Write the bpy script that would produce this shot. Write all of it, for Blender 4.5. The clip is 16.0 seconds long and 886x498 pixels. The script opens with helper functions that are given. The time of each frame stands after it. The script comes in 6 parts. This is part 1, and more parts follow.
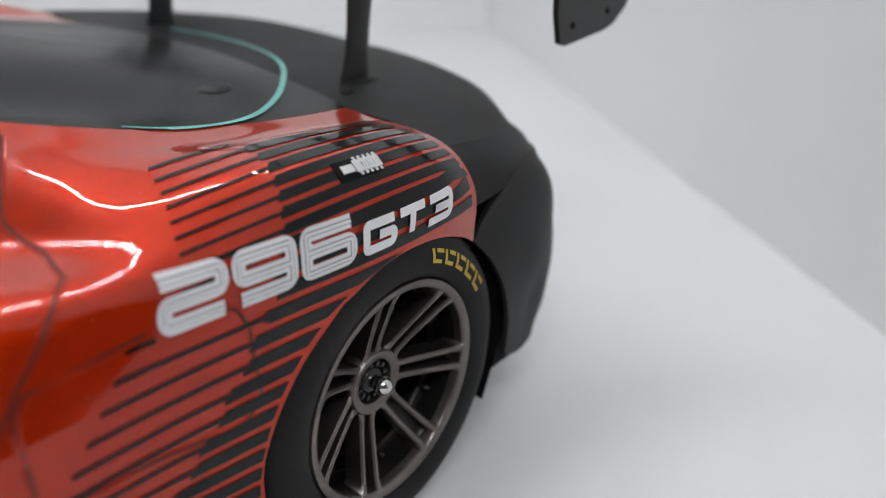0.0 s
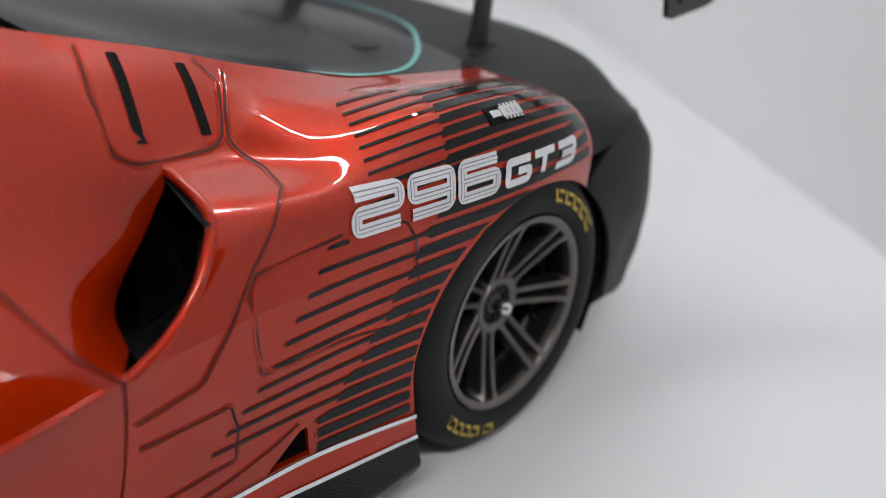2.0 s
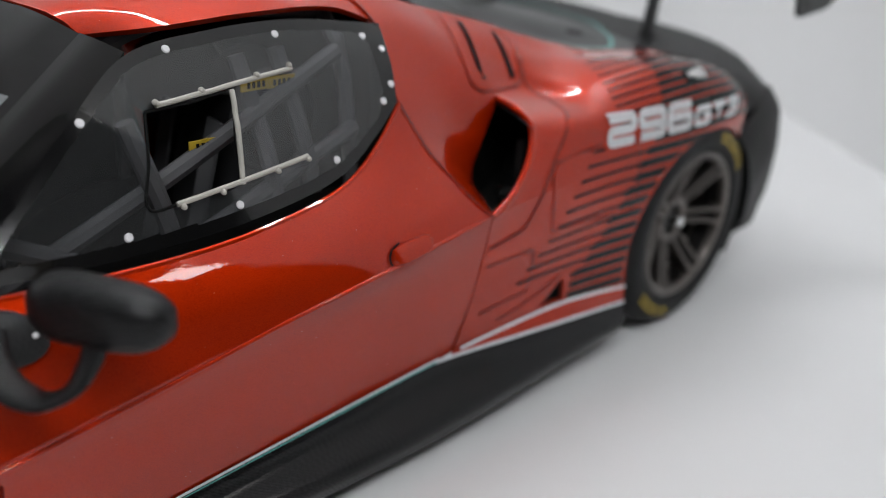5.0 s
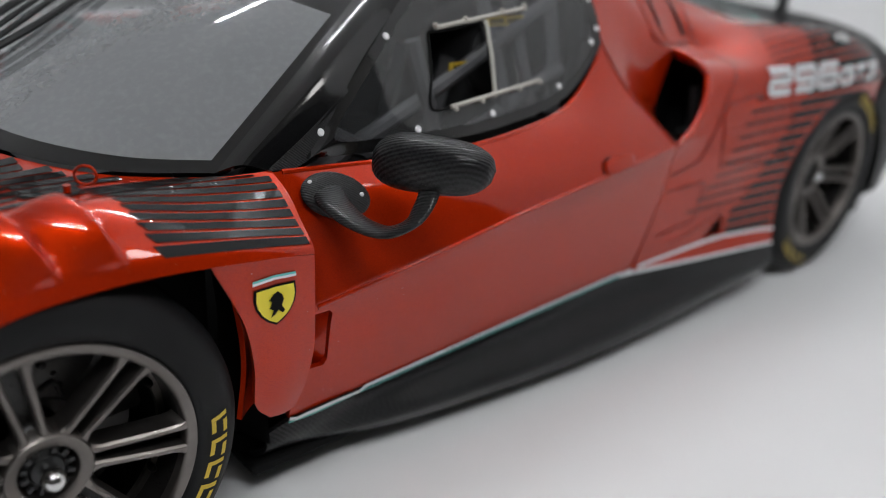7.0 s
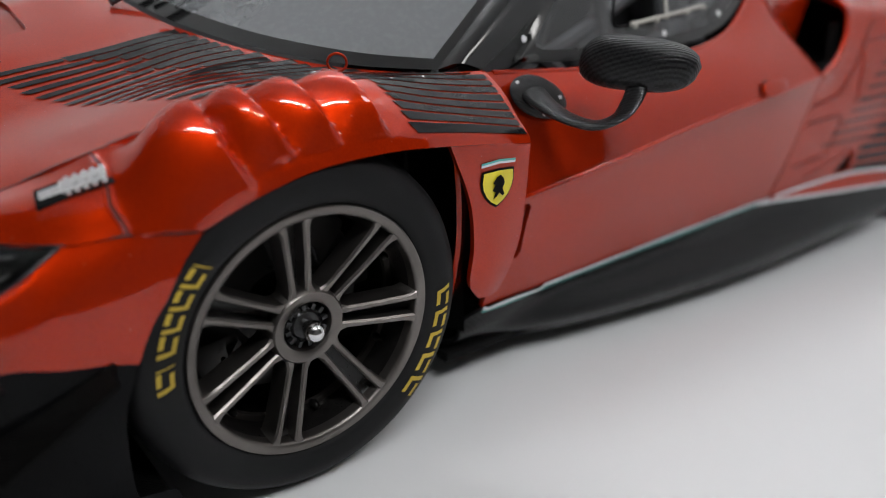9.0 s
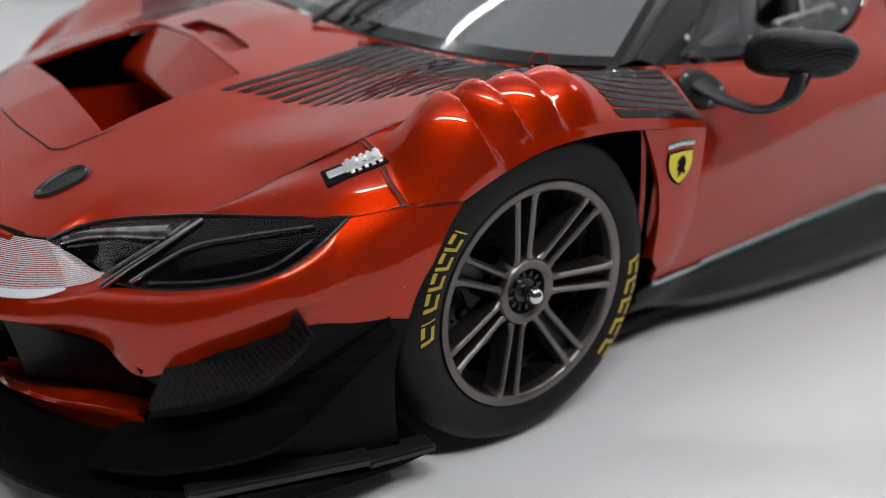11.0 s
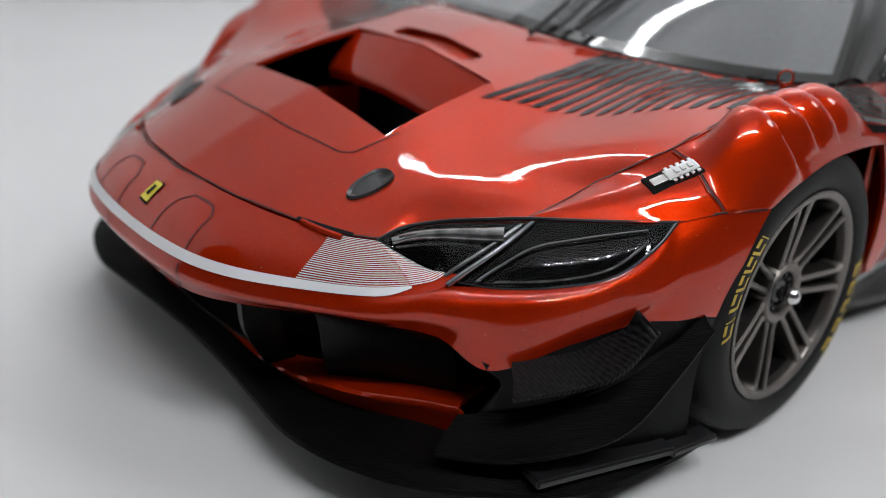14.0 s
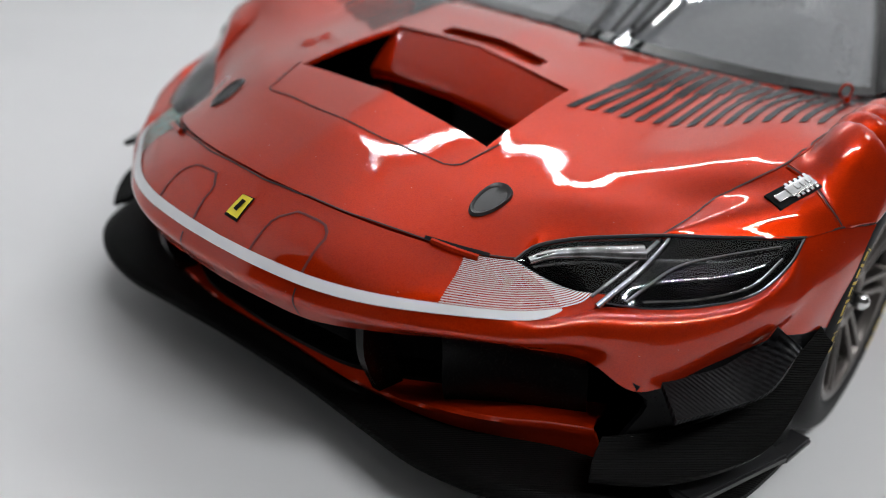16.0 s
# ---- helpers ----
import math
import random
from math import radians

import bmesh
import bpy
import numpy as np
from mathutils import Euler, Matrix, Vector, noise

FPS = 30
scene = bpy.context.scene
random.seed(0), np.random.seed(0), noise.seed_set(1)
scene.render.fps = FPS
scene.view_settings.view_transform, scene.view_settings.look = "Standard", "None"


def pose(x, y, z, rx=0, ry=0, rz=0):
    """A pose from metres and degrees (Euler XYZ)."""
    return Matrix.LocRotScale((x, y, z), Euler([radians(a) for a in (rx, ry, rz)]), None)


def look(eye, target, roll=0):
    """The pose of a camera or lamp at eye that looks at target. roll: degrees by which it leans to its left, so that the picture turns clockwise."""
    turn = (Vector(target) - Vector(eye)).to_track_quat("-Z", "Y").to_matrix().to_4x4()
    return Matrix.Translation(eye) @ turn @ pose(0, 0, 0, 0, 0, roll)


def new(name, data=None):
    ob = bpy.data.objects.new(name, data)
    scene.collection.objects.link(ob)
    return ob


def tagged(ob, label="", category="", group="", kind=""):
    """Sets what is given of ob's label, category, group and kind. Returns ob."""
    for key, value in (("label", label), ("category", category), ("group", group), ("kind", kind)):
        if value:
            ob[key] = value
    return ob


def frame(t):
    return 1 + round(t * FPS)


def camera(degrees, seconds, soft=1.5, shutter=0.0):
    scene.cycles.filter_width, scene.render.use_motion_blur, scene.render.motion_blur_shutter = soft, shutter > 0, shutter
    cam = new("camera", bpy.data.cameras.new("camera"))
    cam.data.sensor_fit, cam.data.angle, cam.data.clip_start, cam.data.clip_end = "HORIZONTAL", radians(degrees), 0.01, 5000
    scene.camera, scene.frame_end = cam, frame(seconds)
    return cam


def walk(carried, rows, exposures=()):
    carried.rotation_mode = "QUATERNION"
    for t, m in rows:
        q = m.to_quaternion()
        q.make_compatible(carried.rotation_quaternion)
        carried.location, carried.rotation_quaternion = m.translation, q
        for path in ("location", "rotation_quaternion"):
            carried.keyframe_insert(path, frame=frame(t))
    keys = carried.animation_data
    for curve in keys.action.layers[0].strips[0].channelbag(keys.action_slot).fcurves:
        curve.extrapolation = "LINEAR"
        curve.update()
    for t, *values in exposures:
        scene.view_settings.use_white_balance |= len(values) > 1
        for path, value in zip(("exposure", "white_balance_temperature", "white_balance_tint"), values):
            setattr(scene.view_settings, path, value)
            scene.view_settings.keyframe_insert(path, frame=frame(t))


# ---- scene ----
U = 1.0 / 18  # scale of the model: the numbers below are those of the full-size car
cam = camera(55.1, 16.0, soft=0.95)
PATH = [
    (0, (1.559, -1.859, 1.369), (3.009, -0.787, 0.504), 2.6),
    (0.5, (1.491, -1.807, 1.353), (2.92, -0.713, 0.482), 3.1),
    (1, (1.441, -1.824, 1.37), (2.842, -0.704, 0.485), 3.2),
    (1.5, (1.36, -1.865, 1.357), (2.743, -0.731, 0.461), 3.4),
    (2, (1.225, -1.902, 1.382), (2.596, -0.761, 0.478), 3.8),
    (2.5, (1.096, -1.915, 1.397), (2.455, -0.757, 0.495), 3.8),
    (3, (0.958, -1.873, 1.368), (2.293, -0.691, 0.462), 3.8),
    (3.2, (0.906, -1.881, 1.369), (2.234, -0.694, 0.459), 4.3),
    (5.3, (0.196, -2.141, 1.436), (1.505, -0.894, 0.583), 4.3),
    (5.5, (0.153, -2.159, 1.445), (1.446, -0.895, 0.591), 4.3),
    (6, (0.025, -2.169, 1.413), (1.299, -0.878, 0.569), 4.1),
    (6.5, (-0.08, -2.168, 1.355), (1.174, -0.847, 0.529), 3.8),
    (7, (-0.292, -2.164, 1.279), (0.945, -0.82, 0.465), 3.7),
    (7.5, (-0.442, -2.191, 1.237), (0.78, -0.832, 0.424), 3.8),
    (8, (-0.576, -2.153, 1.178), (0.632, -0.782, 0.364), 3.7),
    (8.5, (-0.641, -2.09, 1.127), (0.554, -0.712, 0.306), 3.9),
    (8.7, (-0.658, -2.111, 1.127), (0.528, -0.731, 0.299), 3.9),
    (10.8, (-1.041, -2.088, 1.111), (0.077, -0.633, 0.316), 1.0),
    (11, (-1.106, -2.087, 1.101), (0.016, -0.623, 0.326), 0.8),
    (11.5, (-1.275, -2.05, 1.108), (-0.145, -0.587, 0.346), 1.2),
    (12, (-1.343, -2.007, 1.118), (-0.22, -0.546, 0.341), 1.2),
    (12.5, (-1.401, -1.976, 1.117), (-0.271, -0.52, 0.34), 1.4),
    (13, (-1.537, -1.859, 1.127), (-0.39, -0.413, 0.356), 1.7),
    (13.5, (-1.626, -1.78, 1.118), (-0.452, -0.353, 0.354), 2.2),
    (14, (-1.716, -1.707, 1.12), (-0.483, -0.334, 0.35), 3.1),
    (14.5, (-1.797, -1.589, 1.119), (-0.499, -0.283, 0.34), 4.1),
    (15, (-1.88, -1.438, 1.131), (-0.527, -0.192, 0.348), 4.9),
    (15.5, (-1.957, -1.358, 1.139), (-0.554, -0.17, 0.352), 5.5),
    (16, (-2.032, -1.26, 1.121), (-0.562, -0.155, 0.337), 6.6),
]
walk(cam, [(t, look([U * v for v in eye], [U * v for v in target], roll)) for t, eye, target, roll in PATH])
cam.data.dof.use_dof, cam.data.dof.focus_distance, cam.data.dof.aperture_fstop = True, 1.62 * U, 17.0  # a close camera: shallow focus

# ---- light: a white photo tent, open towards the camera, with a row of small lamps along its top front edge ----
world = bpy.data.worlds.new("world")
scene.world = world
world.use_nodes = True
world.node_tree.nodes["Background"].inputs[0].default_value = (0.55, 0.6, 0.7, 1)
world.node_tree.nodes["Background"].inputs[1].default_value = 0.10
STRIP_GLOW = 181.0


# ---- materials ----
def node_mat(name, colour, rough=0.5, metal=0.0, coat=0.0, coat_rough=0.03, spec=0.5):
    m = bpy.data.materials.new(name)
    m.use_nodes = True
    b = m.node_tree.nodes["Principled BSDF"]
    b.inputs["Base Color"].default_value = (*colour, 1)
    b.inputs["Roughness"].default_value = rough
    b.inputs["Metallic"].default_value = metal
    b.inputs["Coat Weight"].default_value = coat
    b.inputs["Coat Roughness"].default_value = coat_rough
    b.inputs["Specular IOR Level"].default_value = spec
    return m, m.node_tree, b


def coords(nt, scale):
    tc = nt.nodes.new("ShaderNodeTexCoord")
    mp = nt.nodes.new("ShaderNodeMapping")
    mp.inputs["Scale"].default_value = (scale,) * 3 if isinstance(scale, (int, float)) else scale
    nt.links.new(tc.outputs["Object"], mp.inputs["Vector"])
    return mp.outputs["Vector"]


def noise_node(nt, vec, scale, detail=3.0):
    n = nt.nodes.new("ShaderNodeTexNoise")
    n.inputs["Scale"].default_value = scale
    n.inputs["Detail"].default_value = detail
    nt.links.new(vec, n.inputs["Vector"])
    return n


def ramp(nt, fac, lo, hi, a, b):
    r = nt.nodes.new("ShaderNodeValToRGB")
    r.color_ramp.elements[0].position, r.color_ramp.elements[1].position = lo, hi
    r.color_ramp.elements[0].color, r.color_ramp.elements[1].color = (*a, 1), (*b, 1)
    nt.links.new(fac, r.inputs["Fac"])
    return r.outputs["Color"]


def bumped(nt, b, height, strength, dist):
    n = nt.nodes.new("ShaderNodeBump")
    n.inputs["Strength"].default_value = strength
    n.inputs["Distance"].default_value = dist * U
    nt.links.new(height, n.inputs["Height"])
    nt.links.new(n.outputs["Normal"], b.inputs["Normal"])


def grained(name, colour, rough, metal=0.0, coat=0.0, vary=0.25, size=6.0, fine=250.0, bump=0.1, spec=0.5, coat_rough=0.03):
    """A surface with broad stains, fine grain and slight relief."""
    m, nt, b = node_mat(name, colour, rough, metal, coat, coat_rough, spec)
    v = coords(nt, 1 / U)
    n1, n2 = noise_node(nt, v, size), noise_node(nt, v, fine, 2.0)
    lo = tuple(c * (1 - vary) for c in colour)
    hi = tuple(min(1, c * (1 + vary)) for c in colour)
    nt.links.new(ramp(nt, n1.outputs["Fac"], 0.3, 0.7, lo, hi), b.inputs["Base Color"])
    r = nt.nodes.new("ShaderNodeMapRange")
    r.inputs["To Min"].default_value, r.inputs["To Max"].default_value = max(0, rough - 0.08), min(1, rough + 0.08)
    nt.links.new(n2.outputs["Fac"], r.inputs["Value"])
    nt.links.new(r.outputs["Result"], b.inputs["Roughness"])
    if bump:
        bumped(nt, b, n2.outputs["Fac"], bump, 0.002)
    return m


def red_paint(name):
    """Deep metallic red under clear lacquer: fine flakes, dusty specks, a slightly wavy skin."""
    m, nt, b = node_mat(name, (0.38, 0.020, 0.001), 0.38, 0.52, 0.95, 0.018, 0.0)
    v = coords(nt, 1 / U)
    flakes = nt.nodes.new("ShaderNodeTexVoronoi")
    flakes.inputs["Scale"].default_value = 420
    nt.links.new(v, flakes.inputs["Vector"])
    paint = ramp(nt, flakes.outputs["Distance"], 0.0, 0.9, (0.485, 0.026, 0.0014), (0.345, 0.0145, 0.0008))
    motes = nt.nodes.new("ShaderNodeTexVoronoi")
    motes.inputs["Scale"].default_value = 34
    nt.links.new(v, motes.inputs["Vector"])
    mote = ramp(nt, motes.outputs["Distance"], 0.022, 0.040, (0.55, 0.55, 0.55), (0, 0, 0))
    mixed = nt.nodes.new("ShaderNodeMix")
    mixed.data_type = "RGBA"
    mixed.inputs[7].default_value = (0.55, 0.42, 0.40, 1)
    nt.links.new(mote, mixed.inputs[0])
    nt.links.new(paint, mixed.inputs[6])
    nt.links.new(mixed.outputs[2], b.inputs["Base Color"])
    dust_haze = noise_node(nt, v, 90, 4)
    r = nt.nodes.new("ShaderNodeMapRange")
    r.inputs["From Min"].default_value, r.inputs["From Max"].default_value = 0.66, 0.74
    r.inputs["To Min"].default_value, r.inputs["To Max"].default_value = 0.012, 0.07
    nt.links.new(dust_haze.outputs["Fac"], r.inputs["Value"])
    nt.links.new(r.outputs["Result"], b.inputs["Coat Roughness"])
    peel = noise_node(nt, v, 80, 1)
    n = nt.nodes.new("ShaderNodeBump")
    n.inputs["Strength"].default_value, n.inputs["Distance"].default_value = 0.035, 0.002 * U
    nt.links.new(peel.outputs["Fac"], n.inputs["Height"])
    nt.links.new(n.outputs["Normal"], b.inputs["Coat Normal"])
    return m


def weave(name, a, c, scale, rough, coat=0.0, spec=0.12, bands="DIAGONAL"):
    """Twill weave of black fibre."""
    m, nt, b = node_mat(name, a, rough, 0.0, coat, 0.15, spec)
    v = coords(nt, 1 / U)
    w = nt.nodes.new("ShaderNodeTexWave")
    w.wave_type, w.bands_direction = "BANDS", bands
    w.inputs["Scale"].default_value, w.inputs["Distortion"].default_value = scale, 0.6
    nt.links.new(v, w.inputs["Vector"])
    ch = nt.nodes.new("ShaderNodeTexChecker")
    ch.inputs["Scale"].default_value = scale * 2.2
    nt.links.new(v, ch.inputs["Vector"])
    mix = nt.nodes.new("ShaderNodeMix")
    mix.data_type = "FLOAT"
    mix.inputs[0].default_value = 0.35
    nt.links.new(w.outputs["Fac"], mix.inputs[2])
    nt.links.new(ch.outputs["Fac"], mix.inputs[3])
    nt.links.new(ramp(nt, mix.outputs[0], 0.2, 0.8, a, c), b.inputs["Base Color"])
    bumped(nt, b, mix.outputs[0], 0.35, 0.004)
    return m


def glass(name, tint, haze_alpha, rough=0.02, ior=1.5):
    """A thin pane: part clear, part smoked, with a sharp reflection; its pale film is dust and painted reflection."""
    m = bpy.data.materials.new(name)
    m.use_nodes = True
    nt = m.node_tree
    nt.nodes.clear()
    out, tr, gl = nt.nodes.new("ShaderNodeOutputMaterial"), nt.nodes.new("ShaderNodeBsdfTransparent"), nt.nodes.new("ShaderNodeBsdfGlossy")
    tr.inputs[0].default_value = (*tint, 1)
    gl.inputs["Roughness"].default_value = rough
    gl.inputs[0].default_value = (1, 1, 1, 1)
    fr = nt.nodes.new("ShaderNodeFresnel")
    fr.inputs["IOR"].default_value = ior
    mx = nt.nodes.new("ShaderNodeMixShader")
    nt.links.new(fr.outputs[0], mx.inputs[0])
    # pale film: some dust, and the tent's reflection put into the colour
    dust_haze, mx2 = nt.nodes.new("ShaderNodeBsdfDiffuse"), nt.nodes.new("ShaderNodeMixShader")
    dust_haze.inputs[0].default_value = (0.38, 0.395, 0.41, 1)
    v = coords(nt, 1 / U)
    n1 = noise_node(nt, v, 70, 5)
    r = nt.nodes.new("ShaderNodeMapRange")
    r.inputs["From Min"].default_value, r.inputs["From Max"].default_value = 0.45, 0.85
    r.inputs["To Min"].default_value, r.inputs["To Max"].default_value = haze_alpha * 0.97, haze_alpha * 1.12
    nt.links.new(n1.outputs["Fac"], r.inputs["Value"])
    nt.links.new(r.outputs["Result"], mx2.inputs[0])
    nt.links.new(tr.outputs[0], mx2.inputs[1])
    nt.links.new(dust_haze.outputs[0], mx2.inputs[2])
    nt.links.new(mx2.outputs[0], mx.inputs[1])
    nt.links.new(gl.outputs[0], mx.inputs[2])
    nt.links.new(mx.outputs[0], out.inputs[0])
    return m


def glow(name, colour, strength):
    m = bpy.data.materials.new(name)
    m.use_nodes = True
    nt = m.node_tree
    nt.nodes.clear()
    out, e = nt.nodes.new("ShaderNodeOutputMaterial"), nt.nodes.new("ShaderNodeEmission")
    e.inputs[0].default_value, e.inputs[1].default_value = (*colour, 1), strength
    nt.links.new(e.outputs[0], out.inputs[0])
    return m


RED = red_paint("red_metallic_paint")
BLACK_GLOSS = grained("black_gloss_paint", (0.003, 0.003, 0.0034), 0.20, coat=0.75, bump=0.0, spec=0.2, coat_rough=0.05)
BLACK_DEEP = grained("deep_black_paint", (0.003, 0.003, 0.0033), 0.30, bump=0.0, spec=0.08)
BLACK_SATIN = grained("black_satin_plastic", (0.010, 0.010, 0.011), 0.40, bump=0.06)
BLACK_MATT = grained("black_matt_paint", (0.009, 0.009, 0.0095), 0.52, bump=0.08, spec=0.24)
DARK = grained("dark_recess", (0.004, 0.004, 0.004), 0.7, spec=0.12)
BLACK_DUCT = grained("black_duct_plastic", (0.0015, 0.0015, 0.0016), 0.25, bump=0.0, spec=0.16)
CARBON = weave("carbon_weave", (0.003, 0.003, 0.0033), (0.016, 0.016, 0.017), 80.0, 0.36, spec=0.28)
CANARD = weave("canard_weave", (0.0015, 0.0015, 0.0017), (0.011, 0.011, 0.012), 38.0, 0.34, spec=0.1, bands="X")
TAPE = weave("coarse_weave", (0.001, 0.001, 0.001), (0.005, 0.0047, 0.0045), 74.0, 0.45, spec=0.035)
RUBBER = grained("tyre_rubber", (0.0075, 0.0075, 0.008), 0.55, bump=0.12, spec=0.18)
RIM = grained("gunmetal", (0.165, 0.15, 0.14), 0.36, metal=0.95, bump=0.05)
# gunmetal with the shade of grooves and barrel put into its colour
RIM_SHADED = grained("shaded_gunmetal", (0.010, 0.009, 0.0085), 0.3, metal=0.3, bump=0.05)
GAP_RED = grained("panel_gap_shadow", (0.022, 0.003, 0.002), 0.6)
STEEL = grained("polished_steel", (0.7, 0.7, 0.7), 0.16, metal=1.0, bump=0.0)
LAMP_SILVER = grained("lamp_silver", (0.30, 0.30, 0.31), 0.2, metal=1.0, vary=0.3)
LAMP_TUBE = grained("lamp_tube_plastic", (0.22, 0.22, 0.225), 0.2, metal=0.8, coat=0.8, vary=0.6, size=34)
SILVER = grained("silver_foil", (0.8, 0.8, 0.8), 0.22, metal=1.0, vary=0.1)
WHITE = grained("white_print", (0.74, 0.73, 0.75), 0.4, coat=0.4, vary=0.05)
OUTLINE = grained("grey_print", (0.16, 0.14, 0.14), 0.4, coat=0.4, vary=0.05)
STRIPE = grained("black_print", (0.003, 0.003, 0.0033), 0.35, coat=0.55, spec=0.03, vary=0.1, bump=0.0, coat_rough=0.03)
YELLOW = grained("yellow_print", (0.52, 0.36, 0.03), 0.5, vary=0.15)
SHIELD = grained("shield_yellow", (0.75, 0.62, 0.02), 0.35, coat=0.4, vary=0.05)
TEAL = grained("teal_print", (0.10, 0.42, 0.38), 0.4, coat=0.3, vary=0.1)
GREY = grained("grey_print_light", (0.35, 0.36, 0.38), 0.4, vary=0.05)
LENS = glass("lamp_lens", (0.8, 0.81, 0.83), 0.004, ior=1.42)
# strong film: the tent's grey reflection is painted into this glass
SCREEN_GLASS = glass("windscreen_glass", (0.62, 0.64, 0.66), 0.44, ior=1.75)
WINDOW_GLASS = glass("window_glass", (0.66, 0.67, 0.69), 0.05, ior=1.62)
CAGE = grained("cage_grey", (0.09, 0.09, 0.095), 0.5)
BEIGE = grained("rail_plastic", (0.42, 0.40, 0.36), 0.4, vary=0.1)
DECK = grained("smoked_cover", (0.006, 0.006, 0.0066), 0.34, coat=0.10, bump=0.0, spec=0.10, coat_rough=0.12)
TWILL = weave("twill_skirt", (0.003, 0.003, 0.0035), (0.017, 0.017, 0.018), 60.0, 0.34, 0.18, 0.16)
SHEET = grained("white_sheet", (0.73, 0.73, 0.735), 0.75, vary=0.015, size=1.2, fine=60, bump=0.02)
TENT = grained("white_tent_cloth", (0.86, 0.86, 0.862), 0.9, vary=0.02, size=0.7, fine=120, bump=0.05)


# ---- mesh helpers: sizes below are those of the full-size car; U brings them to the model's scale ----
def part(name, bm, material, parent=None, label="", smooth=True):
    me = bpy.data.meshes.new(name)
    bmesh.ops.recalc_face_normals(bm, faces=bm.faces)
    bm.to_mesh(me)
    bm.free()
    me.transform(Matrix.Scale(U, 4))
    me.materials.append(material)
    if smooth:
        me.shade_smooth()
        me.set_sharp_from_angle(angle=radians(38))
    ob = new(name, me)
    if parent:
        ob.parent = parent
    if label:
        tagged(ob, label)
    return ob


def holder(name, at, label, category, group="", kind=""):
    ob = new(name)
    ob.empty_display_size = 0.05 * U
    ob.location = Vector(at) * U
    return tagged(ob, label, category, group, kind)


def under(ob, parent):
    """Make ob, built in world places, a part of parent."""
    ob.parent = parent
    ob.matrix_parent_inverse = Matrix.Translation(parent.matrix_basis.translation).inverted()
    return ob


def spline(points, n):
    """n + 1 places along a smooth curve through points, evenly by chord."""
    p = np.array(points, float)
    if len(p) == 2:
        return p[0] + (p[1] - p[0]) * np.linspace(0, 1, n + 1)[:, None]
    d = np.linalg.norm(np.diff(p, axis=0), axis=1) ** 0.5 + 1e-9
    t = np.r_[0, np.cumsum(d)]
    tan = np.empty_like(p)
    for i in range(len(p)):
        a, b = max(i - 1, 0), min(i + 1, len(p) - 1)
        if 0 < i < len(p) - 1:
            s0, s1 = (p[i] - p[a]) / (t[i] - t[a]), (p[b] - p[i]) / (t[b] - t[i])
            h0, h1 = t[i] - t[a], t[b] - t[i]
            tan[i] = (s0 * h1 + s1 * h0) / (h0 + h1)
        else:
            tan[i] = (p[b] - p[a]) / (t[b] - t[a])
    fine = np.linspace(0, t[-1], 16 * (len(p) - 1) + 1)
    k = np.clip(np.searchsorted(t, fine, side="right") - 1, 0, len(p) - 2)
    h = (t[k + 1] - t[k])[:, None]
    s = ((fine - t[k]) / h[:, 0])[:, None]
    q = (2 * s**3 - 3 * s**2 + 1) * p[k] + (s**3 - 2 * s**2 + s) * h * tan[k] + (-2 * s**3 + 3 * s**2) * p[k + 1] + (s**3 - s**2) * h * tan[k + 1]
    run = np.r_[0, np.cumsum(np.linalg.norm(np.diff(q, axis=0), axis=1))]
    want = np.linspace(0, run[-1], n + 1)
    return np.stack([np.interp(want, run, q[:, c]) for c in range(3)], 1)


def loft(guides, nu=48, nv=6):
    """A smooth grid of places through guide curves, given as (x, half-width, z) for the car's left side."""
    g = np.stack([spline(c, nu) for c in guides])
    rows = [spline(g[:, i], nv * (len(guides) - 1)) for i in range(nu + 1)]
    return np.array(rows)


def sided(grid, side=-1):
    out = np.array(grid, float).copy()
    # the hood's crown leans to the far side
    x, w, z = out[..., 0], out[..., 1], out[..., 2]
    fore = np.clip((0.2 - x) / 0.3, 0, 1)
    out[..., 2] = z + 0.105 * np.clip((0.30 + side * w) / 1.1, 0, 1) * fore * np.clip((z - 0.5) / 0.1, 0, 1) + (0.055 * w * (1 - fore) * np.clip((z - 0.5) / 0.2, 0, 1) if side > 0 else 0)
    if side > 0:
        out[..., 2] += 0.05 * np.clip(w / 0.9, 0, 1) * fore * np.clip((0.6 - z) / 0.1, 0, 1)
    out[..., 1] *= side
    return out


def grid_faces(bm, grid, keep=None, both=False):
    """Add a grid of places as quads; keep(i, j) chooses faces."""
    nu, nv = len(grid), len(grid[0])
    verts = {}

    def v(i, j):
        if (i, j) not in verts:
            verts[i, j] = bm.verts.new(grid[i][j])
        return verts[i, j]

    for i in range(nu - 1):
        for j in range(nv - 1):
            if keep is None or keep((i + 0.5) / (nu - 1), (j + 0.5) / (nv - 1)):
                corner = [v(i, j), v(i + 1, j), v(i + 1, j + 1), v(i, j + 1)]
                if min((a.co - b.co).length for a, b in ((corner[0], corner[1]), (corner[2], corner[3]), (corner[1], corner[2]), (corner[3], corner[0]))) < 1e-5:
                    uniq = []
                    for c in corner:
                        if all((c.co - o.co).length > 1e-5 for o in uniq):
                            uniq.append(c)
                    if len(uniq) == 3:
                        bm.faces.new(uniq)
                    continue
                bm.faces.new(corner)
    return bm


def inside(poly, a, b):
    n, turn = len(poly), 0
    for i in range(n):
        (x0, y0), (x1, y1) = poly[i], poly[(i + 1) % n]
        if (y0 > b) != (y1 > b) and a < (x1 - x0) * (b - y0) / (y1 - y0) + x0:
            turn += 1
    return turn % 2 == 1


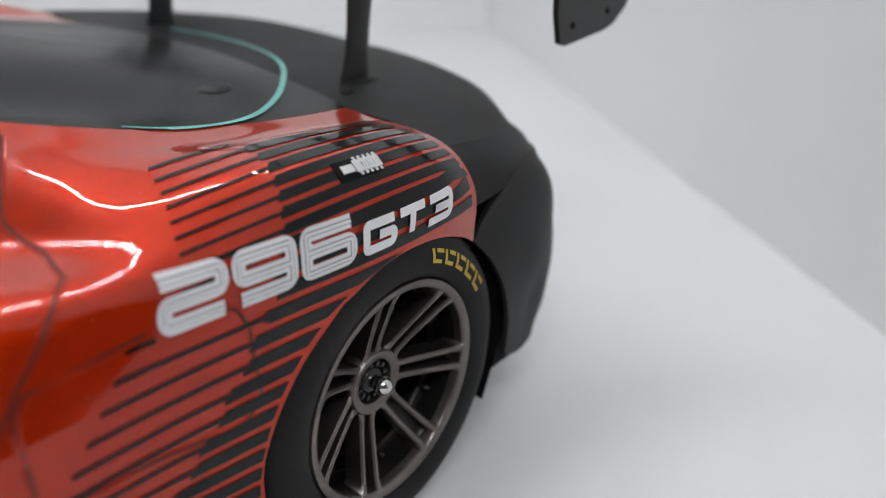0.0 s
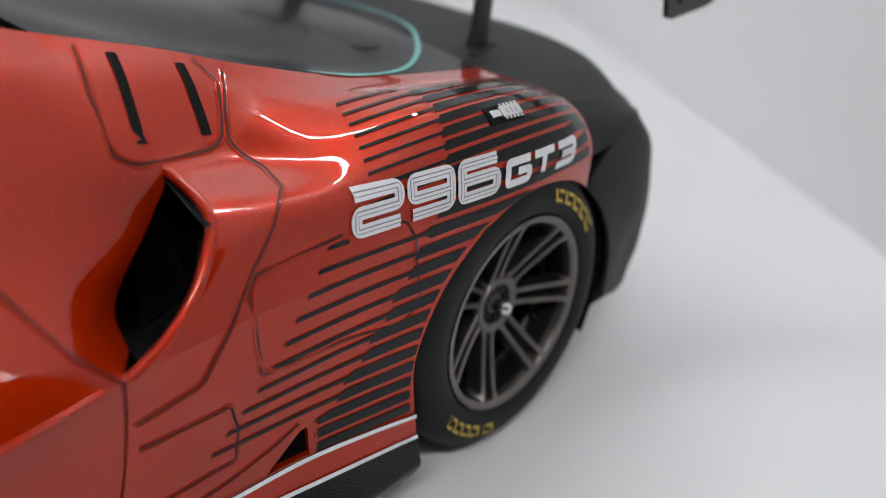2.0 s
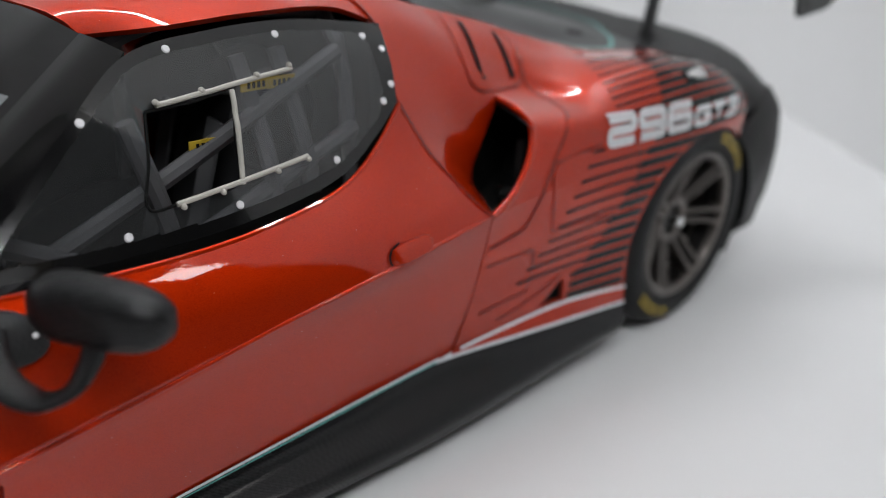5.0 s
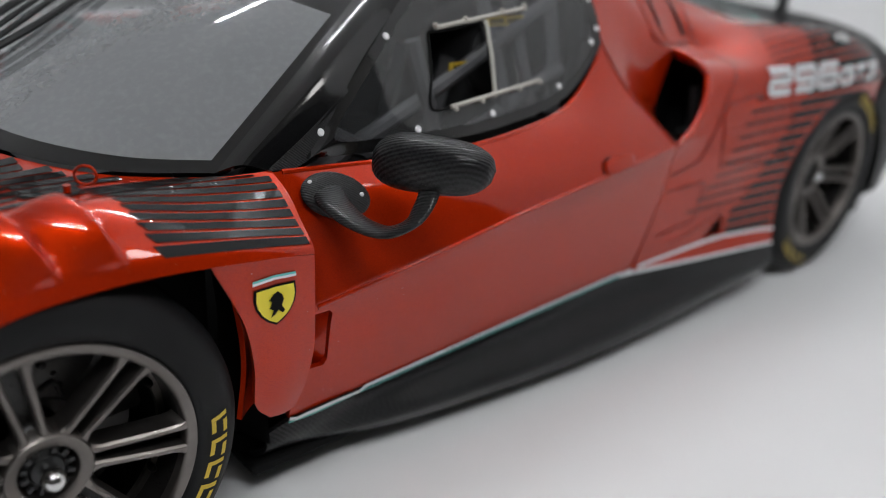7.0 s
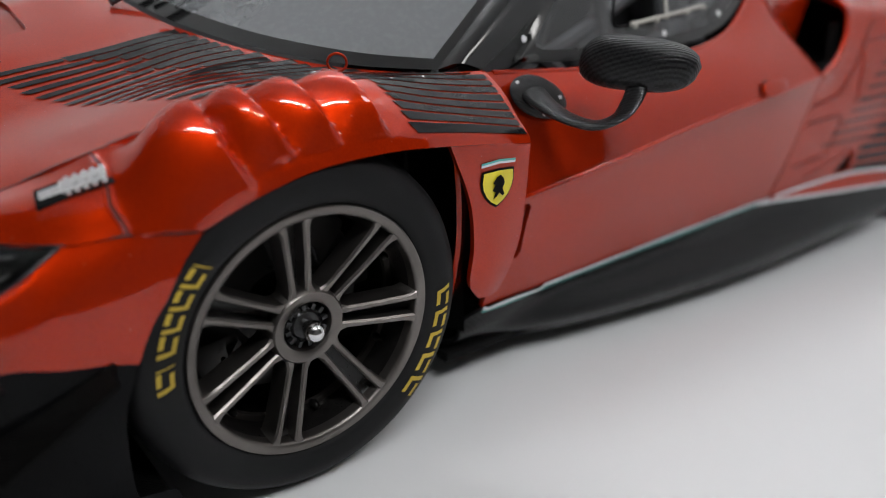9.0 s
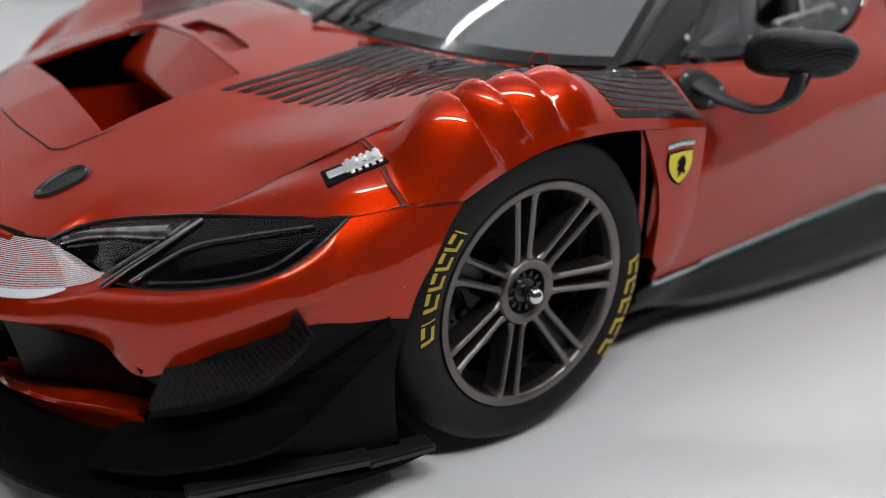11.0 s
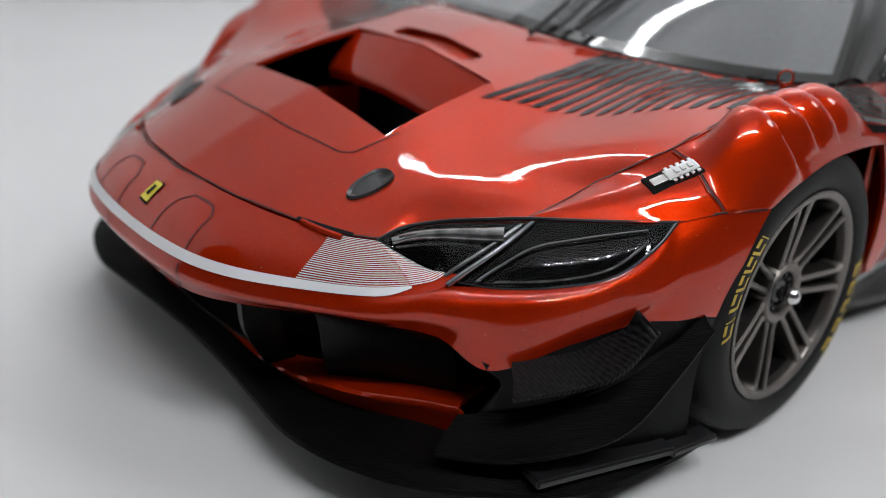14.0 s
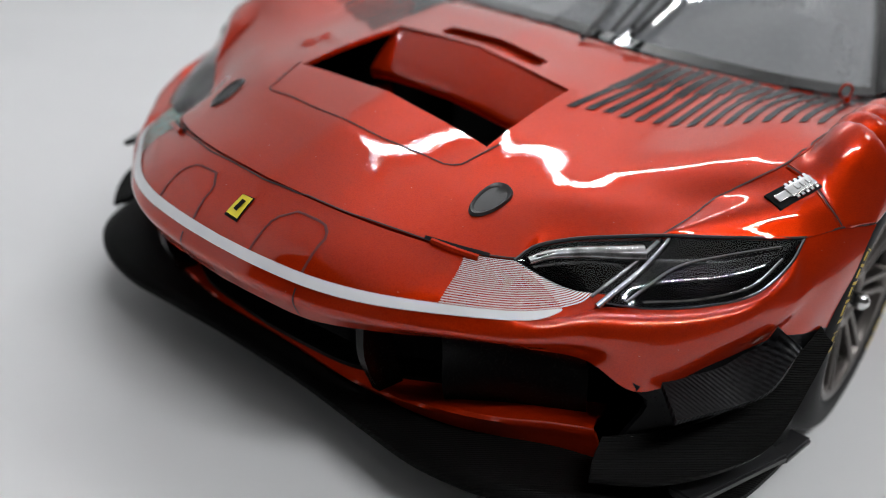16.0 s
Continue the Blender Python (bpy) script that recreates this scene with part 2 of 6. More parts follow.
def cut_hole(bm, poly, axis, lo=-9.0, hi=9.0):
    """Cut an opening with the convex outline poly, seen along axis, through the faces whose place on that axis lies between lo and hi."""
    p, q = [n for n in range(3) if n != axis]
    for i in range(len(poly)):
        a, b = poly[i], poly[(i + 1) % len(poly)]
        co, no = Vector((0, 0, 0)), Vector((0, 0, 0))
        co[p], co[q] = a
        no[p], no[q] = b[1] - a[1], a[0] - b[0]
        near = [f for f in bm.faces if lo < f.calc_center_median()[axis] < hi]
        geom = near + list({e for f in near for e in f.edges}) + list({v for f in near for v in f.verts})
        bmesh.ops.bisect_plane(bm, geom=geom, plane_co=co, plane_no=no.normalized(), dist=1e-5)
    gone = [f for f in bm.faces if lo < (c := f.calc_center_median())[axis] < hi and inside(poly, c[p], c[q])]
    bmesh.ops.delete(bm, geom=gone, context="FACES")


def shell(grids, thick=0.012, keep=None, holes=()):
    """Grids joined into one panel with real thickness, given inwards."""
    bm = bmesh.new()
    for g in grids:
        grid_faces(bm, g, keep)
    for hole in holes:
        cut_hole(bm, *hole)
    bmesh.ops.remove_doubles(bm, verts=bm.verts, dist=1e-4)
    bmesh.ops.recalc_face_normals(bm, faces=bm.faces)
    if thick:
        centre = Vector((1.2, 0, 0.45))
        tally = sum((f.calc_center_median() - centre).dot(f.normal) * f.calc_area() for f in bm.faces)
        if tally < 0:
            bmesh.ops.reverse_faces(bm, faces=bm.faces)
        bm.normal_update()
        outer = list(bm.verts)
        normals = {v: v.normal.copy() for v in outer}
        faces = list(bm.faces)
        inner = {v: bm.verts.new(v.co - normals[v] * thick) for v in outer}
        rim = [e for e in bm.edges if e.is_boundary]
        for f in faces:
            bm.faces.new([inner[v] for v in reversed(f.verts)])
        for e in rim:
            a, b = e.verts
            bm.faces.new((a, b, inner[b], inner[a]))
    return bm


def box(bm, lo, hi, bevel=0.0):
    m = Matrix.Translation([(a + b) / 2 for a, b in zip(lo, hi)]) @ Matrix.Diagonal([b - a for a, b in zip(lo, hi)] + [1])
    got = bmesh.ops.create_cube(bm, size=1, matrix=m)
    if bevel:
        edges = {e for v in got["verts"] for e in v.link_edges}
        bmesh.ops.bevel(bm, geom=list(edges), offset=bevel, segments=2, affect="EDGES", profile=0.6)
    return got["verts"]


def tube(bm, points, radius, n=10, samples=24, flat=None, closed=False):
    """A round bar along a smooth curve; radius may be a pair (start, end); flat squashes it in z."""
    p = spline(points, samples)
    r0, r1 = radius if isinstance(radius, tuple) else (radius, radius)
    rings = []
    for i, c in enumerate(p):
        d = Vector(p[min(i + 1, len(p) - 1)] - p[max(i - 1, 0)]).normalized()
        a = d.cross(Vector((0, 0, 1)))
        a = a.normalized() if a.length > 1e-4 else Vector((1, 0, 0))
        b = a.cross(d).normalized()
        r = r0 + (r1 - r0) * i / samples
        rings.append([bm.verts.new(Vector(c) + (a * math.cos(t) + b * math.sin(t) * (flat or 1)) * r) for t in (2 * math.pi * k / n for k in range(n))])
    for i in range(len(rings) - 1):
        for k in range(n):
            bm.faces.new((rings[i][k], rings[i][(k + 1) % n], rings[i + 1][(k + 1) % n], rings[i + 1][k]))
    bm.faces.new(rings[0][::-1])
    bm.faces.new(rings[-1])


def lathe(bm, profile, centre, side, n=96):
    """Turn a profile of (radius, outward) about the car's cross axis."""
    rings = []
    for r, o in profile:
        rings.append([bm.verts.new((centre[0] + r * math.cos(t), centre[1] + side * o, centre[2] + r * math.sin(t))) for t in (2 * math.pi * k / n for k in range(n))])
    for i in range(len(rings) - 1):
        for k in range(n):
            bm.faces.new((rings[i][k], rings[i][(k + 1) % n], rings[i + 1][(k + 1) % n], rings[i + 1][k]))
    return rings


def bar(bm, a, b, width, depth, up=Vector((0, 1, 0)), taper=1.0, bevel=0.0):
    """A straight bar from a to b."""
    a, b = Vector(a), Vector(b)
    d = (b - a).normalized()
    s = d.cross(up).normalized()
    u = s.cross(d).normalized()
    ring = []
    for c, k in ((a, 1.0), (b, taper)):
        ring.append([bm.verts.new(c + s * (width / 2 * k * x) + u * (depth / 2 * y)) for x, y in ((-1, -1), (1, -1), (1, 1), (-1, 1))])
    faces = [bm.faces.new((ring[0][i], ring[0][(i + 1) % 4], ring[1][(i + 1) % 4], ring[1][i])) for i in range(4)]
    faces += [bm.faces.new(ring[0][::-1]), bm.faces.new(ring[1])]
    if bevel:
        bmesh.ops.bevel(bm, geom=list({e for f in faces for e in f.edges}), offset=bevel, segments=2, affect="EDGES")


def dome(bm, centre, radii, turn=(0, 0, 0), nu=20, nv=12):
    m = Matrix.Translation(centre) @ Euler([radians(a) for a in turn]).to_matrix().to_4x4() @ Matrix.Diagonal((*radii, 1))
    bmesh.ops.create_uvsphere(bm, u_segments=nu, v_segments=nv, radius=1, matrix=m)


# ---- the photo tent and the room round it ----
DEEP, ACROSS = Vector((0.637, 0.771, 0)), Vector((0.771, -0.637, 0))


def tent(d, r, z):
    return DEEP * d + ACROSS * r + Vector((0, 0, z))


def sheet_part(name, corners, material, label, category, thick, n=1):
    """A flat slab with four corners, thickness downwards along its normal."""
    bm = bmesh.new()
    a, b, c, d = [Vector(p) for p in corners]
    nrm = (b - a).cross(d - a).normalized()
    top = [bm.verts.new(p) for p in (a, b, c, d)]
    low = [bm.verts.new(p - nrm * thick) for p in (a, b, c, d)]
    bm.faces.new(top)
    bm.faces.new(low[::-1])
    for i in range(4):
        bm.faces.new((top[i], low[i], low[(i + 1) % 4], top[(i + 1) % 4]))
    ob = part(name, bm, material, smooth=False)
    return tagged(ob, label, category, kind="structure")


FRONT, BACK, LEFT, RIGHT, TOP = -4.7, 6.4, -6.0, 4.40, 7.4
sheet_part("floor", (tent(FRONT, LEFT - 5, 0), tent(FRONT, RIGHT, 0), tent(BACK, RIGHT, 0), tent(BACK, LEFT - 5, 0)), SHEET, "smooth white sheet under the model car", "floor", 0.05)
sheet_part("wall_right", (tent(-0.8, RIGHT, 0), tent(-0.8, RIGHT, TOP), tent(BACK, RIGHT, TOP), tent(BACK, RIGHT, 0)), TENT, "white cloth side wall of the tent", "wall", -0.06)
sheet_part("wall_left", (tent(-0.8, LEFT, 0), tent(-0.8, LEFT, TOP), tent(BACK, LEFT, TOP), tent(BACK, LEFT, 0)), TENT, "white cloth side wall of the tent", "wall", 0.06)
sheet_part("wall_back", (tent(BACK, LEFT, 0), tent(BACK, LEFT, TOP), tent(BACK, RIGHT, TOP), tent(BACK, RIGHT, 0)), TENT, "white cloth back wall of the tent", "wall", 0.06)
sheet_part("ceiling", (tent(FRONT, LEFT, TOP), tent(FRONT, RIGHT, TOP), tent(BACK, RIGHT, TOP), tent(BACK, LEFT, TOP)), TENT, "white cloth top of the tent", "ceiling", -0.06)
# the dim room outside the tent
ROOM = grained("room_wall", (0.32, 0.312, 0.304), 0.8, size=0.3)
bm = bmesh.new()
box(bm, (-18, -16, -0.95), (18, 18, 14))
tagged(part("room_wall", bm, ROOM, smooth=False), "dim walls of the room round the tent", "wall", kind="structure")
bm = bmesh.new()
table = box(bm, (-14, -12, -0.9), (16, 14, -0.06), 0.05)
tagged(part("ground", bm, grained("table_top", (0.25, 0.2, 0.15), 0.5, size=2), smooth=False), "brown table top under the tent", "table", kind="structure")


def lamp_strip(d, r0, r1, z, count, glowing):
    root = holder("lamp_strip", tent(d, (r0 + r1) / 2, z), "white strip of small bright lamps under the tent top", "lamp", "tent lamps")
    bm = bmesh.new()
    bar(bm, tent(d, r0, z), tent(d, r1, z), 0.22, 0.04, Vector((0, 0, 1)))
    under(part("rail", bm, TENT, smooth=False), root)
    bm = bmesh.new()
    for i in range(count):
        c = tent(d, r0 + (r1 - r0) * (i + 0.5) / count, z - 0.045)
        w = 0.045
        vs = [bm.verts.new(c + DEEP * a * 0.045 + ACROSS * b * w + Vector((0, 0, e))) for e in (0.02, -0.01) for a, b in ((-1, -1), (1, -1), (1, 1), (-1, 1))]
        bm.faces.new(vs[4:][::-1])
        for k in range(4):
            bm.faces.new((vs[k], vs[(k + 1) % 4], vs[4 + (k + 1) % 4], vs[4 + k]))
    under(part("diodes", bm, glow("diode_glow", (0.955, 0.98, 1.0), glowing), smooth=False), root)


lamp_strip(3.5, -1.35, 4.1, TOP - 0.12, 30, STRIP_GLOW * 0.95)
lamp_strip(-4.5, -0.7, 4.4, TOP - 0.12, 30, STRIP_GLOW * 2.15)

# a soft lamp outside the tent's open corner
soft = holder("softbox_lamp", tent(-1.6, 7.5, -0.06), "white softbox lamp on a black stand beside the tent", "lamp")
bm = bmesh.new()
aim = (tent(1.0, 1.5, 0.8) - tent(-1.6, 7.5, 8.4)).normalized()
bar(bm, tent(-1.6, 7.5, 8.4) - aim * 0.5, tent(-1.6, 7.5, 8.4), 1.4, 1.8, Vector((0, 0, 1)), bevel=0.05)
under(part("housing", bm, BLACK_SATIN, smooth=False), soft)
bm = bmesh.new()
bar(bm, tent(-1.6, 7.5, 8.4) + aim * 0.01, tent(-1.6, 7.5, 8.4) + aim * 0.03, 1.2, 1.6, Vector((0, 0, 1)))
under(part("diffuser", bm, glow("softbox_glow", (1.0, 0.98, 0.96), 14.0), smooth=False), soft)
bm = bmesh.new()
bar(bm, tent(-1.6, 7.5, -0.06), tent(-1.6, 7.5, 7.3), 0.16, 0.16, Vector((0, 1, 0)))
under(part("stand", bm, BLACK_SATIN, smooth=False), soft)

# ---- the model car ----
car = holder("model_car", (1.2, 0, 0), "red and black scale model racing car on a white sheet", "model car")
SKIN_VERTS, SKIN_FACES = [], []


def add_skin(bm):
    """Remember the outer face of a panel, to lay prints and fittings on."""
    base = len(SKIN_VERTS)
    bm.verts.index_update()
    SKIN_VERTS.extend(v.co.copy() for v in bm.verts)
    SKIN_FACES.extend([base + v.index for v in f.verts] for f in bm.faces)
    bm.free()



def panel(name, grids, material, side=-1, thick=0.012, label="", keep=None, track=True, holes=()):
    gs = [sided(g, side) if side else g for g in grids]
    ob = under(part(name, shell(gs, thick, keep, holes), material, label=label), car)
    if track and side in (-1, 0):
        add_skin(shell(gs, 0.0, keep, holes))
    return ob


def both(grid):
    """A left grid that ends on the car's centre line, and its mirror image."""
    return [sided(grid, -1), sided(grid, 1)]


# hood: curves across the car from its outer edge to the centre, from the nose to the windscreen
# the edge between the hood and each headlamp, from the fender wedge forwards
LAMP_TOP = [(-0.584, 0.679, 0.557), (-0.633, 0.618, 0.546), (-0.69, 0.553, 0.533), (-0.754, 0.510, 0.518), (-0.806, 0.505, 0.507)]
HOOD = [
    LAMP_TOP + [(-0.848, 0.455, 0.510), (-0.893, 0.364, 0.518), (-0.945, 0.2, 0.53), (-0.965, 0, 0.536)],
    [(-0.505, 0.697, 0.583), (-0.59, 0.590, 0.574), (-0.655, 0.47, 0.582), (-0.72, 0.29, 0.597), (-0.755, 0, 0.61)],
    [(-0.43, 0.71, 0.61), (-0.47, 0.63, 0.609), (-0.52, 0.46, 0.622), (-0.55, 0.28, 0.655), (-0.56, 0, 0.677)],
    [(-0.305, 0.79, 0.68), (-0.30, 0.69, 0.680), (-0.31, 0.50, 0.668), (-0.33, 0.28, 0.705), (-0.33, 0, 0.73)],
    [(-0.10, 0.815, 0.735), (-0.10, 0.69, 0.736), (-0.12, 0.50, 0.715), (-0.14, 0.28, 0.738), (-0.15, 0, 0.76)],
    [(0.15, 0.815, 0.752), (0.08, 0.69, 0.745), (0.0, 0.50, 0.745), (-0.03, 0.28, 0.762), (-0.05, 0, 0.778)],
    [(0.50, 0.80, 0.732), (0.40, 0.778, 0.733), (0.225, 0.685, 0.742), (0.10, 0.52, 0.757), (0.03, 0.28, 0.772), (0.0, 0, 0.783)],
]
hood_grid = loft(HOOD, 40, 5)  # [across][along]


hood_hole = ([(-0.625, -0.285), (-0.30, -0.27), (-0.30, 0.27), (-0.625, 0.285)], 2)
vent_hole = ([(-0.280, -0.135), (-0.262, -0.155), (-0.222, -0.155), (-0.214, -0.135), (-0.214, 0.135), (-0.222, 0.155), (-0.262, 0.155), (-0.280, 0.135)], 2)
hood = panel("hood", both(hood_grid), RED, 0, holes=[hood_hole, vent_hole], label="red metallic hood with a wide dark air outlet and black pins")

# the ramp that rises out of the hood's outlet, and the dark duct below
ramp_grid = loft([[(-0.395, 0.268, 0.590), (-0.402, 0.13, 0.604), (-0.405, 0, 0.612)], [(-0.40, 0.269, 0.606), (-0.408, 0.13, 0.620), (-0.411, 0, 0.628)], [(-0.388, 0.270, 0.624), (-0.395, 0.13, 0.640), (-0.398, 0, 0.648)], [(-0.35, 0.272, 0.660), (-0.354, 0.13, 0.678), (-0.356, 0, 0.687)], [(-0.295, 0.275, 0.7035), (-0.295, 0.13, 0.7225), (-0.295, 0, 0.7355)]], 16, 5)
panel("outlet_ramp", both(ramp_grid), RED, 0, label="curved red ramp inside the hood outlet")
bm = bmesh.new()
for lo, hi in (((-0.66, -0.30, 0.42), (-0.30, 0.30, 0.44)), ((-0.66, -0.31, 0.42), (-0.28, -0.295, 0.60)), ((-0.66, 0.295, 0.42), (-0.28, 0.31, 0.60))):
    box(bm, lo, hi)
under(part("outlet_duct", bm, RED, smooth=False, label="red walls inside the hood outlet"), car)

# the small vent behind it: a red ramp that rises to the hood
vent = loft([[(-0.300, 0.17, 0.690), (-0.300, 0, 0.698)], [(-0.262, 0.17, 0.702), (-0.262, 0, 0.710)], [(-0.200, 0.17, 0.722), (-0.200, 0, 0.738)]], 8, 4)
panel("vent_ramp", both(vent), RED, 0, thick=0.006, track=False, label="red ramp in the narrow hood vent")

# nose between hood and the white line, and the bumper below it
NOSE_LINE = [(-1.092, 0, 0.432), (-1.09, 0.12, 0.431), (-1.072, 0.26, 0.43), (-1.035, 0.36, 0.43), (-0.955, 0.48, 0.431), (-0.872, 0.59, 0.437), (-0.815, 0.636, 0.444)]
nose = loft([NOSE_LINE, [(-1.048, 0, 0.487), (-1.045, 0.14, 0.485), (-1.018, 0.28, 0.48), (-0.965, 0.39, 0.475), (-0.90, 0.485, 0.472), (-0.845, 0.545, 0.474), (-0.808, 0.580, 0.473)], [(-0.969, 0, 0.534), (-0.949, 0.2, 0.528), (-0.897, 0.366, 0.515), (-0.852, 0.457, 0.507), (-0.809, 0.507, 0.504)]], 40, 6)
panel("nose_panel", both(nose), RED, 0, label="red nose panel with shallow square recesses")
LAMP_LOW = [(-0.815, 0.636, 0.444), (-0.765, 0.663, 0.456), (-0.70, 0.727, 0.460), (-0.63, 0.80, 0.470), (-0.54, 0.862, 0.490), (-0.48, 0.885, 0.520), (-0.42, 0.890, 0.555), (-0.393, 0.884, 0.574)]
bumper_top = NOSE_LINE[:-1] + LAMP_LOW + [(-0.302, 0.927, 0.589), (-0.203, 0.967, 0.587)]
bumper_mid = [(-1.102, 0, 0.40), (-1.10, 0.12, 0.40), (-1.082, 0.26, 0.40), (-1.04, 0.37, 0.40), (-0.965, 0.49, 0.40), (-0.885, 0.605, 0.402), (-0.83, 0.66, 0.407), (-0.775, 0.725, 0.41), (-0.65, 0.845, 0.425), (-0.51, 0.912, 0.45), (-0.39, 0.935, 0.50), (-0.32, 0.955, 0.50), (-0.262, 0.968, 0.50)]
bumper_low = [(-1.075, 0, 0.355), (-1.072, 0.12, 0.355), (-1.06, 0.24, 0.356), (-1.01, 0.35, 0.362), (-0.93, 0.465, 0.367), (-0.85, 0.575, 0.366), (-0.785, 0.672, 0.360), (-0.748, 0.765, 0.322), (-0.62, 0.85, 0.372), (-0.49, 0.91, 0.405), (-0.42, 0.94, 0.40), (-0.36, 0.952, 0.395), (-0.318, 0.958, 0.385)]
# under the lamps the skin turns down in a tight roll
bumper_roll = []
for a, b in zip(spline(bumper_top, 60), spline(bumper_mid, 60)):
    f = min(1, max(0, (a[1] - 0.55) / 0.1)) * min(1, max(0, (-0.40 - a[0]) / 0.12))
    out, down = 0.5 + 0.2 * f, 0.42 - 0.26 * f
    bumper_roll.append((a[0] + (b[0] - a[0]) * out, a[1] + (b[1] - a[1]) * out, a[2] + (b[2] - a[2]) * down))
bump_grid = loft([bumper_top, bumper_roll, bumper_mid, bumper_low], 90, 5)
panel("front_bumper", both(bump_grid), RED, 0, label="red front bumper skin above the black intake")
inner = [[(x + 0.10 - 0.02 * w, w * 0.97, z) for x, w, z in bumper_low[:8]], [(x + 0.16, w * 0.95, 0.30) for x, w, z in bumper_low[:8]], [(x + 0.18, w * 0.95, 0.24) for x, w, z in bumper_low[:8]], [(x + 0.12, w * 0.96, 0.212) for x, w, z in bumper_low[:8]]]
panel("intake_mouth", both(loft([bumper_low[:8]] + inner, 50, 3)), BLACK_DEEP, 0, label="gloss black mouth of the front intake", track=False)
lip_top = [(-0.905, 0, 0.152), (-0.918, 0.2, 0.156), (-0.918, 0.30, 0.166), (-0.912, 0.40, 0.184), (-0.890, 0.48, 0.196), (-0.855, 0.55, 0.202), (-0.79, 0.635, 0.206), (-0.75, 0.70, 0.21)]
lip_low = [(-0.895, 0, 0.138), (-0.905, 0.2, 0.138), (-0.900, 0.30, 0.138), (-0.888, 0.40, 0.138), (-0.862, 0.48, 0.138), (-0.825, 0.55, 0.137), (-0.765, 0.645, 0.135), (-0.73, 0.72, 0.132)]
lip_step = [(x * 0.45 + p * 0.55, w * 0.45 + q * 0.55, z * 0.5 + r * 0.5 + 0.002) for (x, w, z), (p, q, r) in zip(lip_top, lip_low)]
panel("lower_lip", both(loft([[(x + 0.09, w * 0.97, z + 0.004) for x, w, z in lip_top], lip_top, lip_step, lip_low], 40, 5)), RED, 0, label="red lower lip under the intake")
# black ducts that fill the mouth, with a slim upright between them
for s in (-1, 1):
    bm = shell([sided(loft([[(-0.925, 0.43, 0.372), (-0.83, 0.56, 0.370), (-0.765, 0.655, 0.355)], [(-0.90, 0.43, 0.34), (-0.81, 0.555, 0.335), (-0.74, 0.66, 0.32)], [(-0.875, 0.43, 0.21), (-0.79, 0.55, 0.21), (-0.72, 0.665, 0.21)], [(-0.865, 0.445, 0.168), (-0.795, 0.55, 0.178), (-0.72, 0.67, 0.186)]], 24, 5), s)], 0.01)
    under(part("intake_duct", bm, BLACK_DUCT, label="gloss black duct inside the front intake"), car)
    bm = shell([sided(loft([[(-1.005, 0.325, 0.362), (-0.93, 0.325, 0.362)], [(-1.0, 0.33, 0.29), (-0.92, 0.335, 0.29)], [(-0.955, 0.335, 0.20), (-0.89, 0.34, 0.20)]], 6, 4), s)], 0.02)
    under(part("intake_upright", bm, BLACK_DUCT), car)
corner = loft([bumper_low[7:], [(-0.72, 0.78, 0.29), (-0.60, 0.87, 0.30), (-0.47, 0.925, 0.30), (-0.345, 0.955, 0.29)], [(-0.765, 0.755, 0.20), (-0.62, 0.87, 0.16), (-0.48, 0.93, 0.14), (-0.34, 0.955, 0.13)], [(-0.77, 0.77, 0.10), (-0.62, 0.88, 0.10), (-0.48, 0.94, 0.10), (-0.33, 0.955, 0.10)]], 24, 5)
for s in (-1, 1):
    panel("bumper_corner", [corner], BLACK_DEEP, s, label="gloss black lower corner of the front bumper")


def plate(name, edge_a, edge_b, material, thick, label, side=-1, n=24, nv=4, mid=None):
    guides = [edge_a, edge_b] if mid is None else [edge_a, mid, edge_b]
    g = sided(loft(guides, n, nv), side)
    return under(part(name, shell([g], thick), material, label=label), car)


for s in (-1, 1):
    plate("upper_canard", [(-0.697, 0.775, 0.352), (-0.595, 0.855, 0.369), (-0.537, 0.90, 0.402), (-0.525, 0.915, 0.441)], [(-0.767, 0.855, 0.315), (-0.635, 0.925, 0.330), (-0.600, 0.950, 0.352), (-0.515, 0.965, 0.414)], CANARD, 0.012, "woven black canard with a kinked tip", s)
    plate("lower_canard", [(-0.785, 0.735, 0.226), (-0.66, 0.845, 0.25), (-0.52, 0.925, 0.31), (-0.355, 0.955, 0.40)], [(-0.862, 0.76, 0.187), (-0.80, 0.84, 0.192), (-0.733, 0.90, 0.204), (-0.62, 0.965, 0.225), (-0.57, 0.982, 0.25), (-0.47, 0.987, 0.312), (-0.36, 0.985, 0.378)], TAPE, 0.012, "coarsely woven black lower canard", s, mid=[(-0.83, 0.745, 0.20), (-0.70, 0.875, 0.216), (-0.56, 0.95, 0.268), (-0.36, 0.97, 0.387)])

# splitter: a thick black board that follows the nose
SPLIT = [(-0.965, 0, 0), (-0.972, 0.15, 0), (-0.990, 0.33, 0), (-1.0, 0.48, 0), (-0.962, 0.64, 0), (-0.88, 0.77, 0), (-0.76, 0.87, 0), (-0.62, 0.945, 0), (-0.45, 0.965, 0), (-0.28, 0.967, 0)]
edge = spline(SPLIT, 40)
rows = []
for inset, drop in ((0.25, 0.0), (0.03, 0.0), (0.008, -0.005), (0.0, -0.014), (0.0, -0.026), (0.008, -0.034), (0.25, -0.038)):
    row = []
    for i, (x, w, _) in enumerate(edge):
        d = edge[min(i + 1, 40)] - edge[max(i - 1, 0)]
        ln = math.hypot(d[0], d[1])
        top = 0.148 - 0.045 * min(1, max(0, (x + 0.95) / 0.6))
        row.append((x + inset * d[1] / ln, w - inset * d[0] / ln if i else 0, top + drop))
    rows.append(row)
bm = bmesh.new()
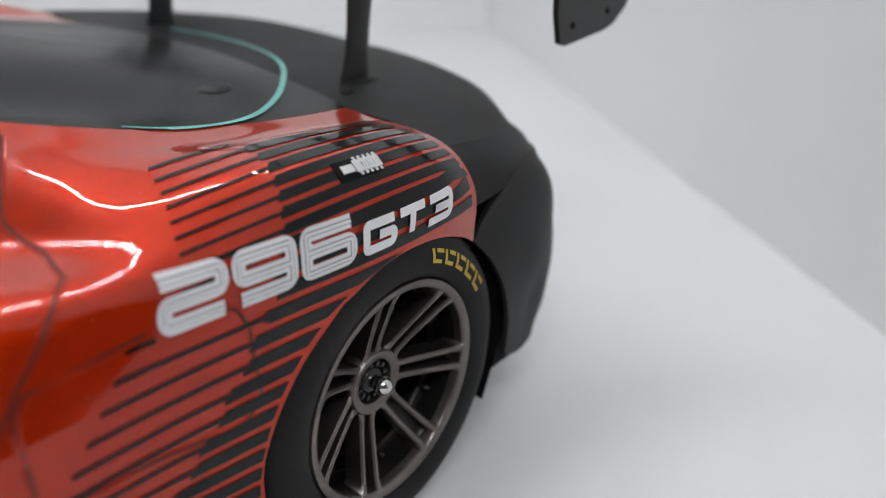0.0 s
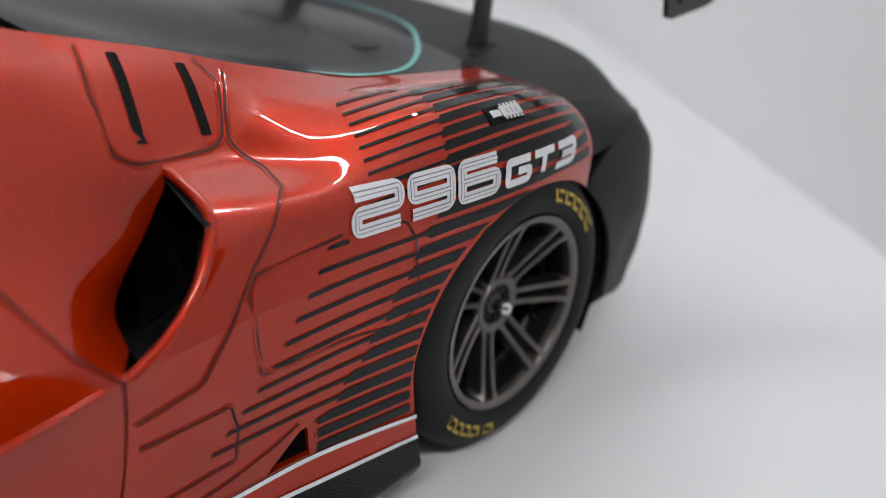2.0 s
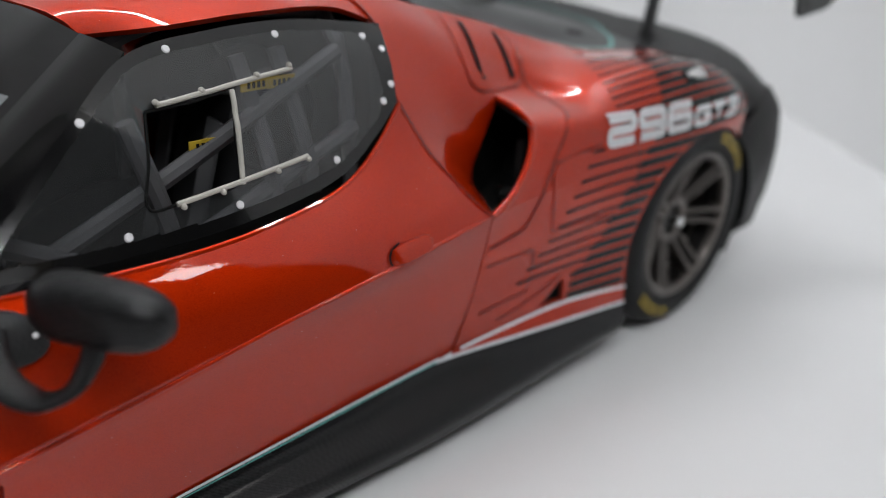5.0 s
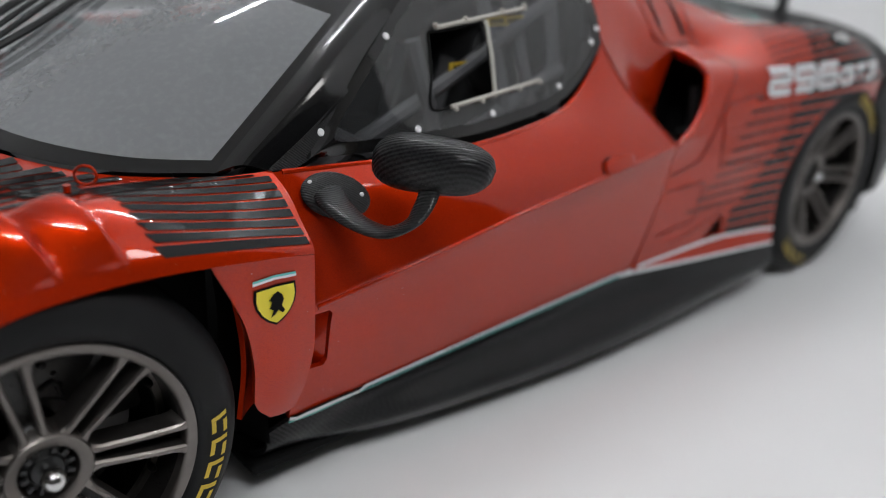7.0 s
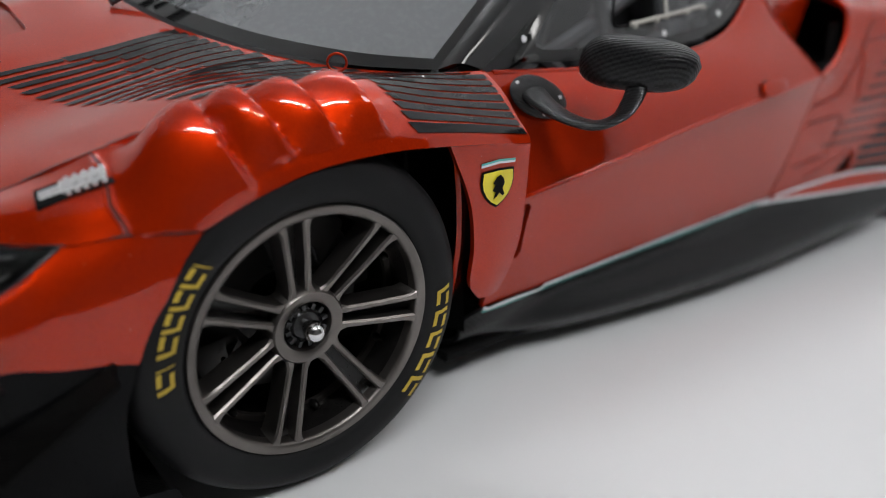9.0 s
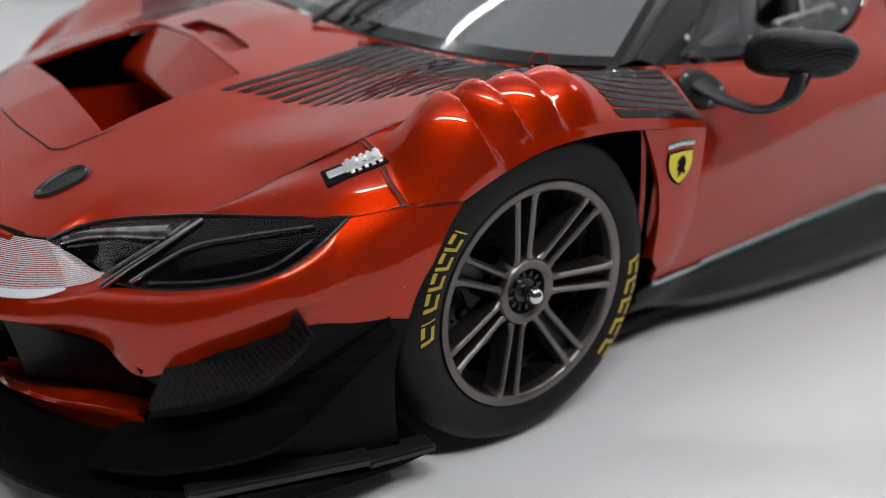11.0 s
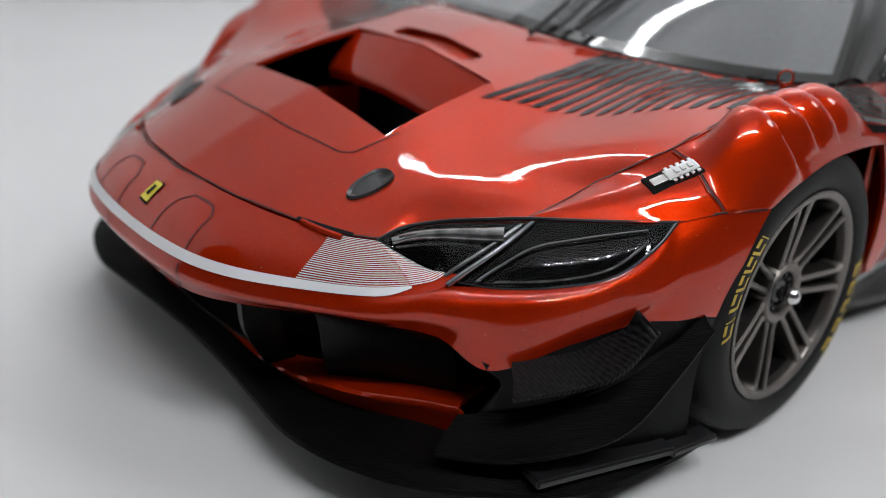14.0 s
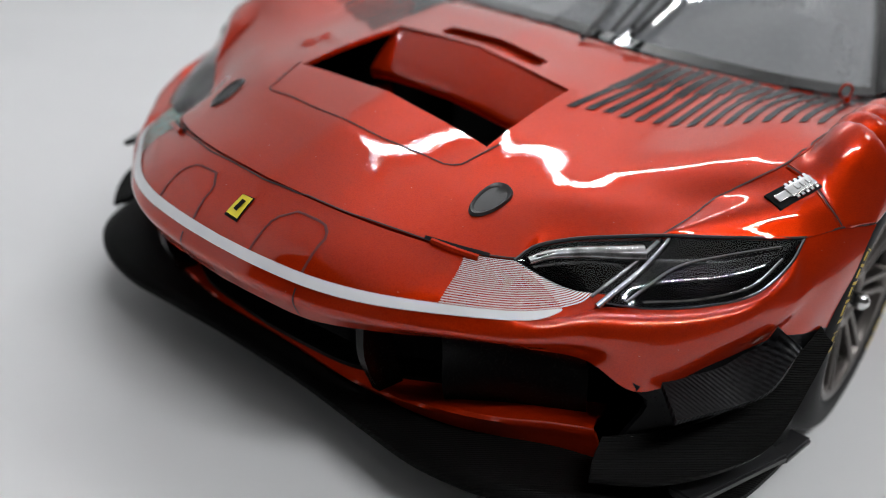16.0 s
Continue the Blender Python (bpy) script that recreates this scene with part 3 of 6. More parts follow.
for s in (-1, 1):
    grid_faces(bm, sided(np.array(rows), s))
bmesh.ops.remove_doubles(bm, verts=bm.verts, dist=1e-4)
under(part("splitter", bm, TAPE, label="black woven front splitter board"), car)
for s in (-1, 1):
    bm = bmesh.new()
    bar(bm, (-0.735, s * 0.883, 0.148), (-0.41, s * 0.955, 0.125), 0.055, 0.02, Vector((0, 0, 1)), bevel=0.005)
    bar(bm, (-0.42, s * 0.957, 0.118), (-0.27, s * 0.965, 0.10), 0.05, 0.018, Vector((0, 0, 1)), bevel=0.005)
    under(part("splitter_fence", bm, BLACK_SATIN, smooth=False, label="satin black strip on the splitter edge"), car)

# painted corner of the nose beside each headlamp: it dips into the lamp's mouth
LAMP_FRONT = [(-0.809, 0.507, 0.504), (-0.765, 0.556, 0.474), (-0.750, 0.605, 0.470), (-0.738, 0.652, 0.480)]
CORNER = loft([[(-0.815, 0.636, 0.444), (-0.808, 0.580, 0.473), (-0.809, 0.507, 0.504)], [(-0.772, 0.661, 0.456), (-0.780, 0.598, 0.470), (-0.809, 0.507, 0.504)], [(-0.738, 0.668, 0.476), (-0.757, 0.610, 0.467), (-0.770, 0.552, 0.474), (-0.809, 0.507, 0.504)]], 24, 8)
for s in (-1, 1):
    panel("nose_corner", [CORNER], RED, s, thick=0.006, label="red hatched corner beside the headlamp", track=False)


# headlamps: a dark bowl under a clear lens, a clear lamp tube along its top and a slanting silver divider
def between(a, b, f, out=0.0):
    return tuple(p + (q - p) * f + out * d for p, q, d in zip(a, b, (-0.5, 0.6, 0.6)))


for s in (-1, 1):
    low = [LAMP_FRONT[0], LAMP_FRONT[1], LAMP_FRONT[2], (-0.752, 0.655, 0.462), (-0.70, 0.728, 0.461), (-0.63, 0.800, 0.471), (-0.54, 0.861, 0.491), (-0.45, 0.886, 0.538), (-0.394, 0.884, 0.574)]
    top = [LAMP_FRONT[0]] + LAMP_TOP[3::-1] + [(-0.50, 0.775, 0.565), (-0.394, 0.884, 0.575)]
    ta, tb = spline(low, 12), spline(top, 12)
    mid = [between(tuple(p), tuple(q), 0.5, 0.012 * math.sin(math.pi * k / 12)) for k, (p, q) in enumerate(zip(ta, tb))]
    lens = loft([low, mid, top], 60, 8)
    bowl = lens.copy()
    deep = np.sin(np.linspace(0, np.pi, bowl.shape[0]))[:, None] * np.sin(np.linspace(0, np.pi, bowl.shape[1]))[None] ** 0.5
    bowl[..., 0] += 0.07 * deep + 0.002
    bowl[..., 1] -= 0.045 * deep
    bowl[..., 2] -= 0.03 * deep + 0.002
    lampob = under(part("headlamp", shell([sided(bowl, s)], 0.006), BLACK_DUCT, label="dark headlamp bowl under a clear lens"), car)

    def lamp_piece(name, pts, radius, material, label="", flat=None, n=10):
        bm = bmesh.new()
        tube(bm, [(x, s * w, z) for x, w, z in pts], radius, n, 36, flat)
        ob = part(name, bm, material, label=label)
        ob.parent = lampob

    lamp_piece("upper_lamp", [(-0.783, 0.520, 0.502), (-0.745, 0.540, 0.511), (-0.70, 0.585, 0.519), (-0.66, 0.645, 0.528), (-0.635, 0.675, 0.532)], (0.010, 0.023), LAMP_TUBE, "clear grey upper lamp tube", 0.75, 14)
    lamp_piece("lamp_stripe", [(-0.775, 0.532, 0.514), (-0.735, 0.556, 0.520), (-0.69, 0.605, 0.530), (-0.650, 0.662, 0.537)], 0.0022, LAMP_SILVER, n=6)
    lamp_piece("tube_shelf", [(-0.780, 0.530, 0.492), (-0.742, 0.556, 0.497), (-0.70, 0.60, 0.505), (-0.675, 0.655, 0.512)], (0.003, 0.004), LAMP_TUBE, n=6)
    lamp_piece("silver_bar", [(-0.764, 0.664, 0.459), (-0.735, 0.674, 0.478), (-0.69, 0.688, 0.505), (-0.635, 0.697, 0.533), (-0.584, 0.697, 0.555)], (0.0065, 0.005), LAMP_SILVER, "thin slanting silver divider")
    lamp_piece("divider_edge", [(-0.755, 0.645, 0.468), (-0.72, 0.658, 0.490), (-0.67, 0.672, 0.516), (-0.60, 0.684, 0.549)], (0.004, 0.006), LAMP_TUBE)
    lamp_piece("reflector_edge", [(-0.725, 0.700, 0.470), (-0.685, 0.715, 0.494), (-0.625, 0.740, 0.526), (-0.55, 0.790, 0.545), (-0.45, 0.862, 0.564)], (0.0035, 0.0025), LAMP_SILVER, "bright edge of the reflector", n=8)
    lamp_piece("inner_rim", [(-0.70, 0.722, 0.470), (-0.62, 0.795, 0.480), (-0.535, 0.853, 0.503), (-0.46, 0.874, 0.545)], 0.003, LAMP_TUBE, n=6)
    ob = part("lens", shell([sided(lens, s)], 0.0), LENS, label="clear glossy headlamp lens")
    ob.visible_shadow = False
    ob.parent = lampob
    lamp_piece("lens_rim", [(x, w + 0.0015, z) for x, w, z in low[3:]], 0.0032, LAMP_SILVER, n=6)
    lamp_piece("seal", [(x, w, z + 0.001) for x, w, z in top], 0.0035, BLACK_SATIN, n=6)

for s in (-1, 1):
    bm = bmesh.new()
    box(bm, (-0.70, min(s * 0.40, s * 0.60), 0.29), (-0.40, max(s * 0.40, s * 0.60), 0.44))
    under(part("lamp_housing", bm, DARK, smooth=False), car)

# front fenders
WEDGE = loft([[(-0.583, 0.680, 0.558), (-0.50, 0.777, 0.567), (-0.393, 0.885, 0.577), (-0.302, 0.928, 0.591)], [(-0.580, 0.682, 0.561), (-0.46, 0.765, 0.603), (-0.37, 0.845, 0.628), (-0.303, 0.89, 0.635)], [(-0.582, 0.681, 0.559), (-0.505, 0.700, 0.584), (-0.43, 0.713, 0.612), (-0.36, 0.757, 0.648), (-0.305, 0.793, 0.68)]], 20, 6)
FENDER = [
    [(-0.203, 0.967, 0.589), (-0.10, 0.97, 0.63), (0.0, 0.97, 0.654), (0.15, 0.968, 0.66), (0.3, 0.967, 0.648), (0.492, 0.967, 0.624)],
    [(-0.25, 0.950, 0.5895), (-0.11, 0.957, 0.655), (0.0, 0.955, 0.682), (0.15, 0.953, 0.69), (0.3, 0.95, 0.675), (0.495, 0.957, 0.636)],
    [(-0.301, 0.928, 0.5915), (-0.14, 0.905, 0.70), (0.0, 0.90, 0.735), (0.15, 0.90, 0.74), (0.3, 0.89, 0.715), (0.50, 0.915, 0.662)],
    [(-0.303, 0.88, 0.64), (-0.18, 0.86, 0.728), (0.0, 0.855, 0.757), (0.15, 0.85, 0.76), (0.3, 0.835, 0.742), (0.505, 0.855, 0.705)],
    [(-0.304, 0.795, 0.681), (-0.10, 0.817, 0.736), (0.05, 0.818, 0.747), (0.15, 0.815, 0.753), (0.30, 0.805, 0.745), (0.503, 0.80, 0.733)],
]
EMBLEM_PANEL = loft([[(0.29, 0.957, 0.648), (0.345, 0.966, 0.52), (0.362, 0.966, 0.42), (0.365, 0.96, 0.335), (0.40, 0.95, 0.292)], [(0.40, 0.967, 0.637), (0.42, 0.972, 0.51), (0.43, 0.97, 0.42), (0.422, 0.964, 0.335), (0.43, 0.95, 0.289)], [(0.492, 0.966, 0.622), (0.492, 0.967, 0.51), (0.49, 0.965, 0.42), (0.475, 0.958, 0.345), (0.458, 0.948, 0.294)]], 24, 6)
FENDER_GRID = loft(FENDER, 150, 8)
TEETH = ((-0.30, -0.147, 0.044), (-0.147, -0.065, 0.038), (-0.065, 0.022, 0.034), (0.022, 0.120, 0.030))
lifted = FENDER_GRID.copy()
for i in range(1, FENDER_GRID.shape[0] - 1):
    for j in range(1, FENDER_GRID.shape[1] - 1):
        x, w, z = FENDER_GRID[i, j]
        lean = x - 0.45 * (w - 0.905) * min(1.0, max(0.0, (x + 0.25) / 0.15))
        for k, (a, b, high) in enumerate(TEETH):
            lane = (w - 0.812) / ((0.970 if k == 0 else 0.957) - 0.812)
            if a < lean <= b + 0.014 and 0 < lane < 1:
                f = (lean - a) / (b - a)
                up = math.sin(f * math.pi / 2) ** 1.2 if f <= 1 else max(0.0, 1 - (lean - b) / 0.014) ** 0.8
                n = np.cross(FENDER_GRID[i + 1, j] - FENDER_GRID[i - 1, j], FENDER_GRID[i, j + 1] - FENDER_GRID[i, j - 1])
                n /= np.linalg.norm(n) * (1 if n[2] > 0 else -1)
                lifted[i, j] = FENDER_GRID[i, j] + n * high * up * math.sin(math.pi * lane) ** 0.7
                break
for s in (-1, 1):
    panel("fender_wedge", [WEDGE], RED, s, label="red fender wedge beside the headlamp")
    panel("front_fender", [lifted], RED, s, label="red front fender with raised louvre ribs")
    panel("emblem_panel", [EMBLEM_PANEL], RED, s, label="red flank panel behind the front wheel")
    bm = bmesh.new()
    grid_faces(bm, sided(loft([[(0.492, 0.966, 0.622), (0.492, 0.967, 0.51), (0.49, 0.965, 0.42), (0.475, 0.958, 0.345), (0.458, 0.948, 0.294)], [(0.50, 0.88, 0.622), (0.50, 0.87, 0.51), (0.495, 0.86, 0.42), (0.48, 0.85, 0.33), (0.46, 0.85, 0.275)]], 12, 2), s))
    under(part("flank_return", bm, RED), car)
    # dark wheel well with a red inner wall
    bm = bmesh.new()
    grid_faces(bm, sided(loft([[(-0.40, 0.62, 0.1), (-0.40, 0.62, 0.5), (-0.2, 0.62, 0.70), (0.15, 0.62, 0.72), (0.40, 0.62, 0.62), (0.46, 0.62, 0.4), (0.44, 0.62, 0.08)], [(-0.36, 0.94, 0.1), (-0.33, 0.945, 0.38), (-0.21, 0.955, 0.58), (0.0, 0.96, 0.65), (0.25, 0.95, 0.645), (0.43, 0.82, 0.60), (0.46, 0.80, 0.45), (0.45, 0.86, 0.15)]], 40, 3), s))
    grid_faces(bm, sided(loft([[(-0.40, 0.62, 0.1), (0.44, 0.62, 0.08)], [(-0.40, 0.62, 0.6), (0.44, 0.62, 0.6)]], 8, 2), s))
    under(part("wheel_well", bm, DARK), car)
    bm = shell([sided(loft([[(0.335, 0.925, 0.63), (0.365, 0.915, 0.50), (0.375, 0.91, 0.40), (0.36, 0.91, 0.28)], [(0.385, 0.885, 0.63), (0.405, 0.875, 0.50), (0.41, 0.87, 0.40), (0.40, 0.87, 0.27)], [(0.45, 0.84, 0.62), (0.455, 0.835, 0.50), (0.455, 0.83, 0.40), (0.45, 0.83, 0.26)]], 14, 4), s)], 0.01)
    under(part("inner_flank", bm, RED, label="red inner wall of the front wheel arch"), car)


# doors
DOOR = [
    [(0.49, 0.868, 0.206), (0.75, 0.868, 0.214), (1.0, 0.866, 0.222), (1.3, 0.864, 0.231), (1.65, 0.868, 0.245)],
    [(0.50, 0.893, 0.33), (0.8, 0.893, 0.345), (1.1, 0.888, 0.36), (1.4, 0.886, 0.375), (1.69, 0.888, 0.40)],
    [(0.50, 0.905, 0.42), (0.8, 0.912, 0.46), (1.1, 0.915, 0.50), (1.4, 0.915, 0.535), (1.705, 0.905, 0.55)],
    [(0.50, 0.918, 0.475), (0.8, 0.93, 0.52), (1.1, 0.938, 0.568), (1.4, 0.943, 0.605), (1.70, 0.922, 0.628)],
]
DOOR_UP = [
    DOOR[3],
    [(0.50, 0.885, 0.56), (0.8, 0.905, 0.60), (1.1, 0.91, 0.63), (1.4, 0.91, 0.655), (1.655, 0.89, 0.675)],
    [(0.495, 0.84, 0.66), (0.8, 0.86, 0.675), (1.1, 0.862, 0.69), (1.38, 0.855, 0.715), (1.60, 0.80, 0.77)],
    [(0.495, 0.805, 0.732), (0.62, 0.805, 0.722), (0.87, 0.828, 0.713), (1.1, 0.833, 0.72), (1.35, 0.805, 0.752), (1.48, 0.765, 0.815), (1.565, 0.727, 0.875)],
]
PILLAR = [
    [(1.565, 0.525, 1.092), (1.70, 0.515, 1.07), (1.83, 0.505, 1.035)],
    [(1.60, 0.603, 1.02), (1.72, 0.595, 1.005), (1.85, 0.585, 0.975)],
    [(1.565, 0.727, 0.875), (1.74, 0.685, 0.875), (1.928, 0.702, 0.83)],
    [(1.60, 0.80, 0.77), (1.75, 0.735, 0.775), (1.885, 0.722, 0.765)],
    [(1.655, 0.89, 0.675), (1.71, 0.83, 0.68), (1.77, 0.785, 0.665)],
    [(1.70, 0.922, 0.628), (1.72, 0.895, 0.630), (1.75, 0.855, 0.628)],
]
QUARTER_LOW = [
    [(1.665, 0.868, 0.245), (1.9, 0.89, 0.262), (2.05, 0.905, 0.267), (2.2, 0.93, 0.263), (2.31, 0.95, 0.255)],
    [(1.695, 0.888, 0.40), (1.9, 0.905, 0.40), (2.1, 0.922, 0.40), (2.305, 0.951, 0.40)],
    [(1.71, 0.905, 0.55), (1.944, 0.926, 0.53), (2.15, 0.932, 0.535), (2.385, 0.952, 0.54)],
    [(1.705, 0.923, 0.628), (1.80, 0.918, 0.632), (1.95, 0.92, 0.64), (2.2, 0.928, 0.64), (2.38, 0.942, 0.637), (2.50, 0.953, 0.632)],
]
QUARTER_TOP = [
    [(1.705, 0.923, 0.628), (1.80, 0.918, 0.632), (1.95, 0.92, 0.64), (2.2, 0.928, 0.64), (2.38, 0.942, 0.637), (2.50, 0.953, 0.632), (2.58, 0.955, 0.662), (2.66, 0.955, 0.675), (2.77, 0.95, 0.665), (2.87, 0.94, 0.63), (2.92, 0.932, 0.60)],
    [(1.835, 0.90, 0.69), (1.94, 0.888, 0.728), (2.159, 0.914, 0.71), (2.40, 0.936, 0.73), (2.66, 0.95, 0.758), (2.81, 0.946, 0.752), (2.925, 0.928, 0.71)],
    [(1.922, 0.838, 0.79), (2.0, 0.85, 0.79), (2.18, 0.884, 0.785), (2.42, 0.905, 0.815), (2.60, 0.918, 0.82), (2.80, 0.91, 0.80), (2.93, 0.893, 0.76)],
    [(1.93, 0.705, 0.83), (2.08, 0.70, 0.822), (2.2, 0.778, 0.830), (2.45, 0.852, 0.869), (2.58, 0.868, 0.862), (2.78, 0.86, 0.835), (2.935, 0.84, 0.79)],
    [(1.89, 0.64, 0.91), (2.05, 0.635, 0.884), (2.2, 0.675, 0.868), (2.45, 0.765, 0.880), (2.6, 0.78, 0.872), (2.78, 0.765, 0.845), (2.94, 0.745, 0.805)],
    [(1.85, 0.585, 0.975), (2.05, 0.575, 0.945), (2.2, 0.59, 0.905), (2.45, 0.66, 0.868), (2.6, 0.67, 0.852), (2.78, 0.66, 0.83), (2.94, 0.63, 0.805)],
    [(1.83, 0.505, 1.035), (2.05, 0.525, 0.98), (2.2, 0.545, 0.935), (2.42, 0.575, 0.882), (2.6, 0.585, 0.855), (2.78, 0.575, 0.832), (2.94, 0.545, 0.81)],
]
low_door, up_door = loft(DOOR, 50, 5), loft(DOOR_UP, 50, 6)
notch = ([(1.965, 0.272), (2.06, 0.272), (2.05, 0.345), (2.035, 0.345)], 1)
for s in (-1, 1):
    panel("door", [low_door, up_door], RED, s, holes=[([(0.503, 0.328), (0.560, 0.322), (0.570, 0.334), (0.570, 0.452), (0.560, 0.463), (0.503, 0.463)], 1)], label="red metallic door with a sharp waist crease")
    bm = bmesh.new()
    grid_faces(bm, sided(loft([[(0.498, 0.830, 0.31), (0.498, 0.835, 0.475)], [(0.54, 0.855, 0.31), (0.54, 0.860, 0.475)], [(0.578, 0.886, 0.31), (0.578, 0.904, 0.475)]], 6, 3), s))
    under(part("flank_outlet", bm, RED, label="red recessed air outlet behind the flank panel"), car)
    panel("rear_pillar", [loft(PILLAR, 24, 6)], RED, s, label="red rear pillar that dips into the side scoop")
    panel("rear_quarter", [loft(QUARTER_LOW, 40, 6), loft(QUARTER_TOP, 60, 5)], RED, s, holes=[notch], label="red rear quarter with black printed stripes")
    bm = bmesh.new()
    grid_faces(bm, sided(loft([[(1.85, 0.70, 0.80), (1.86, 0.70, 0.70), (1.83, 0.74, 0.58)], [(2.06, 0.62, 0.80), (2.06, 0.62, 0.70), (2.02, 0.66, 0.55)], [(2.06, 0.80, 0.77), (2.06, 0.83, 0.70), (2.0, 0.88, 0.56)], [(1.93, 0.83, 0.785), (1.845, 0.885, 0.69), (1.76, 0.90, 0.622)]], 10, 4), s))
    grid_faces(bm, sided(loft([[(1.75, 0.905, 0.615), (2.0, 0.89, 0.55)], [(1.80, 0.72, 0.565), (2.06, 0.62, 0.55)]], 4, 3), s))
    grid_faces(bm, sided(loft([[(1.92, 0.70, 0.825), (1.90, 0.855, 0.79)], [(2.06, 0.62, 0.78), (2.06, 0.80, 0.77)]], 4, 3), s))
    box(bm, (1.74, s * 0.30, 0.10), (2.28, s * 0.80, 0.545))
    box(bm, (1.92, s * 0.30, 0.545), (2.28, s * 0.66, 0.80))
    scoop = under(part("side_scoop", bm, DARK, label="black inside of the side air scoop"), car)
    bm = bmesh.new()
    bar(bm, (1.935, s * 0.80, 0.74), (1.885, s * 0.845, 0.625), 0.014, 0.03, Vector((0, 1, 0)), bevel=0.004)
    bar(bm, (1.885, s * 0.845, 0.625), (1.855, s * 0.81, 0.61), 0.014, 0.03, Vector((0, 1, 0)), bevel=0.004)
    ob = part("scoop_vane", bm, DARK)
    ob.parent = scoop
    bm = bmesh.new()
    tube(bm, [(1.715, s * 0.915, 0.622), (1.78, s * 0.908, 0.652), (1.838, s * 0.893, 0.69), (1.885, s * 0.872, 0.74), (1.924, s * 0.833, 0.788), (1.932, s * 0.77, 0.816), (1.932, s * 0.71, 0.828)], 0.010, 10, 40)
    ob = part("scoop_lip", bm, RED)
    ob.parent = scoop
    # side skirt: concave above, flared below
    SK0 = [(0.45, 0.845, 0.165), (0.49, 0.866, 0.196), (0.75, 0.866, 0.204), (1.0, 0.864, 0.211), (1.3, 0.862, 0.22), (1.6, 0.864, 0.232), (1.8, 0.89, 0.222), (2.05, 0.925, 0.212), (2.31, 0.958, 0.200)]
    SK1 = [(0.45, 0.84, 0.12), (0.55, 0.860, 0.15), (0.75, 0.852, 0.165), (1.0, 0.855, 0.168), (1.3, 0.862, 0.172), (1.6, 0.875, 0.182), (1.85, 0.915, 0.178), (2.05, 0.945, 0.168), (2.31, 0.972, 0.16)]
    SK2 = [(0.44, 0.80, 0.085), (0.55, 0.835, 0.10), (0.75, 0.885, 0.112), (1.0, 0.918, 0.113), (1.3, 0.94, 0.113), (1.6, 0.955, 0.12), (1.85, 0.965, 0.124), (2.05, 0.970, 0.130), (2.31, 0.977, 0.138)]
    SK3 = [(0.44, 0.73, 0.062), (0.55, 0.775, 0.06), (0.75, 0.85, 0.06), (1.0, 0.895, 0.06), (1.3, 0.93, 0.06), (1.6, 0.945, 0.06), (1.85, 0.950, 0.072), (2.05, 0.955, 0.086), (2.31, 0.962, 0.102)]
    panel("side_skirt", [loft([SK0, SK1, SK2, SK3], 70, 5)], TWILL, s, label="black woven side skirt with a flared lower edge")
    band = [(1.60, 0.8655, 0.235), (1.68, 0.871, 0.244), (1.9, 0.892, 0.259), (2.05, 0.907, 0.264), (2.2, 0.932, 0.26), (2.312, 0.952, 0.252)]
    low = [(1.60, 0.8645, 0.232), (1.68, 0.873, 0.230), (1.85, 0.897, 0.222), (2.05, 0.925, 0.214), (2.2, 0.944, 0.208), (2.312, 0.958, 0.202)]
    panel("skirt_band", [loft([band, low], 30, 4)], RED, s, label="red band above the skirt between white lines")

# roof, windscreen and pillars
ROOF = [
    [(0.93, 0.545, 1.058), (1.05, 0.585, 1.068), (1.3, 0.58, 1.078), (1.5, 0.565, 1.068), (1.61, 0.585, 1.03)],
    [(0.91, 0.50, 1.085), (1.05, 0.52, 1.10), (1.3, 0.515, 1.11), (1.5, 0.505, 1.10), (1.70, 0.50, 1.075)],
    [(0.84, 0.35, 1.107), (1.05, 0.36, 1.135), (1.3, 0.36, 1.145), (1.5, 0.355, 1.135), (1.76, 0.35, 1.09)],
    [(0.78, 0, 1.122), (1.05, 0, 1.155), (1.3, 0, 1.165), (1.5, 0, 1.155), (1.80, 0, 1.10)],
]
roof = panel("roof", both(loft(ROOF, 40, 5)), RED, 0, label="red metallic roof")
SCREEN_LOW = [(0.40, 0.772, 0.738), (0.235, 0.69, 0.748), (0.11, 0.53, 0.762), (0.04, 0.28, 0.778), (0.01, 0, 0.788)]
SCREEN_MID = [(0.665, 0.672, 0.905), (0.53, 0.56, 0.935), (0.455, 0.40, 0.955), (0.41, 0.2, 0.972), (0.395, 0, 0.98)]
SCREEN_TOP = [(0.93, 0.545, 1.060), (0.89, 0.47, 1.088), (0.84, 0.34, 1.106), (0.80, 0.17, 1.117), (0.785, 0, 1.121)]
BODY_END = len(SKIN_FACES)
screen_grid = loft([SCREEN_LOW, SCREEN_MID, SCREEN_TOP], 110, 40)
SCREEN_HALVES = both(screen_grid)


def clear_part(u, v):
    return u > 0.03 and 0.045 < v < 0.73


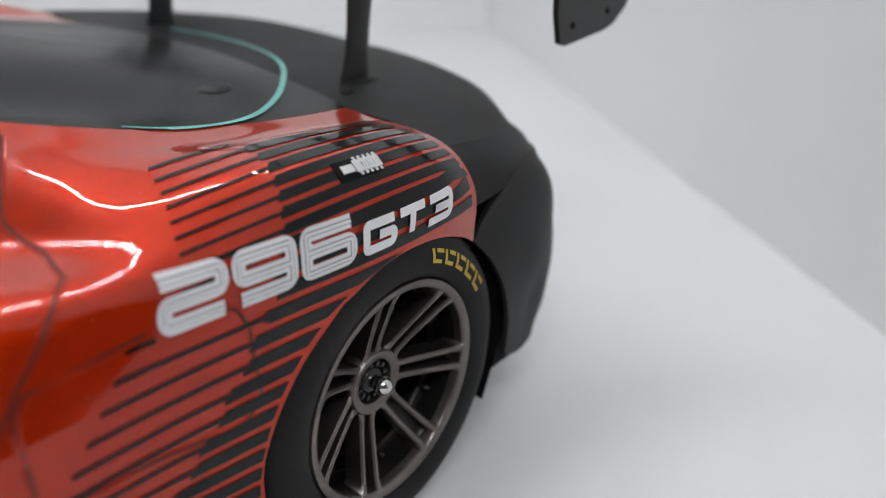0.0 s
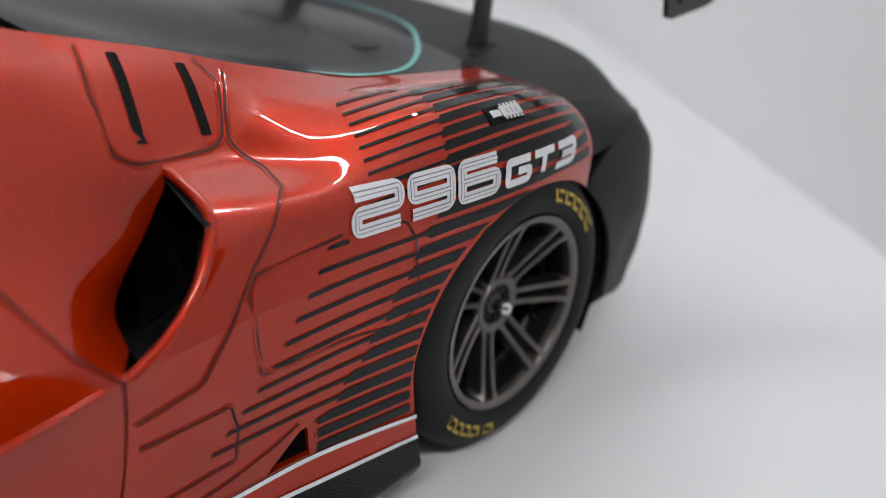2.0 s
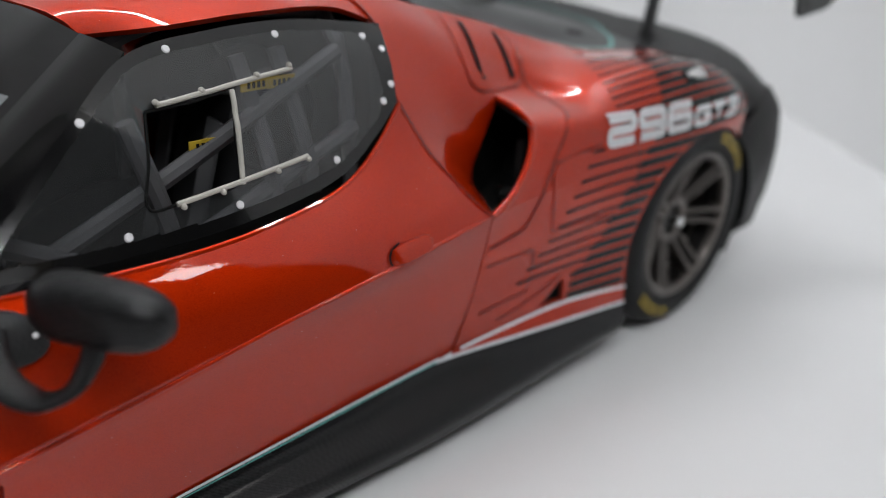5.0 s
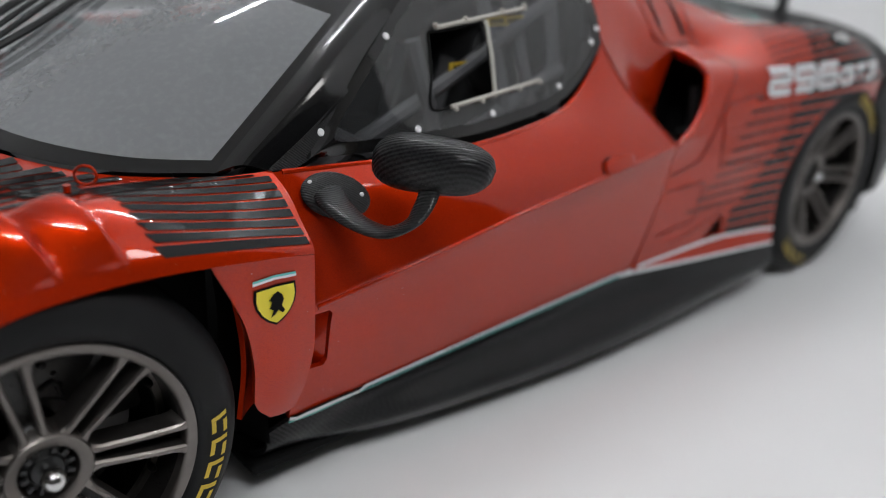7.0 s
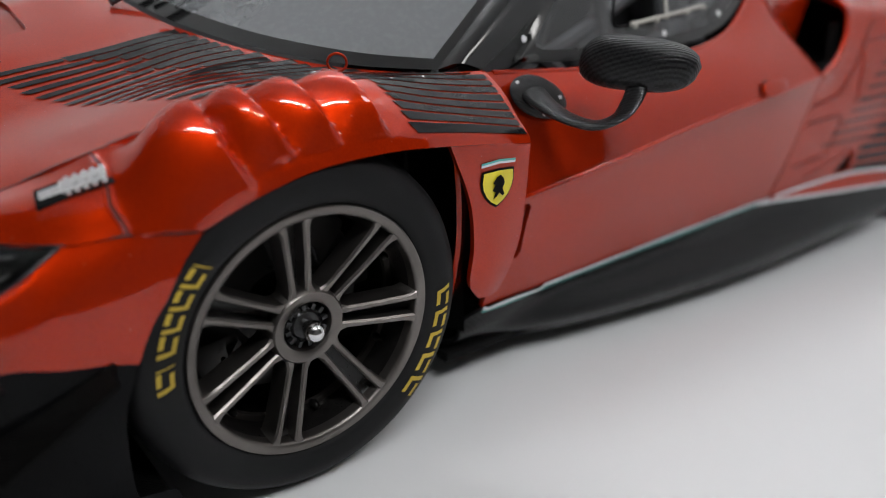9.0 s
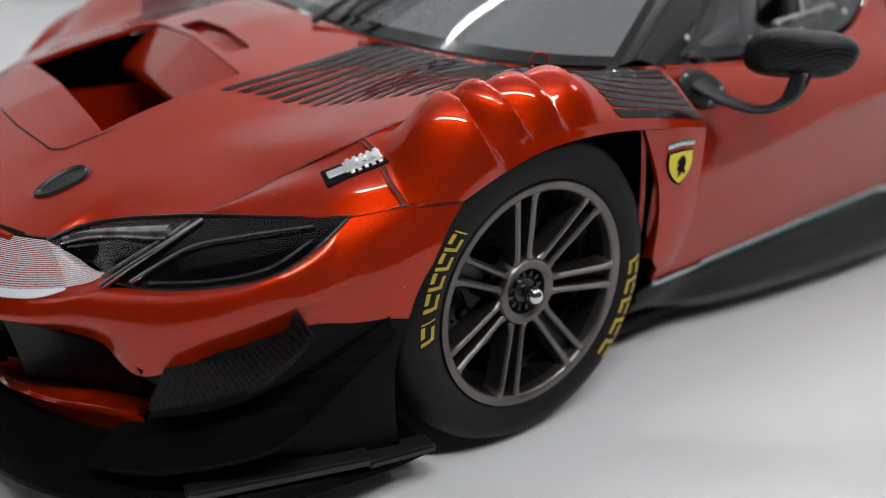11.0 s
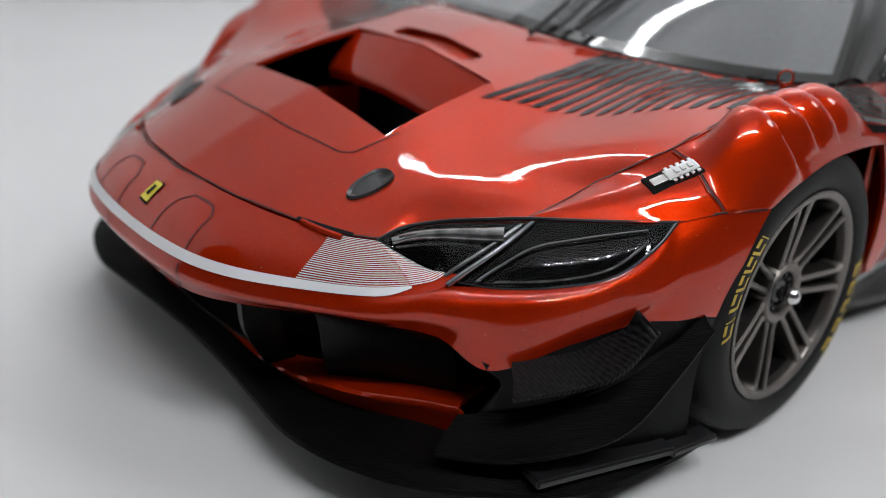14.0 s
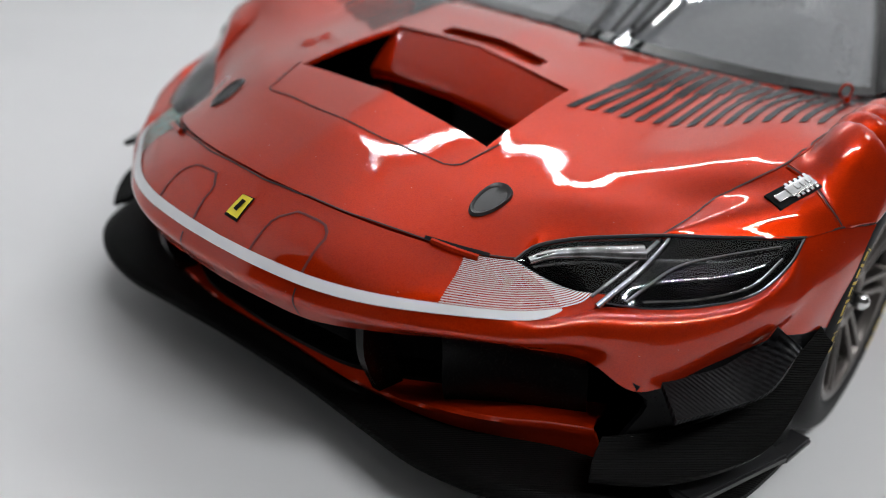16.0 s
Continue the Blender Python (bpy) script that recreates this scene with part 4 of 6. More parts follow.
screen = under(part("windscreen", shell(SCREEN_HALVES, 0.0, clear_part), SCREEN_GLASS, label="smoked windscreen with dust and a painted grey reflection"), car)
screen.visible_shadow = False
frit = under(part("windscreen_border", shell(SCREEN_HALVES, 0.0, lambda u, v: not clear_part(u, v)), BLACK_GLOSS, label="black border and banner of the windscreen"), car)
add_skin(shell(SCREEN_HALVES, 0.0))
WIN_LOW = [(0.585, 0.792, 0.742), (0.72, 0.80, 0.732), (0.87, 0.812, 0.73), (1.1, 0.817, 0.737), (1.35, 0.79, 0.768), (1.48, 0.752, 0.825), (1.56, 0.724, 0.88)]
WIN_TOP = [(0.585, 0.792, 0.744), (0.70, 0.75, 0.845), (0.83, 0.70, 0.95), (0.97, 0.635, 1.035), (1.15, 0.612, 1.058), (1.35, 0.60, 1.06), (1.61, 0.595, 1.028)]
WIN_MID = [tuple((a + b) / 2 + (0.012 if k == 1 else 0) for k, (a, b) in enumerate(zip(p, q))) for p, q in zip(spline(WIN_LOW, 8), spline(WIN_TOP, 8))]
win_grid = loft([WIN_LOW, WIN_MID, WIN_TOP], 220, 36)


def pane(u, v):
    i = min(int(u * 220), 219)
    high = float(np.linalg.norm(win_grid[i, -1] - win_grid[i, 0]))
    edge = min(v, 1 - v) * high
    ends = min(u - 0.045, 0.955 - u) * 1.1
    if ends <= 0:
        return False
    round_off = max(0.0, 0.05 - ends)
    return edge > 0.026 + round_off**2 * 14


PILLAR_A = [[(0.40, 0.774, 0.740), (0.665, 0.674, 0.907), (0.93, 0.547, 1.062)], [(0.44, 0.79, 0.752), (0.67, 0.715, 0.895), (0.94, 0.59, 1.058)], [(0.50, 0.80, 0.735), (0.70, 0.755, 0.84), (0.97, 0.632, 1.04)]]
for s in (-1, 1):
    panel("windscreen_pillar", [loft(PILLAR_A, 30, 5)], BLACK_GLOSS, s, label="gloss black windscreen pillar")
    panel("window_corner", [loft([[(0.495, 0.803, 0.734), (0.56, 0.80, 0.73), (0.60, 0.795, 0.742)], [(0.50, 0.80, 0.738), (0.60, 0.78, 0.79), (0.70, 0.752, 0.845)]], 10, 4)], CARBON, s, label="black quarter piece before the side window")
    win = under(part("side_window", shell([sided(win_grid, s)], 0.0, lambda u, v: not pane(u, v)), BLACK_GLOSS, label="side window with a black riveted border"), car)
    if s == -1:
        add_skin(shell([sided(win_grid, s)], 0.0))
    hatch = [([(0.967, 0.949), (1.148, 0.953), (1.105, 0.803), (0.914, 0.795)], 1)] if s < 0 else []
    # far pane is made opaque so the bright tent doesn't show through
    ob = part("window_pane", shell([sided(win_grid, s)], 0.0, pane, hatch), WINDOW_GLASS if s < 0 else DARK, label="clear plastic window pane with a hatch opening" if s < 0 else "dark window pane, made opaque to hide the bright tent")
    ob.visible_shadow = False
    ob.parent = win

# black engine cover and tail
COVER = [
    [(1.83, 0.503, 1.035), (2.05, 0.523, 0.98), (2.2, 0.543, 0.935), (2.42, 0.573, 0.882), (2.6, 0.583, 0.855), (2.78, 0.573, 0.832), (2.94, 0.543, 0.81)],
    [(1.76, 0.36, 1.088), (2.05, 0.40, 0.985), (2.2, 0.42, 0.935), (2.42, 0.44, 0.885), (2.6, 0.45, 0.862), (2.78, 0.44, 0.842), (2.96, 0.42, 0.82)],
    [(1.78, 0.18, 1.098), (2.05, 0.2, 1.03), (2.2, 0.2, 0.995), (2.42, 0.2, 0.945), (2.6, 0.2, 0.905), (2.78, 0.2, 0.87), (2.98, 0.2, 0.835)],
    [(1.80, 0, 1.10), (2.05, 0, 1.045), (2.2, 0, 1.012), (2.42, 0, 0.965), (2.6, 0, 0.92), (2.78, 0, 0.88), (3.0, 0, 0.84)],
]
panel("engine_cover", both(loft(COVER, 40, 5)), DECK, 0, label="smoked black engine cover with slots")
TAIL = [
    [(2.935, 0.838, 0.79), (3.05, 0.835, 0.775), (3.18, 0.81, 0.755), (3.30, 0.765, 0.735), (3.38, 0.70, 0.72)],
    [(2.94, 0.743, 0.804), (3.07, 0.735, 0.795), (3.22, 0.71, 0.782), (3.34, 0.67, 0.77), (3.42, 0.60, 0.765)],
    [(2.94, 0.543, 0.81), (3.10, 0.53, 0.808), (3.26, 0.50, 0.80), (3.40, 0.46, 0.79), (3.48, 0.42, 0.785)],
    [(2.98, 0.20, 0.833), (3.12, 0.2, 0.82), (3.28, 0.2, 0.81), (3.44, 0.2, 0.80), (3.53, 0.18, 0.79)],
    [(3.0, 0, 0.838), (3.12, 0, 0.825), (3.3, 0, 0.812), (3.45, 0, 0.80), (3.54, 0, 0.79)],
]
panel("tail_deck", both(loft(TAIL, 24, 5)), BLACK_MATT, 0, label="matt black tail deck")
TAIL_SIDE = [
    [(2.935, 0.838, 0.79), (3.05, 0.835, 0.775), (3.18, 0.81, 0.755), (3.30, 0.765, 0.735), (3.38, 0.70, 0.72), (3.46, 0.45, 0.72), (3.50, 0, 0.72)],
    [(2.93, 0.893, 0.76), (3.05, 0.885, 0.745), (3.18, 0.86, 0.725), (3.31, 0.81, 0.70), (3.40, 0.73, 0.69), (3.47, 0.45, 0.69), (3.51, 0, 0.69)],
    [(2.925, 0.93, 0.68), (3.05, 0.925, 0.69), (3.15, 0.90, 0.70), (3.28, 0.845, 0.695), (3.40, 0.74, 0.66), (3.47, 0.45, 0.66), (3.51, 0, 0.66)],
]
panel("tail_side", both(loft(TAIL_SIDE, 40, 5)), BLACK_MATT, 0, label="matt black tail shoulder")
GUARD = [
    [(2.922, 0.933, 0.60), (2.985, 0.945, 0.53), (3.035, 0.952, 0.44), (3.055, 0.955, 0.35), (3.052, 0.954, 0.262)],
    [(2.95, 0.934, 0.645), (3.06, 0.94, 0.58), (3.11, 0.945, 0.46), (3.12, 0.945, 0.35), (3.10, 0.945, 0.235)],
    [(3.04, 0.925, 0.69), (3.18, 0.925, 0.61), (3.22, 0.935, 0.47), (3.20, 0.925, 0.35), (3.17, 0.93, 0.215)],
    [(3.20, 0.88, 0.715), (3.31, 0.885, 0.63), (3.335, 0.895, 0.48), (3.32, 0.905, 0.35), (3.26, 0.905, 0.215)],
    [(3.335, 0.81, 0.69), (3.385, 0.79, 0.62), (3.40, 0.79, 0.48), (3.39, 0.80, 0.35), (3.33, 0.81, 0.22)],
    [(3.45, 0.50, 0.68), (3.48, 0.50, 0.60), (3.48, 0.50, 0.48), (3.46, 0.5, 0.35), (3.42, 0.5, 0.22)],
    [(3.50, 0, 0.68), (3.52, 0, 0.60), (3.52, 0, 0.48), (3.50, 0, 0.35), (3.46, 0, 0.22)],
]
panel("rear_bumper", both(loft(GUARD, 24, 5)), BLACK_MATT, 0, label="matt black rear bumper behind the wheel")
for s in (-1, 1):
    bm = bmesh.new()
    arch = [(2.66 + 0.37 * math.cos(a), 0.66, 0.34 + 0.36 * math.sin(a)) for a in np.linspace(-0.5, math.pi + 0.5, 14)]
    outer = [(2.66 + 0.365 * math.cos(a), 0.945, 0.33 + 0.345 * math.sin(a)) for a in np.linspace(-0.5, math.pi + 0.5, 14)]
    grid_faces(bm, sided(loft([arch, outer], 40, 3), s))
    box(bm, (3.05, s * 0.40, 0.20), (3.19, s * 0.915, 0.60))
    grid_faces(bm, sided(loft([[(2.25, 0.66, 0.1), (3.1, 0.66, 0.1)], [(2.25, 0.66, 0.75), (3.1, 0.66, 0.75)]], 8, 2), s))
    under(part("wheel_well", bm, DARK), car)

# dark floor pan that closes the car from below
bm = bmesh.new()
box(bm, (-0.75, -0.70, 0.06), (3.3, 0.70, 0.09), 0.005)
box(bm, (0.42, -0.84, 0.065), (2.33, 0.84, 0.09), 0.005)
under(part("floor_pan", bm, DARK, smooth=False), car)


# ---- wheels ----
BRAKE = grained("brake_disc_metal", (0.07, 0.067, 0.065), 0.42, metal=0.5)
def arc_block(bm, centre, side, r0, r1, a0, a1, out, n=4, slant=0.0, thick=0.0015):
    """A small raised block on the tyre wall between two radii and two angles (degrees)."""
    rows = []
    for i in range(n + 1):
        a = radians(a0 + (a1 - a0) * i / n)
        rows.append([(centre[0] + r * math.cos(a - slant * (r - r0)), side * (out(r) + thick), centre[2] + r * math.sin(a - slant * (r - r0))) for r in (r0, (r0 + r1) / 2, r1)])
    grid_faces(bm, np.array(rows))


def wheel(centre, radius, side, face, hub_in, turn, marks):
    x, z = centre
    root = under(part("wheel", wheel_barrel(x, z, side, face), RIM, label="gunmetal wheel with seven double spokes and a black tyre"), car)
    c = (x, 0, z)
    k = radius / 0.34

    def child(name, bm, mat, label="", smooth=True):
        ob = part(name, bm, mat, label=label, smooth=smooth)
        ob.parent = root
        return ob

    wall = [(0.243, face - 0.014), (0.250, face - 0.003), (0.262, face + 0.003), (0.285, face + 0.006), (0.305, face + 0.002), (0.322, face - 0.010), (0.334, face - 0.03), (0.3395, face - 0.055), (0.34, face - 0.09)]
    tyre = [(r if i == 0 else 0.243 + (r - 0.243) * (radius - 0.243) / 0.097, o) for i, (r, o) in enumerate(wall)]
    rest = [(radius, face - 0.22), (radius - 0.01, face - 0.275), (radius - 0.05, face - 0.30), (0.243, face - 0.29)]
    bm = bmesh.new()
    lathe(bm, tyre + rest, c, side, 120)
    child("tyre", bm, RUBBER, "smooth black rubber tyre")

    def out(r):
        rs = [p[0] for p in tyre]
        return float(np.interp(r, rs, [p[1] for p in tyre]))

    for a0, a1, widths in marks:
        step, at = (a1 - a0) / sum(widths), a0
        for wide in widths:
            bm = bmesh.new()
            end, r0 = at + step * (wide - 0.30), 0.269 * k
            bit = (end - at) * 0.26
            arc_block(bm, c, side, r0, r0 + 0.030, at, at + bit, out, n=1, slant=-1.2)
            if wide > 0.8:
                arc_block(bm, c, side, r0 + 0.022, r0 + 0.030, at + bit, end, out, n=3, slant=-1.2)
                arc_block(bm, c, side, r0, r0 + 0.008, at + bit, end, out, n=3, slant=-1.2)
            child("tyre_mark", bm, YELLOW)
            at += step * wide

    hub_face = face - hub_in

    def outward(f):
        return hub_face - 0.004 + (face - 0.005 - hub_face + 0.004) * f**1.4 + 0.004 * math.sin(math.pi * f)

    for i in range(7):
        a = radians(turn + i * 360 / 7)
        d, t = Vector((math.cos(a), 0, math.sin(a))), Vector((-math.sin(a), 0, math.cos(a)))
        n = 14
        for off in (-1, 1):
            bm = bmesh.new()
            ring = []
            for q in range(n + 1):
                f = q / n
                r = 0.060 + (0.228 - 0.060) * f
                o = outward(f)
                flare = 0.012 * max(0, 0.12 - f) / 0.12 + 0.010 * (max(0, f - 0.86) / 0.14) ** 2
                wid = 0.0066 + 0.0012 * abs(f - 0.5)
                gap = (0.0150 + 0.0075 * f) * off
                cen = Vector((x, 0, z)) + d * r + t * gap
                lo, hi = (wid + flare, wid) if off < 0 else (wid, wid + flare)
                ring.append([bm.verts.new(Vector((0, side * oo, 0)) + cen + t * ww) for ww, oo in ((-lo, o - 0.05), (hi, o - 0.05), (hi, o - 0.004), (hi - 0.0035, o), (-lo + 0.0035, o), (-lo, o - 0.004))])
            for q in range(n):
                for e in range(6):
                    bm.faces.new((ring[q][e], ring[q][(e + 1) % 6], ring[q + 1][(e + 1) % 6], ring[q + 1][e]))
            bm.faces.new(ring[0][::-1])
            bm.faces.new(ring[-1])
            child("spoke", bm, RIM)
        # sunk floor between the two rails, rising to the rim at both ends; groove shade is in its colour
        bm = bmesh.new()
        rows = []
        for q in range(n + 1):
            f = q / n
            r = 0.062 + (0.236 - 0.062) * f
            sink = 0.034 * min(1, f / 0.10) * min(1, max(0, (1.0 - f) / 0.10)) + 0.001
            cen = Vector((x, side * (outward(min(f, 1.0)) - sink), z)) + d * r
            g = 0.0155 + 0.0085 * f
            rows.append([tuple(cen - t * g), tuple(cen), tuple(cen + t * g)])
        grid_faces(bm, np.array(rows))
        child("spoke_floor", bm, RIM_SHADED)
        bm = bmesh.new()
        a = radians(turn + (i + 0.5) * 360 / 7)
        dome(bm, (x + 0.208 * math.cos(a), side * (face - 0.075), z + 0.208 * math.sin(a)), (0.008, 0.016, 0.008), nu=10, nv=6)
        child("rim_bolt", bm, RIM_SHADED)
    bm = bmesh.new()
    lathe(bm, [(0.046, hub_face - 0.05), (0.047, hub_face - 0.016), (0.050, hub_face - 0.004), (0.056, hub_face), (0.070, hub_face + 0.001), (0.076, hub_face - 0.006), (0.078, hub_face - 0.05)], c, side, 64)
    child("hub_ring", bm, RIM)
    bm = bmesh.new()
    lathe(bm, [(0.0, hub_face - 0.012), (0.026, hub_face - 0.012), (0.030, hub_face - 0.018), (0.040, hub_face - 0.020), (0.048, hub_face - 0.03)], c, side, 40)
    child("wheel_nut", bm, BLACK_SATIN, "black ribbed centre nut")
    for i in range(12):
        bm = bmesh.new()
        a = 2 * math.pi * (i + 0.3) / 12
        e = Vector((math.cos(a), 0, math.sin(a)))
        bar(bm, Vector((x, side * (hub_face - 0.014), z)) + e * 0.033, Vector((x, side * (hub_face - 0.014), z)) + e * 0.044, 0.007, 0.010, Vector((0, 1, 0)))
        child("nut_rib", bm, BLACK_SATIN, smooth=False)
    bm = bmesh.new()
    lathe(bm, [(0.016, hub_face - 0.02), (0.015, hub_face + 0.006)], c, side, 24)
    dome(bm, (x, side * (hub_face + 0.016), z), (0.0205, 0.022, 0.0205), nu=24, nv=14)
    child("axle_tip", bm, STEEL, "polished steel ball tip")
    bm = bmesh.new()
    lathe(bm, [(0.20, face - 0.28), (0.222, face - 0.20), (0.222, face - 0.06), (0.2245, face - 0.03)], c, side, 96)
    lathe(bm, [(0.0, face - 0.26), (0.20, face - 0.28)], c, side, 48)
    child("barrel", bm, RIM_SHADED, "inside of the wheel, dark with painted shade")
    bm = bmesh.new()
    lathe(bm, [(0.2225, face - 0.085), (0.209, face - 0.085), (0.207, face - 0.093), (0.2225, face - 0.097)], c, side, 96)
    child("barrel_rib", bm, RIM)
    bm = bmesh.new()
    lathe(bm, [(0.06, face - 0.16), (0.185, face - 0.16), (0.187, face - 0.165), (0.187, face - 0.185), (0.06, face - 0.19)], c, side, 64)
    child("brake_disc", bm, BRAKE, "dark brake disc")
    for a0, a1, deep in ((52, 108, 0.10), (190, 236, 0.115), (2, 32, 0.12)):
        bm = bmesh.new()
        rows = []
        for i in range(13):
            a = radians(a0 + (a1 - a0) * i / 12)
            rows.append([(x + r * math.cos(a), side * o, z + r * math.sin(a)) for r, o in ((0.088, face - deep - 0.04), (0.098, face - deep - 0.006), (0.105, face - deep), (0.186, face - deep - 0.004), (0.196, face - deep - 0.012), (0.205, face - deep - 0.05))])
        grid_faces(bm, np.array(rows))
        clamp = child("brake_caliper", bm, BRAKE, "dark grey brake caliper")
        for f, r in ((0.25, 0.125), (0.5, 0.165), (0.78, 0.13)):
            a = radians(a0 + (a1 - a0) * f)
            bm = bmesh.new()
            dome(bm, (x + r * math.cos(a), side * (face - deep - 0.001), z + r * math.sin(a)), (0.008, 0.007, 0.008), nu=10, nv=6)
            dome(bm, (x + (r + 0.022) * math.cos(a + 0.1), side * (face - deep - 0.002), z + (r + 0.022) * math.sin(a + 0.1)), (0.005, 0.005, 0.005), nu=8, nv=6)
            ob = part("caliper_bolt", bm, BLACK_SATIN)
            ob.parent = clamp
        bm = bmesh.new()
        tube(bm, [(x + r * math.cos(radians(a0 + (a1 - a0) * f)), side * (face - deep + 0.004), z + r * math.sin(radians(a0 + (a1 - a0) * f))) for f, r in ((0.15, 0.11), (0.35, 0.135), (0.55, 0.12), (0.75, 0.155), (0.9, 0.18))], 0.004, 6, 20)
        ob = part("brake_hose", bm, BLACK_SATIN)
        ob.parent = clamp
    return root


def wheel_barrel(x, z, side, face):
    bm = bmesh.new()
    lathe(bm, [(0.2245, face - 0.05), (0.2245, face - 0.012), (0.2265, face - 0.006), (0.231, face - 0.003), (0.240, face - 0.001), (0.2445, face - 0.002), (0.247, face - 0.010), (0.246, face - 0.03)], (x, 0, z), side, 120)
    return bm


# plain yellow blocks stand for the makers' marks on the tyre walls
MARK_A, MARK_B = (1.1, 0.6, 1.1, 1.0, 1.0, 1.0, 0.6), (1.0, 1.0, 1.0, 1.1, 1.1)
wheel((0.0, 0.34), 0.34, -1, 0.966, 0.030, -3.0, ((181.5, 132, MARK_A), (3, -48, MARK_B)))
wheel((2.66, 0.355), 0.355, -1, 0.952, 0.062, -6.0, ((72, 27, MARK_B), (256, 212, MARK_A)))
wheel((0.0, 0.34), 0.34, 1, 0.966, 0.030, -3.0, ((181.5, 132, MARK_A), (3, -48, MARK_B)))
wheel((2.66, 0.355), 0.355, 1, 0.952, 0.062, -6.0, ((72, 27, MARK_B), (256, 212, MARK_A)))


# ---- door mirrors ----
def door_mirror(side):
    bm = bmesh.new()
    rows = []
    c0, ax = Vector((0.713, 1.03, 0.774)), Vector((0.115, 0.215, 0.022)).normalized()
    fw = Vector((-0.86, 0.46, 0.0)).normalized()
    up = Vector((0, 0, 1))
    n, m = 28, 24
    for i in range(n + 1):
        u = -1 + 2 * i / n
        size = max(0.0, 1 - abs(u) ** 3.4) ** 0.5
        row = []
        for j in range(m + 1):
            a = 2 * math.pi * j / m
            ca, sa = math.cos(a), math.sin(a)
            fx = math.copysign(abs(ca) ** 0.75, ca) * (0.052 if ca > 0 else 0.030)
            fz = math.copysign(abs(sa) ** 0.7, sa) * (0.056 - 0.012 * u if sa > 0 else 0.052 + 0.004 * u)
            row.append(c0 + ax * (0.124 * u) + fw * fx * size + up * (fz * size))
        rows.append(row)
    g = np.array([[tuple(p) for p in r] for r in rows])
    grid_faces(bm, sided(g, side))
    bmesh.ops.remove_doubles(bm, verts=bm.verts, dist=1e-4)
    root = under(part("door_mirror", bm, TWILL, label="black woven door mirror on a curved arm"), car)
    bm = bmesh.new()
    tube(bm, [(0.60, side * 0.845, 0.690), (0.585, side * 0.90, 0.678), (0.588, side * 0.968, 0.663), (0.612, side * 1.028, 0.660), (0.642, side * 1.058, 0.682), (0.668, side * 1.062, 0.712), (0.69, side * 1.055, 0.745)], (0.034, 0.021), 14, 36, 0.34)
    ob = part("arm", bm, TWILL)
    ob.parent = root
    bm = bmesh.new()
    rows = []
    for i in range(9):
        r = math.sin(i / 8 * math.pi / 2)
        lift = 0.018 * math.cos(i / 8 * math.pi / 2) + 0.002
        row = []
        for j in range(33):
            a = 2 * math.pi * j / 32
            px, pz = 0.616 + 0.074 * r * math.cos(a) * 1.0 + 0.014 * r * math.sin(a), 0.676 + 0.040 * r * math.sin(a) - 0.020 * r * math.cos(a)
            row.append((px, side * (0.858 - 0.55 * (pz - 0.66) + lift + 0.10 * max(0, px - 0.63)), pz))
        rows.append(row)
    grid_faces(bm, np.array(rows))
    ob = part("foot", bm, CARBON)
    ob.parent = root
    for x, z, w in ((0.565, 0.708, 0.838), (0.668, 0.672, 0.868), (0.612, 0.648, 0.882)):
        bm = bmesh.new()
        dome(bm, (x, side * w, z), (0.006, 0.004, 0.006), nu=10, nv=6)
        ob = part("rivet", bm, WHITE)
        ob.parent = root


door_mirror(-1)
door_mirror(1)

